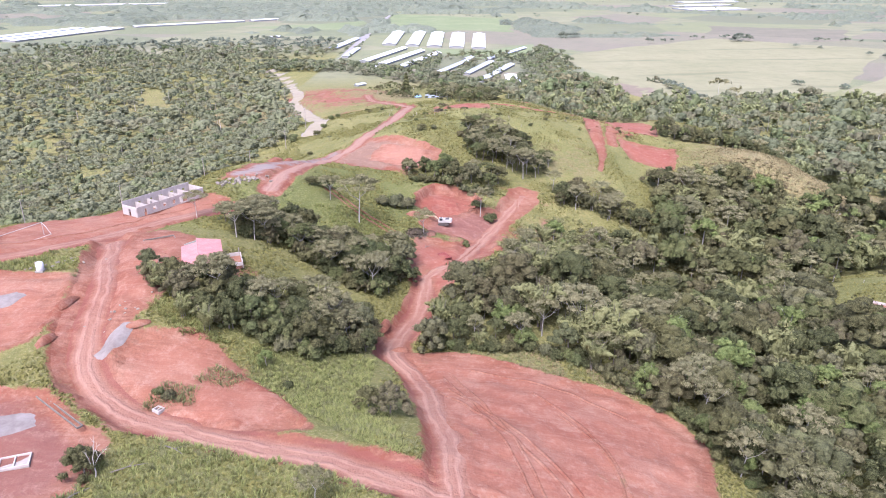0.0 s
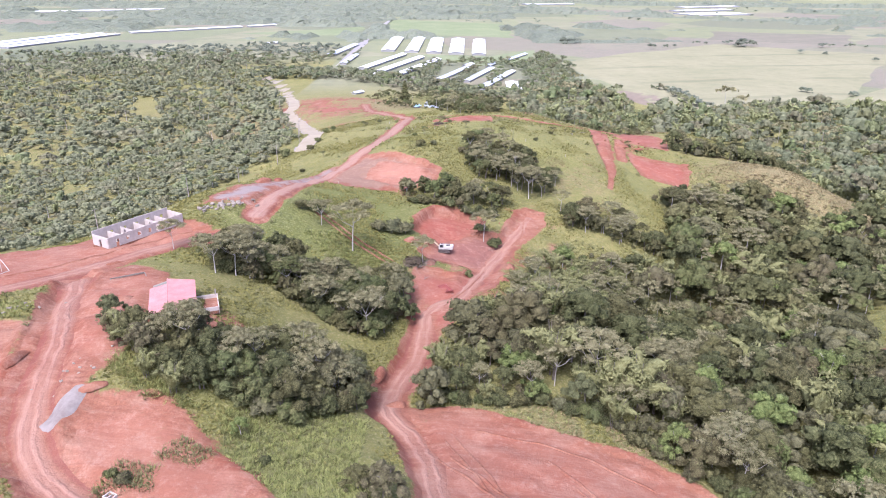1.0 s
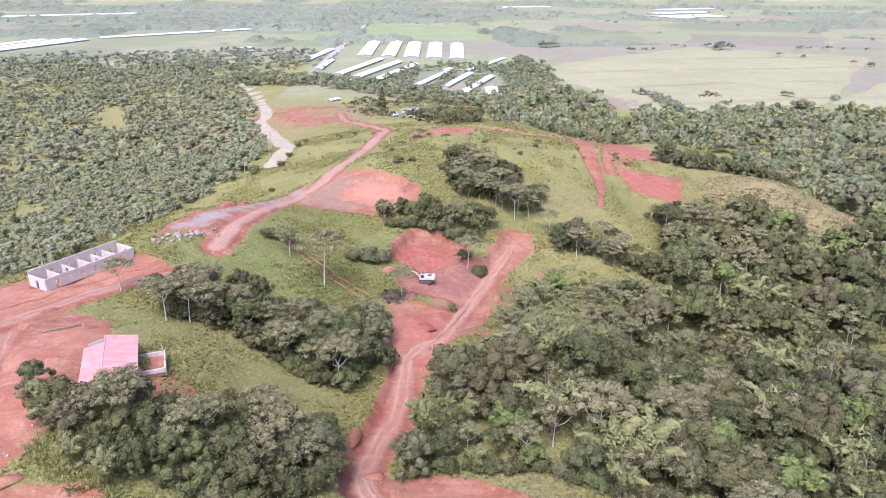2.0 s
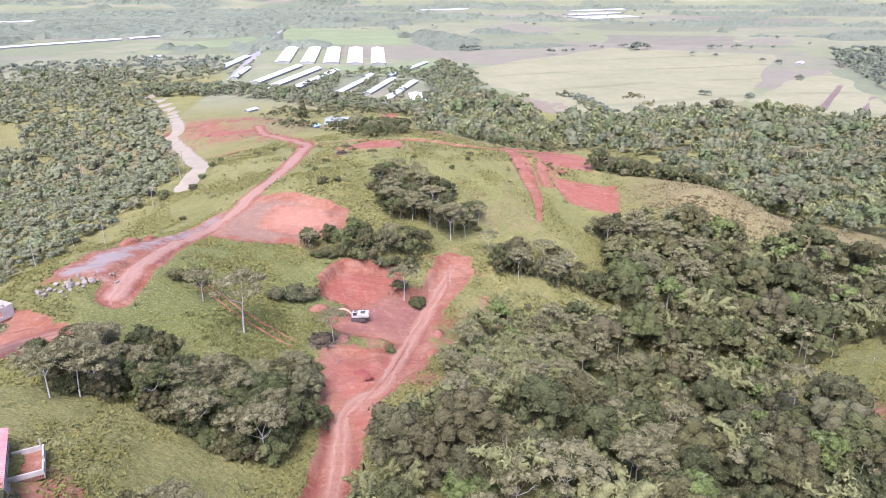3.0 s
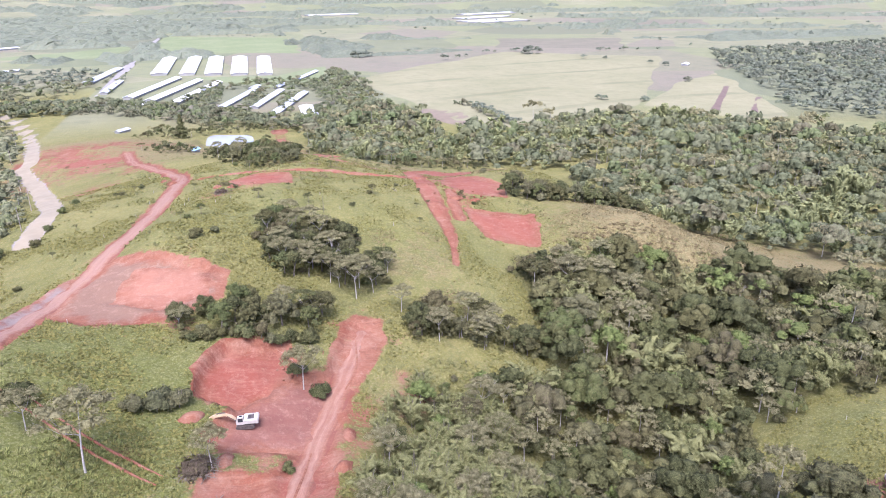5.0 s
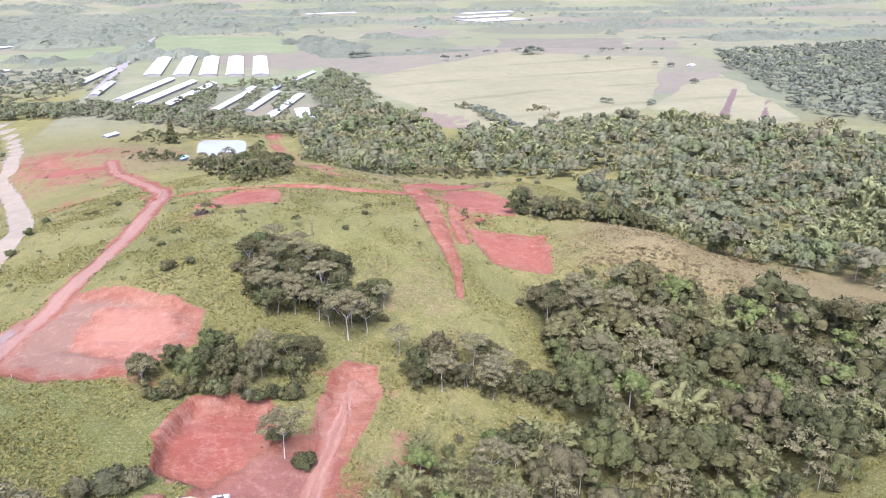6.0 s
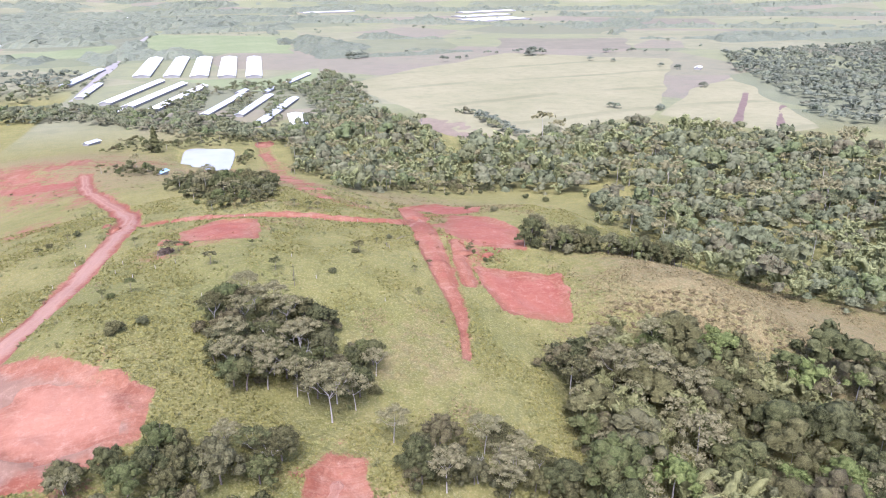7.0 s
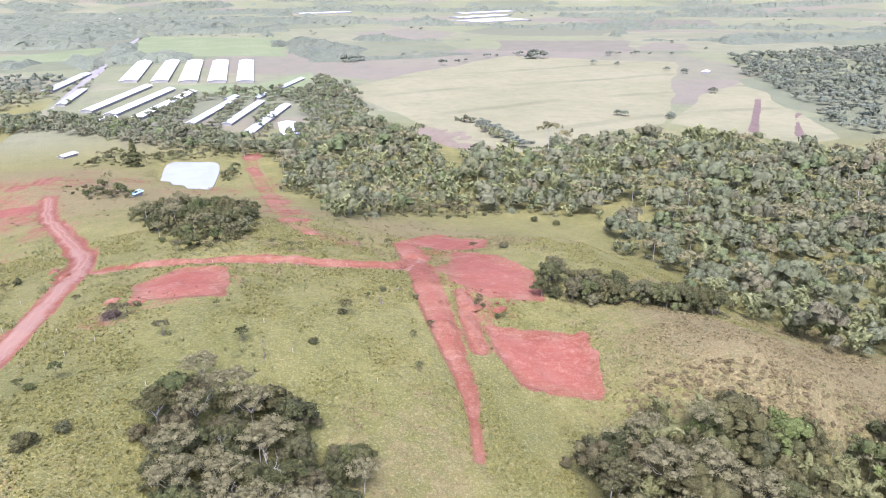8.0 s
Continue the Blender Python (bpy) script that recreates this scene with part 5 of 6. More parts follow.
dry_scrub()
for i, (x, y, sc) in enumerate([(116, 349, 0.62), (124, 354, 0.7), (132, 351, 0.66), (140, 347, 0.72), (148, 345, 0.7), (156, 349, 0.75), (164, 354, 0.78), (171, 359, 0.75), (108, 352, 0.5), (128, 359, 0.6), (144, 352, 0.6), (160, 358, 0.66), (112, 356, 0.72), (116, 361, 0.75), (120, 348, 0.6), (128, 347, 0.62), (136, 346, 0.66), (144, 344, 0.66), (152, 345, 0.7), (160, 350, 0.7), (168, 353, 0.72), (176, 360, 0.75), (134, 356, 0.6), (150, 354, 0.62)]):
    plant("broadleaf_tree", i, x, y, sc * 1.3, 61 * i, "hedge of low trees below the ridge", "low olive tree in the hedge below the ridge")


def lush_weeds():
    """Tall fresh weeds in the damp strips below the groves and beside the clay road."""
    g = np.random.default_rng(24)
    out = []
    for poly, gap in (([(-38, 118), (-20, 127), (-14, 128), (-14, 112), (-8, 96), (-4, 84), (-14, 90), (-24, 100), (-34, 108)], 1.5), ([(-60, 78), (-44, 90), (-24, 84), (-10, 78), (-20, 68), (-50, 66)], 1.9), ([(-62, 125), (-58, 127), (-50, 123), (-40, 117), (-47, 116)], 1.4),
                      ([(-34, 200), (-24, 196), (-14, 204), (-18, 214), (-30, 216), (-40, 208)], 1.8), ([(-104, 140), (-80, 138), (-80, 143), (-100, 146)], 1.6)):
        x, y = scatter(g, poly, gap * 0.5, (), 0.85)
        ok = off_works(x, y, 0.3)
        out += [("weed", a, b, s, 2) for a, b, s in zip(x[ok], y[ok], g.uniform(0.5, 1.3, int(ok.sum())))]
    woods("lush_weeds", "tall fresh green weeds in the damp strips", out, "weeds", ((LEAF_SCRUB, LEAF_WEED),))


lush_weeds()

# ---- solid building blocks ----


def box(cx, cy, cz, sx, sy, sz, bevel=0.0):
    """A box with chamfered upright and level edges, centred at a place."""
    bm = bmesh.new()
    bmesh.ops.create_cube(bm, size=1.0, matrix=Matrix.Translation((cx, cy, cz)) @ Matrix.Diagonal((sx, sy, sz, 1)))
    if bevel:
        bmesh.ops.bevel(bm, geom=bm.edges[:], offset=bevel, segments=1, affect="EDGES")
    bmesh.ops.triangulate(bm, faces=bm.faces[:])
    bm.verts.index_update()
    v, f = np.array([tuple(q.co) for q in bm.verts]), np.array([[w.index for w in q.verts] for q in bm.faces])
    bm.free()
    return v, f


def prism(outline, depth, axis="y", at=0.0):
    """An outline in the x-z plane pushed along y (or in y-z, pushed along x), as triangles."""
    bm = bmesh.new()
    put = (lambda a, b, d: (a, d, b)) if axis == "y" else (lambda a, b, d: (d, a, b))
    front = [bm.verts.new(put(a, b, at - depth / 2)) for a, b in outline]
    back = [bm.verts.new(put(a, b, at + depth / 2)) for a, b in outline]
    bm.faces.new(front)
    bm.faces.new(back[::-1])
    for i in range(len(outline)):
        j = (i + 1) % len(outline)
        bm.faces.new((front[j], front[i], back[i], back[j]))
    bmesh.ops.recalc_face_normals(bm, faces=bm.faces[:])
    bmesh.ops.triangulate(bm, faces=bm.faces[:])
    bm.verts.index_update()
    v, f = np.array([tuple(q.co) for q in bm.verts]), np.array([[w.index for w in q.verts] for q in bm.faces])
    bm.free()
    return v, f


def placed(arrays, m):
    m = np.array(m)
    return arrays[0] @ m[:3, :3].T + m[:3, 3], arrays[1]


def tri_tube(points, radii, sides=8):
    v, f = tube(points, radii, sides)
    return v, np.concatenate([f[:, [0, 1, 2]], f[:, [0, 2, 3]]])


def wall_with_gaps(length, height, thick, gaps, m):
    """A wall along x from 0 to length with openings (x0, x1, sill, head) right through it."""
    cuts = sorted(gaps)
    out, x = [], 0.0
    for x0, x1, sill, head in cuts:
        out.append(box((x + x0) / 2, 0, height / 2, x0 - x, thick, height))
        if sill > 0:
            out.append(box((x0 + x1) / 2, 0, sill / 2, x1 - x0, thick, sill))
        if head < height:
            out.append(box((x0 + x1) / 2, 0, (head + height) / 2, x1 - x0, thick, height - head))
        x = x1
    out.append(box((x + length) / 2, 0, height / 2, length - x, thick, height))
    return placed(join(out), m)


# ---- the unfinished block building beside the yard ----
def block_building():
    x, y = -85.0, 185.4
    turn = math.degrees(math.atan2(16, 10))
    z = max(ground_z(x, y), ground_z(-79, 195), ground_z(-73.5, 204)) - 0.1
    ob = thing("block_building", pose(x, y, z, 0, 0, turn), "roofless pale block building with empty window openings", "building")
    long_, deep, high = 23.0, 6.4, 3.0
    windows = [(2.2, 3.1, 0, 2.1), (5.2, 6.2, 1.1, 2.1), (8.6, 9.6, 1.1, 2.1), (11.6, 12.7, 0.9, 2.1), (14.2, 17.0, 0.5, 2.3), (19.0, 20.4, 0.9, 2.2)]
    part("front_wall", wall_with_gaps(long_, high, 0.2, windows, pose(0, 0, 0)), BLOCKWORK, ob)
    part("back_wall", wall_with_gaps(long_, 3.7, 0.2, [(5, 5.9, 1.3, 2.4), (9, 9.8, 1.3, 2.4), (12.5, 13.4, 1.1, 2.4), (16, 17.2, 0.9, 2.6), (20.4, 21.4, 0.0, 2.3)], pose(0, deep, 0)), BLOCKWORK, ob)
    part("end_wall", wall_with_gaps(deep - 0.2, high, 0.2, [(2.6, 3.5, 0, 2.1)], pose(0, 0.1, 0, 0, 0, 90)), BLOCKWORK, ob)
    part("end_wall", wall_with_gaps(deep - 0.2, high, 0.2, [(2.0, 3.4, 1.0, 2.0)], pose(long_, 0.1, 0, 0, 0, 90)), BLOCKWORK, ob)
    for dx, gap in ((4.2, 1.5), (8.0, 3.8), (12.0, 1.5), (15.5, 3.4), (18.6, 1.8)):
        part("inner_wall", wall_with_gaps(deep - 0.2, 2.6, 0.15, [(gap, gap + 1.0, 0, 2.1)], pose(dx, 0.1, 0, 0, 0, 90)), BLOCKWORK, ob)
    part("floor_slab", box(long_ / 2, deep / 2, -1.35, long_ + 0.3, deep + 0.3, 3.0), SOIL_PALE, ob)


block_building()


# ---- the house with the faded red roof ----
def sheet_roof(length, run, drop, thick=0.05, rib=0.45):
    """A ribbed metal roof slope: along y, falling towards +x."""
    out = [prism([(0, 0), (run, -drop), (run, -drop - thick), (0, -thick)], length)]
    n = int(length / rib)  # the sheet first, then its ribs
    for i in range(n + 1):
        out.append(prism([(0, 0.0), (run, -drop), (run, -drop + 0.045), (0, 0.045)], 0.07, "y", -length / 2 + 0.03 + i * (length - 0.06) / n))
    return out


def red_house():
    x, y = -53.6, 142.5
    z = ground_z(x, y) - 1.8
    turn = math.degrees(math.atan2(5.5, 15.5))
    ob = thing("house", pose(x, y, z, 0, 0, turn), "small cream house under a faded red sheet roof", "house")
    length = 14.0
    for pieces, m in ((sheet_roof(length - 1.6, 3.4, 0.65), pose(0, -1.0, 4.32, 0, 0, 180)), (sheet_roof(length + 0.8, 5.2, 1.0), pose(0, 0, 4.5))):
        slope = part("roof", placed(pieces[0], m), ROOF_PINK, ob, "faded red ribbed sheet roof")
        for rib in pieces[1:]:
            part("rib", placed(rib, m), ROOF_PINK, slope)
    part("ridge_cap", tri_tube([(0, -length / 2 - 0.4, 4.52), (0, length / 2 + 0.4, 4.52)], [0.12, 0.12], 6), ROOF_PINK, slope)
    part("east_wall", wall_with_gaps(length, 3.4, 0.18, [(2, 3.2, 1.1, 2.2), (6, 6.9, 0, 2.1), (9, 10.4, 1.1, 2.2)], pose(4.7, -length / 2, 0, 0, 0, 90)), PLASTER, ob)
    part("west_wall", wall_with_gaps(length - 2.6, 3.5, 0.18, [(3, 4.2, 1.1, 2.2), (8, 9.2, 1.1, 2.2)], pose(-2.9, -length / 2 + 0.4, 0, 0, 0, 90)), PLASTER, ob)
    for end in (-1, 1):
        part("gable_wall", prism([(-2.8, 0), (4.6, 0), (4.6, 3.45), (0, 4.35), (-2.8, 3.65)], 0.18, "y", end * (length / 2 - 0.4)), PLASTER, ob)
    for wx in (-1.2, 2.2):
        win = part("window", box(wx, -length / 2 + 0.29, 1.7, 1.2, 0.06, 1.1), DARK_GAP, ob)
        part("frame", join([box(wx, -length / 2 + 0.25, 1.7 + s * 0.58, 1.36, 0.08, 0.08) for s in (-1, 1)] + [box(wx + s * 0.64, -length / 2 + 0.25, 1.7, 0.08, 0.08, 1.1) for s in (-1, 1)]), PAINT_WHITE, win)
    part("floor_slab", box(0.9, 0, -0.35, 8.4, length + 0.2, 1.2), CONCRETE, ob)
    annex = thing("annex", pose(-47.8, 146.5, ground_z(-47.8, 146.5) - 0.5, 0, 0, turn), "low unroofed block room beside the house", "building")
    part("floor_slab", box(0, 0, 0.35, 4.6, 6.4, 0.7), SOIL_PALE, annex)
    part("side_wall", wall_with_gaps(6.4, 1.5, 0.2, [(2.6, 3.6, 0.7, 1.5)], pose(2.3, -3.2, 0, 0, 0, 90)), BLOCKWORK, annex)
    for b in (-3.1, 3.1):
        part("end_wall", box(0, b, 0.75, 4.4, 0.2, 1.5), BLOCKWORK, annex)
    for a in (-2.0, 2.0):
        part("post", box(a, 3.1, 2.0, 0.22, 0.22, 1.2), CONCRETE, annex)


red_house()


# ---- excavator at the digging ----
def excavator():
    x, y = 0.3, 220.8
    ob = thing("excavator", pose(x, y, ground_z(x, y) + 0.12, 0, 0, 172) @ Matrix.Diagonal((0.95, 0.95, 0.95, 1)), "white and orange crawler excavator with its boom stretched out", "excavator")
    for s in (-1, 1):
        oval = [(-1.95, 0.42), (-1.78, 0.12), (-1.5, 0.0), (1.5, 0.0), (1.78, 0.12), (1.95, 0.42), (1.8, 0.72), (1.5, 0.86), (-1.5, 0.86), (-1.8, 0.72)]
        track = part("track", prism(oval, 0.6, "y", s * 1.15), STEEL_DARK, ob)
        for i in range(11):
            part("track_shoe", box(-1.5 + 0.3 * i, s * 1.15, 0.885, 0.2, 0.62, 0.05), STEEL_DARK, track)
    part("undercarriage", join([box(0, 0, 0.55, 2.0, 1.7, 0.5, 0.06), tri_tube([(0, 0, 0.7), (0, 0, 1.08)], [0.7, 0.7], 14)]), STEEL_DARK, ob)
    body = part("engine_cover", join([box(-1.05, 0, 1.62, 2.7, 2.65, 1.05, 0.12), box(0.9, -0.75, 1.4, 1.3, 1.15, 0.6, 0.06)]), PAINT_WHITE, ob)
    part("grille", box(-1.2, 0.1, 2.17, 1.3, 1.5, 0.06, 0.01), STEEL_DARK, body)
    part("exhaust_pipe", tri_tube([(-1.6, -0.7, 2.1), (-1.6, -0.7, 2.6)], [0.08, 0.07], 8), STEEL_DARK, body)
    part("counterweight", prism([(-2.75, 1.2), (-2.3, 1.1), (-2.25, 2.15), (-2.6, 2.1), (-2.8, 1.8)], 2.6), PAINT_WHITE, ob)
    cab = part("cab", prism([(0.15, 1.1), (1.75, 1.1), (1.8, 1.9), (1.45, 2.75), (0.25, 2.8), (0.15, 2.0)], 0.95, "y", 0.8), PAINT_WHITE, ob)
    part("windscreen", placed(box(0, 0, 0, 0.04, 0.8, 1.05), pose(1.66, 0.8, 2.3, 0, -22, 0)), GLASS_DARK, cab)
    for s in (-1, 1):
        part("side_window", box(0.85, 0.8 + s * 0.485, 2.2, 1.0, 0.02, 0.85), GLASS_DARK, cab)
    part("roof_hatch", box(0.8, 0.8, 2.8, 0.7, 0.6, 0.05, 0.02), GLASS_DARK, cab)
    part("boom", prism([(1.0, 1.5), (1.4, 1.35), (2.6, 2.7), (4.0, 3.35), (6.0, 3.05), (6.2, 2.85), (6.05, 2.65), (4.0, 2.85), (2.9, 2.3), (1.3, 1.2)], 0.5, "y", -0.1), PAINT_ORANGE, ob, "worn orange boom")
    arm = part("arm", prism([(5.7, 3.35), (6.3, 3.2), (8.9, 1.9), (8.85, 1.65), (6.1, 2.55), (5.8, 2.8)], 0.38, "y", -0.1), PAINT_ORANGE, ob, "worn orange arm")
    part("bucket", prism([(8.7, 1.95), (9.1, 1.9), (9.45, 1.2), (9.2, 0.55), (8.5, 0.35), (8.35, 0.5), (8.95, 0.85), (8.95, 1.3)], 1.05, "y", -0.1), STEEL_DARK, arm)
    for s in (-1, 1):
        part("boom_cylinder", tri_tube([(1.6, -0.1 + s * 0.36, 1.3), (3.6, -0.1 + s * 0.36, 2.9)], [0.09, 0.07], 8), STEEL_DARK, ob)
    part("arm_cylinder", tri_tube([(3.9, -0.1, 3.55), (5.8, -0.1, 3.5)], [0.09, 0.07], 8), STEEL_DARK, ob)


excavator()


# ---- foundation walls in the clearing ----
def foundation(x, y, turn, rows, high, label, cells=1, floor=None):
    z = ground_z(x, y) - 0.2
    ob = thing("foundation", pose(x, y, z, 0, 0, turn), label, "building")
    w, d = rows
    part("slab", box(0, 0, 0.1, w, d, 0.5, 0.03), floor or CONCRETE, ob)
    for s in (-1, 1):
        part("wall", box(0, s * (d / 2 - 0.12), 0.35 + high / 2, w, 0.2, high, 0.02), BLOCKWORK, ob)
        part("wall", box(s * (w / 2 - 0.12), 0, 0.35 + high * 0.45, 0.2, d - 0.5, high * 0.9, 0.02), BLOCKWORK, ob)
    for i in range(cells):
        part("wall", box(w * ((i + 1) / (cells + 1) - 0.5), 0, 0.35 + high * 0.4, 0.18, d - 0.5, high * (0.8 - 0.12 * (i % 2)), 0.02), BLOCKWORK, ob)
    if cells > 1:
        part("wall", box(0, d * 0.12, 0.35 + high * 0.35, w - 0.5, 0.18, high * 0.7, 0.02), BLOCKWORK, ob)


foundation(117, 170, -35, (9.0, 7.0), 0.7, "pale low block foundation walls on bare red clay", 3, SOIL_PALE)
foundation(-62, 83, 20, (4.2, 3.0), 0.35, "small white concrete slab with a raised rim")
foundation(-47, 98, -30, (1.6, 1.4), 0.5, "small concrete inspection chamber in the clay")


# ---- poles, stakes, tank and loose things ----
def utility_pole(x, y, height, turn):
    ob = thing("utility_pole", pose(x, y, ground_z(x, y), 0, 0, turn), "pale concrete utility pole with a short crossarm", "pole", "utility poles")
    part("shaft", tri_tube([(0, 0, -0.6), (0, 0, height)], [0.17, 0.10], 8), CONCRETE, ob)
    arm = part("crossarm", box(0, 0, height - 0.5, 1.8, 0.1, 0.12), TIMBER, ob)
    for a in (-0.8, 0.0, 0.8):
        part("insulator", tri_tube([(a, 0, height - 0.44), (a, 0, height - 0.2)], [0.05, 0.035], 6), PAINT_WHITE, arm)


for i, (x, y, hgt) in enumerate([(-126, 200, 8.5), (-109, 228, 9), (-91, 260, 9), (-82, 292, 9), (-74, 326, 9), (-71, 362, 9), (-84, 428, 9), (-106, 500, 9), (-128, 575, 9), (-146, 660, 9), (-170, 745, 9), (-196, 830, 9)]):
    utility_pole(x, y, hgt, 60 + 13 * (i % 3))


def stake(x, y, height=1.1):
    ob = thing("marker_stake", pose(x, y, ground_z(x, y), (x * 7) % 5 - 2, (y * 5) % 5 - 2, x % 90), "white survey stake in the grass", "stake", "survey stakes")
    part("post", join([box(0, 0, height / 2 - 0.15, 0.11, 0.11, height + 0.3, 0.02)]), PAINT_WHITE, ob)


for x, y in [(31, 334), (29, 306), (-14, 337), (-4, 335), (-34, 428), (20, 377), (57, 378), (1, 336), (-27, 372), (55, 245), (-38, 324), (-37, 259), (-13, 344), (130, 198), (-30, 340), (-27, 355), (36, 322), (60, 342), (-9, 330), (64, 400), (8, 312), (52, 312)]:
    stake(x, y)
tall_post = thing("slender_post", pose(30, 318, ground_z(30, 318)), "tall slender pale post on the open slope", "post")
part("shaft", tri_tube([(0, 0, -0.4), (0, 0, 6.0)], [0.07, 0.05], 6), TIMBER, tall_post)


def water_tank(x, y):
    ob = thing("water_tank", pose(x, y, ground_z(x, y)), "white plastic water tank on a short stand", "tank")
    part("shell", tri_tube([(0, 0, 0.35), (0, 0, 0.5), (0, 0, 1.9), (0, 0, 2.2), (0, 0, 2.3)], [0.7, 0.8, 0.8, 0.55, 0.25], 16), PLASTIC_WHITE, ob, "", True)
    part("lid", tri_tube([(0, 0, 2.28), (0, 0, 2.42)], [0.28, 0.24], 12), PLASTIC_WHITE, ob)
    part("stand", box(0, 0, 0.1, 1.7, 1.7, 0.6, 0.03), CONCRETE, ob)


water_tank(-86, 138)


def rubble(g, n, wide, deep, size):
    out = []
    for _ in range(n):
        s = size * g.uniform(0.5, 1.5)
        c = np.array([g.normal(0, wide), g.normal(0, deep), s * 0.25])
        v, f = box(0, 0, 0, s, s * g.uniform(0.5, 0.9), s * g.uniform(0.4, 0.7), s * 0.12)
        out.append(placed((v + g.normal(0, s * 0.05, v.shape), f), Matrix.Translation(c) @ pose(0, 0, 0, *g.uniform(-25, 25, 2), g.uniform(0, 360))))
    return out


def rock_pile(name, x, y, turn, n, wide, deep, size, label, material=ROCK):
    ob = thing(name, pose(x, y, ground_z(x, y), 0, 0, turn), label, "rocks")
    g = np.random.default_rng(int(abs(x) * 13 + y))
    for piece in rubble(g, n, wide, deep, size):
        v = piece[0].copy()
        c = v.mean(0)
        lift = ground_z(*(ob.matrix_basis @ Vector(c)).xy) - ob.matrix_basis.translation.z
        v[:, 2] += lift
        part("rock", (v, piece[1]), material, ob)


rock_pile("rock_pile", -62, 215, 40, 46, 5.0, 2.0, 0.85, "heap of pale rubble stones beside the gravel")
rock_pile("rubble_pile", -84, 141, 20, 18, 4.0, 1.0, 0.5, "scattered pale rubble beside the water tank")
rock_pile("rubble_pile", 8, 357, 10, 22, 4.5, 2.0, 0.45, "loose red and pale rubble on the crest terrace", SOIL_RED)
rock_pile("rubble_pile", -62, 120, 70, 14, 3.0, 1.5, 0.4, "scattered pale stones beside the puddle")
rock_pile("clay_clods", 88, 352, 10, 30, 6.0, 4.0, 0.7, "broken clods of red clay between terraces", SOIL_RED)
rock_pile("clay_clods", 13, 243, 10, 26, 5.0, 3.0, 0.6, "fallen clods of red clay under the cut face", SOIL_RED)


def brush_pile(x, y, radius, label, material, n=150):
    g = np.random.default_rng(int(abs(x) * 3 + y))
    ob = thing("brush_pile", pose(x, y, ground_z(x, y)), label, "brushwood")
    out = []
    for _ in range(n):
        a, r = g.uniform(0, 6.3), radius * math.sqrt(g.uniform(0, 1))
        c = Vector((r * math.cos(a), r * math.sin(a), 0.1 + 0.9 * (1 - r / radius) * g.uniform(0.2, 1)))
        d = Vector((g.normal(), g.normal(), g.normal() * 0.35)).normalized() * g.uniform(0.6, 1.6)
        out.append(tri_tube([c - d, c + d], [0.05, 0.03], 4))
    part("branches", join(out), material, ob)
    part("dead_leaves", lobed(g, [(0, 0, 0.1, radius * 0.8)], 240, 0.5, 0.4), LEAF_BROWN, ob)


brush_pile(-9, 207, 4.2, "heap of cut reddish-brown brushwood", BARK)
brush_pile(-2, 347, 2.6, "heap of dry pulled scrub beside the terrace", BARK, 80)


def pipe_stack(x, y, turn):
    ob = thing("pipe_stack", pose(x, y, ground_z(x, y) + 0.1, 0, 0, turn), "row of rust-red pipes beside the clay track", "pipes")
    for i in range(5):
        part("pipe", tri_tube([(-2.4, i * 0.55, 0.22), (2.4, i * 0.55, 0.22)], [0.24, 0.24], 10), TERRACOTTA, ob)


pipe_stack(1.5, 194, 115)


def plank_frame(x, y, turn, size, label):
    ob = thing("timber_frame", pose(x, y, ground_z(x, y), 0, 0, turn), label, "timber")
    for s in (-1, 1):
        part("rail", box(0, s * size[1] / 2, 0.2, size[0], 0.16, 0.3), TIMBER, ob)
        part("rail", box(s * size[0] / 2, 0, 0.2, 0.16, size[1] - 0.2, 0.3), TIMBER, ob)




def tube_frame():
    """Two long white tubes, the upper one held off the ground by sloping end braces."""
    x, y = -101.0, 158.5
    ob = thing("tube_frame", pose(x, y, ground_z(x, y) + 0.1, 0, 0, math.degrees(math.atan2(12, 6))), "long white tube frame standing on the clay yard", "frame")
    part("ground_tube", tri_tube([(-8, 0, 0), (7, 0, 0)], [0.08, 0.08], 8), PAINT_WHITE, ob)
    part("top_tube", tri_tube([(-8, 3.0, 2.6), (7, 3.0, 2.6)], [0.08, 0.08], 8), PAINT_WHITE, ob)
    for a in (-8, 7):
        part("brace", tri_tube([(a, 0, -0.1), (a, 1.6, 1.6), (a, 3.0, 2.6)], [0.08, 0.08, 0.08], 8), PAINT_WHITE, ob)
        part("post", tri_tube([(a, 3.0, -0.8), (a, 3.0, 2.6)], [0.07, 0.07], 8), PAINT_WHITE, ob)


tube_frame()
plank_frame(-68, 158, 30, (7, 5), "low timber frame beside the house")
plank_frame(-62, 95, -38, (16, 0.8), "row of pale edging boards across the terrace")
for x, y, turn, length in [(-45, 82, 25, 5.0), (-40, 86, -30, 4.0), (-5, 199, 60, 3.0), (11, 246, 20, 3.0), (-50, 76, 50, 4.5), (66, 352, 25, 5.0), (60, 345, 80, 4.0)]:
    log = thing("fallen_branch", pose(x, y, ground_z(x, y) + 0.12, 0, 0, turn), "pale fallen branch on the ground", "branch", "fallen branches")
    part("branch", join([tri_tube([(-length / 2, 0, 0), (0, 0.15, 0.15), (length / 2, -0.1, 0.05)], [0.11, 0.09, 0.05], 6), tri_tube([(0, 0.15, 0.15), (0.8, 1.0, 0.35)], [0.06, 0.03], 5)]), TIMBER, log)


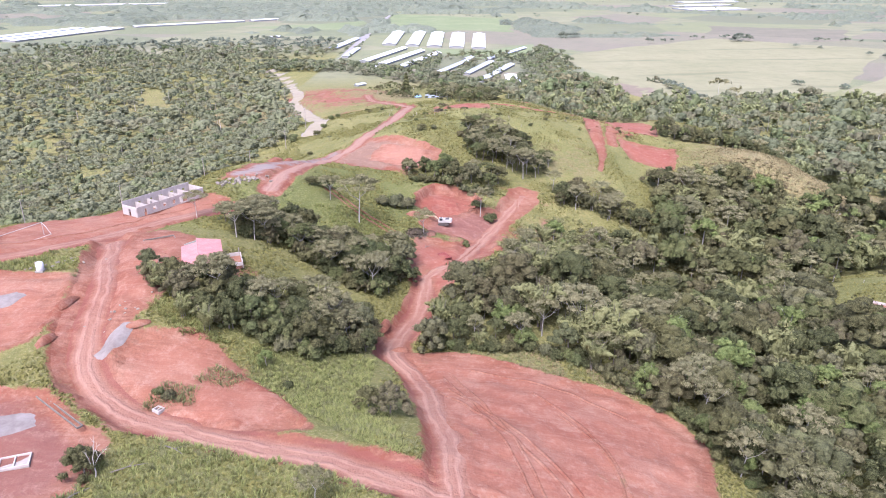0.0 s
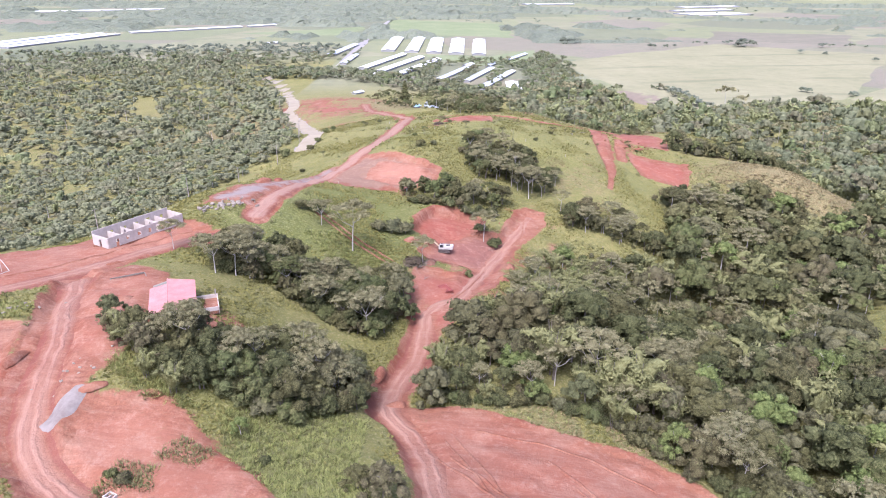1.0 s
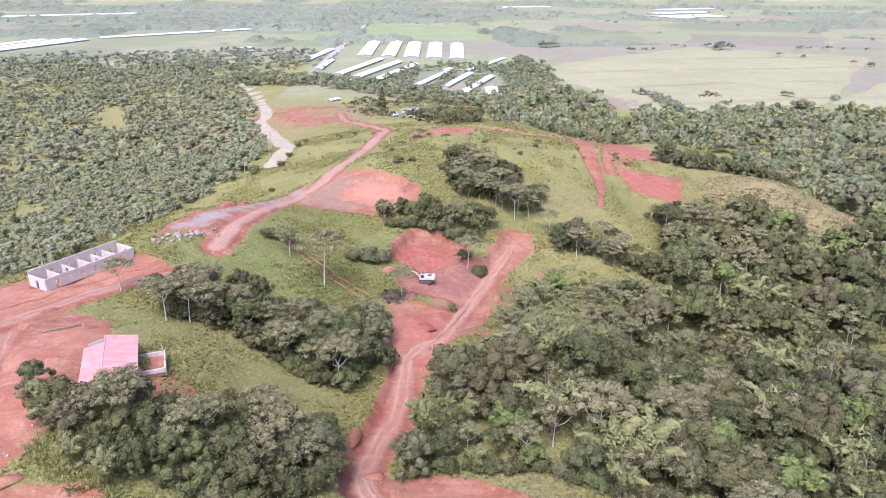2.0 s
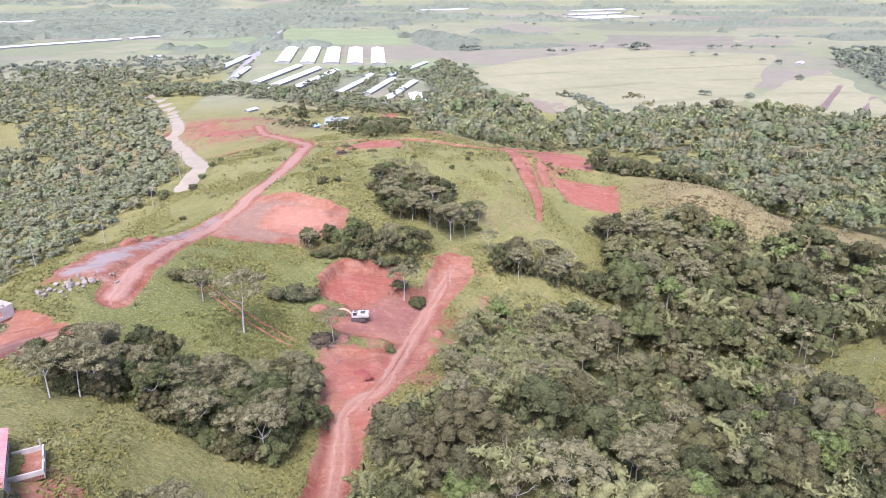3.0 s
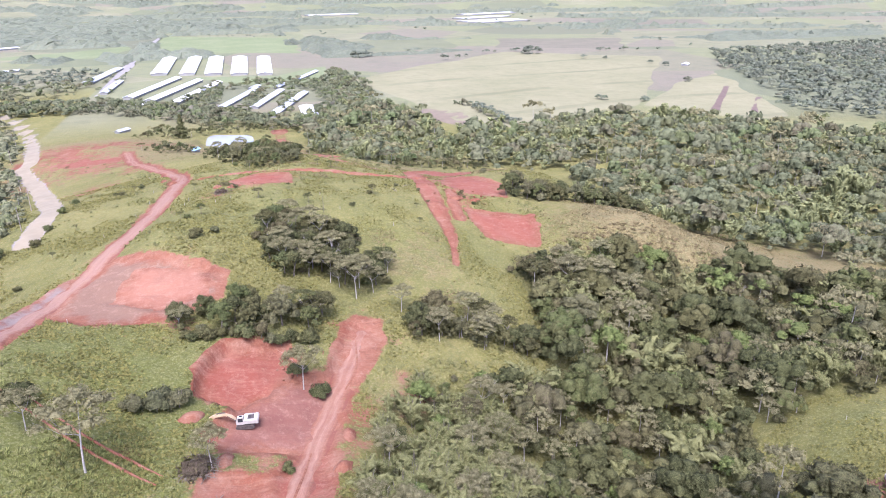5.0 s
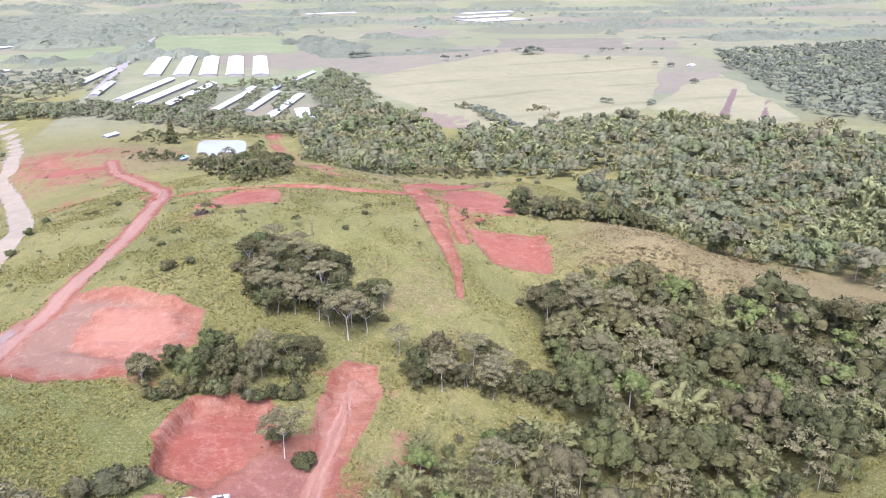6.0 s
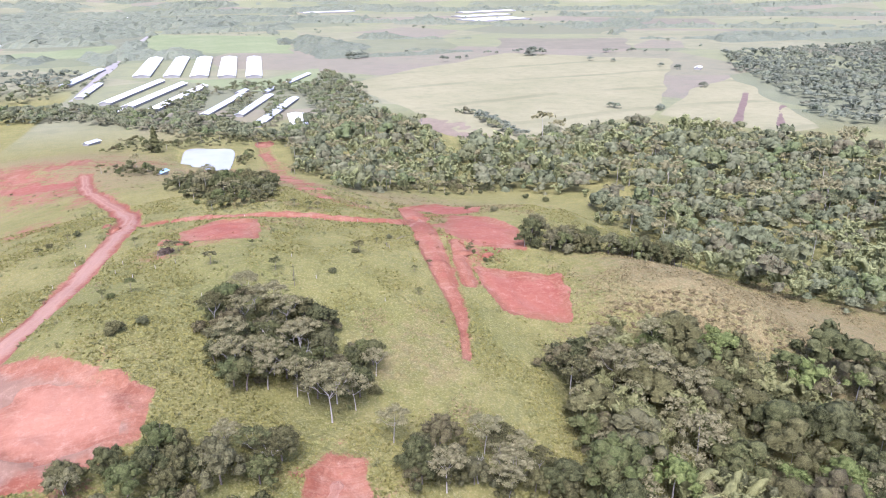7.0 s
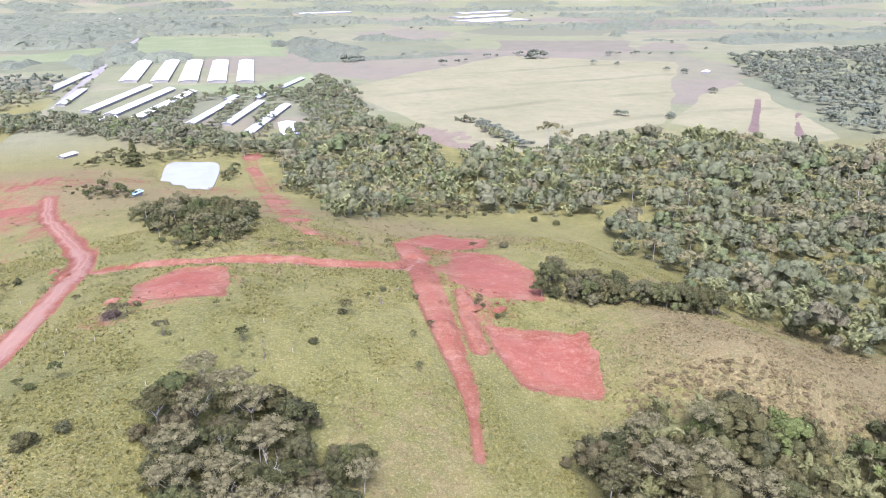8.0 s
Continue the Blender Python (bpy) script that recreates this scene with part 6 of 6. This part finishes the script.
# ---- wheel tracks and spoil heaps on the bare clay ----
def wheel_track(line, half, material):
    pts = smooth_line(line, 8)
    x, y = np.array([p[0] for p in pts]), np.array([p[1] for p in pts])
    dx, dy = np.gradient(x), np.gradient(y)
    n = np.hypot(dx, dy)
    ox, oy = -dy / n, dx / n
    half = half * (1 + 0.35 * bumps(x, y, 3.0, 71)) * np.sin(np.linspace(0.15, math.pi - 0.15, len(x))) ** 0.3
    rows = []
    for side, up in ((-1, -0.1), (-0.6, 0.3), (0, 0.26), (0.6, 0.3), (1, -0.1)):
        px, py = x + ox * half * side, y + oy * half * side
        rows.append(np.c_[px, py, dug(px, py) + up + 0.04])
    m = len(x)
    q = [(r * m + i, r * m + i + 1, (r + 1) * m + i + 1, (r + 1) * m + i) for r in range(4) for i in range(m - 1)]
    tagged(new("wheel_track", mesh_from("wheel_track", np.concatenate(rows), np.array(q), material, True)), "wheel track pressed into the red clay", "track", kind="structure")


for row, half, material in [
    ([(0, 126), (4, 116), (8, 104), (12, 90), (15, 72)], 0.3, TRACK_PALE), ([(2, 127), (6, 117), (10, 105), (14, 91), (17, 72)], 0.3, TRACK_PALE), ([(-1, 118), (6, 108), (13, 97), (20, 84), (26, 70)], 0.35, TRACK_DARK), ([(1, 119), (8, 109), (15, 98), (22, 85), (28, 70)], 0.35, TRACK_DARK),
    ([(18, 120), (25, 110), (29, 98), (30, 84)], 0.35, TRACK_DARK), ([(22, 112), (27, 103), (29, 92), (27, 80)], 0.4, TRACK_PALE), ([(6, 130), (16, 127), (27, 122), (36, 116)], 0.35, TRACK_DARK),
    ([(-120, 152), (-102, 158), (-90, 170), (-80, 186), (-66, 197)], 0.35, TRACK_DARK), ([(0, 184), (5, 192), (9, 202), (12, 212)], 0.35, TRACK_DARK), ([(22, 232), (26, 240), (28, 252)], 0.35, TRACK_DARK),
    ([(-42, 226), (-37, 221), (-29, 213.5), (-22, 208), (-15, 203)], 0.24, TRACK_DARK), ([(-40, 228), (-35, 222.5), (-27, 215), (-20, 209.5), (-14, 205)], 0.24, TRACK_DARK)]:
    wheel_track(row, half, material)


def spoil_heap(x, y, rx, ry, high, turn):
    """A low uneven heap of dug clay."""
    g = np.random.default_rng(int(abs(x) * 5 + y))
    c, s = math.cos(radians(turn)), math.sin(radians(turn))
    v, f, sides = [], [], 14
    for ring, (r, up) in enumerate(((1.0, -0.25), (0.78, 0.32), (0.5, 0.72), (0.22, 0.95))):
        for i in range(sides):
            a = 2 * math.pi * i / sides
            k = r * g.uniform(0.86, 1.14)
            px, py = rx * k * math.cos(a), ry * k * math.sin(a)
            v.append((px * c - py * s, px * s + py * c, high * up * g.uniform(0.85, 1.1)))
    for ring in range(3):
        for i in range(sides):
            j = (i + 1) % sides
            f.append((ring * sides + i, ring * sides + j, (ring + 1) * sides + j, (ring + 1) * sides + i))
    v.append((0, 0, high))
    top = 3 * sides
    f += [(top + i, top + i + 1, top + (i + 2) % sides, len(v) - 1) for i in range(0, sides - 1, 2)]
    ob = thing("spoil_heap", pose(x, y, ground_z(x, y)), "low heap of freshly dug red clay", "earth heap", "spoil heaps")
    part("mound", (np.array(v), np.array(f)), SOIL_RED, ob, "", True)


for row in [(-10, 222, 3.0, 1.8, 1.2, 20), (-4, 209, 2.5, 1.6, 0.9, 70), (17, 205, 2.8, 1.6, 1.2, 50), (20, 216, 2.4, 1.5, 1.0, 80), (84, 345, 3.5, 1.6, 0.9, 10), (92, 345, 3.0, 1.5, 0.8, 30), (3, 352, 3.0, 1.8, 1.0, 0), (-3, 356, 2.5, 1.5, 0.9, 40),
            (-22, 398, 3.0, 1.5, 1.0, 70), (-26, 404, 2.5, 1.4, 0.9, 60), (-72, 112, 3.0, 1.2, 0.9, 80), (-74, 124, 3.4, 1.2, 1.0, 75), (-57, 117, 2.5, 1.2, 0.7, 30), (-64, 146, 2.6, 1.6, 0.9, 10), (-78, 172, 3.0, 1.2, 0.8, 50), (-66, 200, 3.0, 1.4, 0.9, 30), (-10, 138, 2.6, 1.2, 0.9, 20), (-14, 150, 3.2, 1.3, 1.2, 80), (-61, 248, 4.5, 2.0, 1.3, 60), (-58, 256, 3.0, 1.6, 0.9, 70)]:
    spoil_heap(*row)


# ---- the pond ----
def pond():
    edge = smooth_line([(-18, 665), (-15, 710), (3, 707), (19, 695), (14, 634), (6, 620), (-8, 648), (-18, 665)], 5)[:-1]
    n = len(edge)
    v = [(x, y, POND_Z + 0.15) for x, y in edge] + [(0, 672, POND_Z + 0.15)] + [(x, y, POND_Z - 1) for x, y in edge]
    f = [((i + 1) % n, i, n) for i in range(n)] + [q for i in range(n) for q in ((i, (i + 1) % n, n + 1 + i), ((i + 1) % n, n + 1 + (i + 1) % n, n + 1 + i))]
    tagged(new("pond_water", mesh_from("pond_water", np.array(v), np.array(f), WATER)), "pale pond reflecting the bright overcast sky", "pond", kind="structure")


pond()


# ---- the farm on the plain ----
def shed(x0, y0, x1, y1, width, material, label, high=3.0, rise=1.6, group="farm sheds"):
    """A long gabled shed from one end to the other."""
    length = math.hypot(x1 - x0, y1 - y0)
    cx, cy = (x0 + x1) / 2, (y0 + y1) / 2
    turn = math.degrees(math.atan2(y1 - y0, x1 - x0)) - 90
    ob = thing("farm_shed", pose(cx, cy, ground_z(cx, cy), 0, 0, turn), label, "shed", group)
    w = width / 2
    part("body", prism([(-w + 0.4, -1), (w - 0.4, -1), (w - 0.4, high), (0, high + rise - 0.25), (-w + 0.4, high)], length - 1.0), PALE_WALL, ob)
    for s in (-1, 1):
        part("roof", prism([(0, high + rise), (s * (w + 0.3), high - 0.15), (s * (w + 0.3), high - 0.3), (0, high + rise - 0.15)], length + 0.6), material, ob)
    part("ridge_vent", box(0, 0, high + rise + 0.15, 1.2, length * 0.96, 0.5, 0.1), material, ob)


for row in [(-87, 1176, -84, 1416, 22), (-49, 1162, -43, 1401, 21), (-14, 1149, -9, 1387, 23), (21, 1136, 29, 1373, 23), (55, 1124, 67, 1359, 21), (-105, 960, -60, 1124, 12), (-80, 931, -32, 1088, 12), (-55, 903, -7, 1059, 11)]:
    shed(*row, ROOF_WHITE, "long white-roofed poultry shed on the plain")
for row in [(-5, 860, 37, 987, 9), (27, 848, 64, 963, 9), (40, 792, 88, 933, 10), (90, 1048, 126, 1128, 8), (-137, 1012, -131, 1123, 9), (-170, 1120, -150, 1280, 14), (60, 985, 72, 1015, 8), (30, 985, 40, 1010, 8)]:
    shed(*row, ROOF_GREY, "long grey-roofed farm shed among trees", 2.6, 1.2)
shed(77, 778, 79, 834, 15, ROOF_WHITE, "short white-roofed farm building", 3.0, 1.0)
shed(640, 998, 652, 1010, 9, ROOF_WHITE, "small white-roofed farmhouse on the plain", 2.6, 1.2, "farmhouses")
shed(-92, 752, -84, 764, 6, ROOF_GREY, "small open grey-roofed shelter on the hillside", 2.2, 0.8, "farmhouses")
shed(-90, 905, -72, 915, 8, ROOF_WHITE, "small white-roofed farmhouse by the road", 2.6, 1.2, "farmhouses")
shed(-310, 1290, -290, 1310, 10, ROOF_GREY, "grey-roofed farmhouse among the fields", 2.6, 1.2, "farmhouses")
shed(-22, 556, -18, 562, 3, PLASTIC_BLUE, "small shelter with a light blue sheet roof", 1.8, 0.5, "farmhouses")
for row in [(-765, 1240, -690, 1500, 28), (-730, 1228, -655, 1488, 28), (-800, 1255, -735, 1490, 24), (-640, 1525, -455, 1680, 22), (-440, 1690, -390, 1740, 18)]:
    shed(*row, ROOF_WHITE, "long white greenhouse far on the plain", 3.0, 1.0, "far greenhouses")
for row in [(690, 2120, 860, 2180, 120), (720, 2300, 900, 2380, 70), (800, 2520, 1010, 2600, 60), (-1250, 2300, -900, 2450, 60), (300, 2750, 480, 2800, 60), (1500, 2700, 1700, 2760, 50), (60, 2900, 180, 2940, 40), (-300, 2650, -180, 2690, 40)]:
    shed(*row, ROOF_WHITE, "distant white greenhouse block", 3.0, 0.8, "far greenhouses")


# ---- fields, lanes and woods of the plain ----
def field(name, poly, material, label, step=9.0, lift=0.5):
    xs, ys = [p[0] for p in poly], [p[1] for p in poly]
    x, y = np.meshgrid(np.arange(min(xs) - step, max(xs) + 2 * step, step), np.arange(min(ys) - step, max(ys) + 2 * step, step))
    d, _, _, _ = line_distance(x, y, poly + poly[:1])
    s = np.where(inside(x, y, poly), d, -d) + 9.0 * bumps(x, y, 60, 51) * min(1.0, 0.15 * step)
    z = dug(x, y) + np.clip(s * 0.1, -1.5, lift)
    cell = np.maximum.reduce([s[:-1, :-1], s[1:, :-1], s[:-1, 1:], s[1:, 1:]]) > -1
    i = np.arange(x.size).reshape(x.shape)
    q = np.stack([i[:-1, :-1], i[:-1, 1:], i[1:, 1:], i[1:, :-1]], -1)[cell]
    used, q = np.unique(q, return_inverse=True)
    tagged(new(name, mesh_from(name, np.c_[x.ravel(), y.ravel(), z.ravel()][used], q.reshape(-1, 4), material, True)), label, "field", kind="structure")


def make_field(name, a, b, line, turn, period, scale=0.02, amount=0.5):
    """Farmland: mottled colour with faint wandering contour lines."""
    k = Mat(name)
    c = k.mix(k.noise(scale, 6, 0.65), a, b)
    c = k.mix(k.math("MULTIPLY", k.noise(scale * 7, 6, 0.7, lo=0.45, hi=0.65), 0.35), c, line)
    way = k.n("ShaderNodeMapping")
    way.inputs["Rotation"].default_value = (0, 0, radians(turn))
    k.l(k.pos, way.inputs["Vector"])
    q = k.n("ShaderNodeTexWave")
    q.inputs["Scale"].default_value = 0.314 / period
    q.inputs["Distortion"].default_value = 5.0
    q.inputs["Detail"].default_value = 3.0
    q.inputs["Detail Scale"].default_value = 0.6
    k.l(way.outputs[0], q.inputs["Vector"])
    band = k.math("MULTIPLY", k.ramp(q.outputs["Fac"], 0.93, 1.0), k.noise(0.008, 4, lo=0.4, hi=0.6))
    c = k.mix(k.math("MULTIPLY", band, amount), c, line)
    return k.done(c, 0.95, k.noise(0.3, 6), 0.4, 0.4, spec=0.1)


LAWN = make_field("mown_light_green_pasture", (0.128, 0.149, 0.072), (0.157, 0.174, 0.091), (0.114, 0.134, 0.067), 0, 18, 0.02, 0.4)
# Pasture and fallow tones are paled and greyed: distance haze in the colour.
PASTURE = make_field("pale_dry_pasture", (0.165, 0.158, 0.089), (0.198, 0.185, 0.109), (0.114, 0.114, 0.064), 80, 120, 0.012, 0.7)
PASTURE_TAN = make_field("tan_ploughed_ground", (0.142, 0.114, 0.082), (0.173, 0.140, 0.102), (0.107, 0.085, 0.061), 40, 8, 0.03, 0.4)
PLOUGH = make_plain("ploughed_brown_strip", (0.090, 0.060, 0.043), (0.123, 0.086, 0.065), 0.15)
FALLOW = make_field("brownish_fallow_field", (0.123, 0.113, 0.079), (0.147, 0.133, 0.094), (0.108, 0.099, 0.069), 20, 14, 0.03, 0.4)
CROP = make_field("fresh_green_crop", (0.124, 0.126, 0.055), (0.157, 0.153, 0.073), (0.108, 0.114, 0.050), 60, 6, 0.05, 0.4)
LANE = make_plain("pale_farm_lane", (0.180, 0.166, 0.150), (0.222, 0.204, 0.189), 0.1)
field("pasture_north", [(-135, 1951), (149, 1789), (137, 1418), (-117, 1516)], LAWN, "light green mown pasture behind the sheds")
field("pasture_west", [(-420, 1520), (-184, 1697), (-167, 1634), (-198, 1476), (-309, 1480)], LAWN, "light green pasture beside the farm lane")
field("pasture_sheds", [(-56, 1149), (70, 1108), (150, 1200), (111, 1019), (60, 1000)], LAWN, "light green grass between the sheds")
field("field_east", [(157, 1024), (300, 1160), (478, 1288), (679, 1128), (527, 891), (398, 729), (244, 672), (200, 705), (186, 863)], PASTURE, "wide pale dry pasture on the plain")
field("field_tan", [(188, 800), (230, 760), (225, 676), (200, 690), (176, 760)], PASTURE_TAN, "tan ploughed ground at the pasture's edge")
field("field_strips", [(410, 728), (569, 885), (640, 925), (500, 630), (460, 622)], PASTURE, "pale green field with ploughed strips")
field("plough_strip_1", [(440, 672), (565, 815), (578, 808), (452, 664)], PLOUGH, "narrow brown ploughed strip", 4.0, 0.8)
field("plough_strip_2", [(466, 645), (545, 735), (552, 731), (476, 640)], PLOUGH, "narrow brown ploughed strip", 4.0, 0.8)
field("field_crop", [(440, 606), (520, 605), (640, 520), (620, 450), (480, 535)], CROP, "fresh green crop field beside the woods")
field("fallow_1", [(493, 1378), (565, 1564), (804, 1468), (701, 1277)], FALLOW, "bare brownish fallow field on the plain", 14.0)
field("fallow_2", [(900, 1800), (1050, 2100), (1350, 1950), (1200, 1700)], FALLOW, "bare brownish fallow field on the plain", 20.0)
field("farm_lane", [(-149, 1000), (-144, 1500), (-140, 1960), (-131, 1960), (-136, 1500), (-139, 1000)], LANE, "straight pale farm lane with hedges", 4.0, 0.9)


def plain_woods():
    g = np.random.default_rng(61)
    out = []

    def add(poly, gap, sc, keep=1.0, bamboo=0.6):
        x, y = scatter(g, poly, gap, (), keep)
        for a, b in zip(x, y):
            out.append((kind_mix(g, [("broadleaf_tree", 5), ("bush", 1.0), ("bamboo_clump", bamboo)]), a, b, sc * g.uniform(0.9, 1.4), 4 if b > 1200 else 3))

    add([(-260, 960), (-112, 945), (-60, 885), (-8, 850), (39, 785), (70, 760), (56, 715), (-19, 770), (-120, 870), (-220, 880)], 9, 1.0)
    add([(-56, 900), (-10, 1060), (0, 1050), (-6, 880)], 9, 0.8)
    add([(0, 1000), (40, 1000), (100, 960), (130, 1020), (100, 1050), (20, 1070)], 10, 0.9, 0.75)
    add([(8, 850), (40, 985), (52, 975), (28, 845)], 8, 0.7, 0.8)
    add([(48, 840), (72, 960), (84, 940), (60, 800)], 8, 0.7, 0.8)
    add([(95, 800), (100, 950), (150, 1150), (175, 1050), (160, 850), (120, 790)], 10, 1.0, 0.8, 2.0)
    add([(540, 640), (536, 667), (618, 816), (688, 988), (806, 1162), (1200, 1180), (1250, 850), (800, 560), (620, 470)], 14, 1.25, 0.75, 2.5)
    add([(225, 801), (236, 770), (232, 680), (246, 668), (250, 770), (238, 806)], 8, 0.9)
    add([(-420, 1080), (-260, 980), (-160, 1000), (-165, 1250), (-330, 1280), (-480, 1200)], 13, 1.1, 0.6)
    add([(-700, 1010), (-420, 1060), (-480, 1220), (-620, 1230)], 14, 1.1, 0.5)
    for x0, y0, x1, y1, wide, gap, sc in [(-148, 1010, -146, 1900, 4, 9, 0.5), (-132, 1010, -128, 1900, 4, 9, 0.5), (-124, 1960, 150, 1800, 6, 11, 0.7), (480, 1290, 800, 1180, 8, 15, 0.9), (300, 1180, 470, 1300, 10, 18, 0.9)]:
        n = max(int(math.hypot(x1 - x0, y1 - y0) * max(wide, gap) / gap / gap * 0.6), 4)
        t = g.uniform(0, 1, n)
        for a, b in zip(x0 + (x1 - x0) * t + g.uniform(-wide, wide, n) / 2, y0 + (y1 - y0) * t + g.uniform(-wide, wide, n) / 2):
            out.append(("broadleaf_tree" if g.uniform() < 0.8 else "bush", a, b, sc * g.uniform(1.0, 1.7), 4 if b > 1150 else 3))
    for a, b, sc in [(383, 777, 1.1), (386, 770, 0.9), (420, 749, 1.0), (426, 755, 0.9), (550, 861, 1.2), (496, 1238, 2.0), (505, 1250, 2.2), (515, 1236, 1.9), (212, 1305, 1.8), (225, 1300, 1.8), (238, 1310, 1.7), (552, 1139, 1.2), (580, 1120, 1.0), (619, 1014, 1.2), (610, 1040, 1.1)]:
        out.append(("broadleaf_tree", a, b, sc, 1))
    for _ in range(160):
        a, b = g.uniform(-1600, 2200), g.uniform(1250, 3200)
        if not (-130 < a < 160 and 1100 < b < 1980) and not (440 < a < 820 and 1260 < b < 1580):
            out.append(("broadleaf_tree", a, b, g.uniform(0.8, 1.6), 4))
    return out


def far_canopy():
    """Woods, belts and hedges of the far plain: one uneven leafy roof that falls to the ground along its edges."""
    g = np.random.default_rng(62)
    step = 13.0
    x, y = np.meshgrid(np.arange(-2700, 3000, step), np.arange(1290, 4700, step))
    x, y = x + g.uniform(-0.35, 0.35, x.shape) * step, y + g.uniform(-0.35, 0.35, y.shape) * step
    west = sstep(500, -500, x - 0.10 * (y - 1300))
    d = 55 * (bumps(x, y * 1.6, 300, 81) + 0.7 * bumps(x, y * 1.3, 110, 82) + 0.4 * bumps(x, y, 45, 83) - 0.85 + 0.95 * west)
    for poly in ([(-460, 1830), (-246, 1760), (-159, 2050), (-300, 2200), (-600, 2150)], [(-100, 1440), (-26, 1440), (-30, 1500), (-90, 1500)], [(140, 1300), (230, 1260), (269, 1500), (180, 1747), (150, 1500)], [(480, 1225), (530, 1225), (530, 1290), (480, 1290)],
                 [(-900, 1560), (-640, 1560), (-450, 1740), (-380, 1800), (-600, 1900), (-900, 1800)], [(900, 1290), (1300, 1180), (1400, 1400), (1000, 1450)]):
        e, _, _, _ = line_distance(x, y, poly + poly[:1])
        d = np.maximum(d, np.where(inside(x, y, poly), e, -e) + 18 * bumps(x, y, 40, 84))
    for x0, y0, x1, y1, half in [(320, 1662, 1259, 1285, 10), (-336, 2119, 179, 1998, 14), (480, 2082, 1445, 1562, 14), (-1300, 1900, -500, 2350, 20), (-700, 2500, 400, 2350, 40), (200, 2250, 700, 2080, 22), (-1500, 2700, 600, 2950, 70), (1000, 2300, 2000, 1800, 30), (600, 2750, 2300, 2300, 40),
                                 (-2000, 2200, -1100, 1600, 40), (1300, 1200, 2000, 1500, 40), (820, 1560, 1500, 2400, 10), (100, 1990, 330, 2500, 12), (500, 2080, 900, 2900, 12), (700, 1900, 1500, 1480, 9), (300, 3300, 2600, 2900, 50), (-600, 3500, 900, 3500, 70), (330, 1420, 480, 1330, 8)]:
        e, _, _, _ = line_distance(x, y, [(x0, y0), ((x0 + x1) / 2 + 0.02 * (y1 - y0), (y0 + y1) / 2), (x1, y1)])
        d = np.maximum(d, half - e + 12 * bumps(x, y, 60, 85))
    for x0, x1, y0, y1 in ((-150, 170, 1290, 1400), (-125, 130, 1505, 1960), (-440, -160, 1460, 1700), (440, 830, 1300, 1580), (-830, -370, 1200, 1560), (-660, -380, 1500, 1760), (640, 1050, 2040, 2640), (-1300, -860, 2250, 2500), (270, 520, 2650, 2850)):
        d = np.where((x > x0) & (x < x1) & (y > y0) & (y < y1), -9.0, d)
    d = np.minimum(d, (y - 1312) * 0.4)
    tall = 9.5 * (1 + np.clip(y - 1500, 0, None) / 4500)
    high = np.clip(d * 0.8, -2, tall) * np.where(d > 0, g.uniform(0.35, 1.25, d.shape), 1.0)
    z = dug(x, y) + np.clip(np.hypot(x, y) - 3000, 0, None) * 0.085 + high
    cell = np.maximum.reduce([d[:-1, :-1], d[1:, :-1], d[:-1, 1:], d[1:, 1:]]) > 0
    i = np.arange(x.size).reshape(x.shape)
    q = np.stack([i[:-1, :-1], i[:-1, 1:], i[1:, 1:], i[1:, :-1]], -1)[cell]
    used, q = np.unique(q, return_inverse=True)
    tone = np.clip(0.5 + 0.35 * bumps(x, y, 90, 86) + g.uniform(-0.15, 0.15, x.shape), 0, 0.99).ravel()[used]
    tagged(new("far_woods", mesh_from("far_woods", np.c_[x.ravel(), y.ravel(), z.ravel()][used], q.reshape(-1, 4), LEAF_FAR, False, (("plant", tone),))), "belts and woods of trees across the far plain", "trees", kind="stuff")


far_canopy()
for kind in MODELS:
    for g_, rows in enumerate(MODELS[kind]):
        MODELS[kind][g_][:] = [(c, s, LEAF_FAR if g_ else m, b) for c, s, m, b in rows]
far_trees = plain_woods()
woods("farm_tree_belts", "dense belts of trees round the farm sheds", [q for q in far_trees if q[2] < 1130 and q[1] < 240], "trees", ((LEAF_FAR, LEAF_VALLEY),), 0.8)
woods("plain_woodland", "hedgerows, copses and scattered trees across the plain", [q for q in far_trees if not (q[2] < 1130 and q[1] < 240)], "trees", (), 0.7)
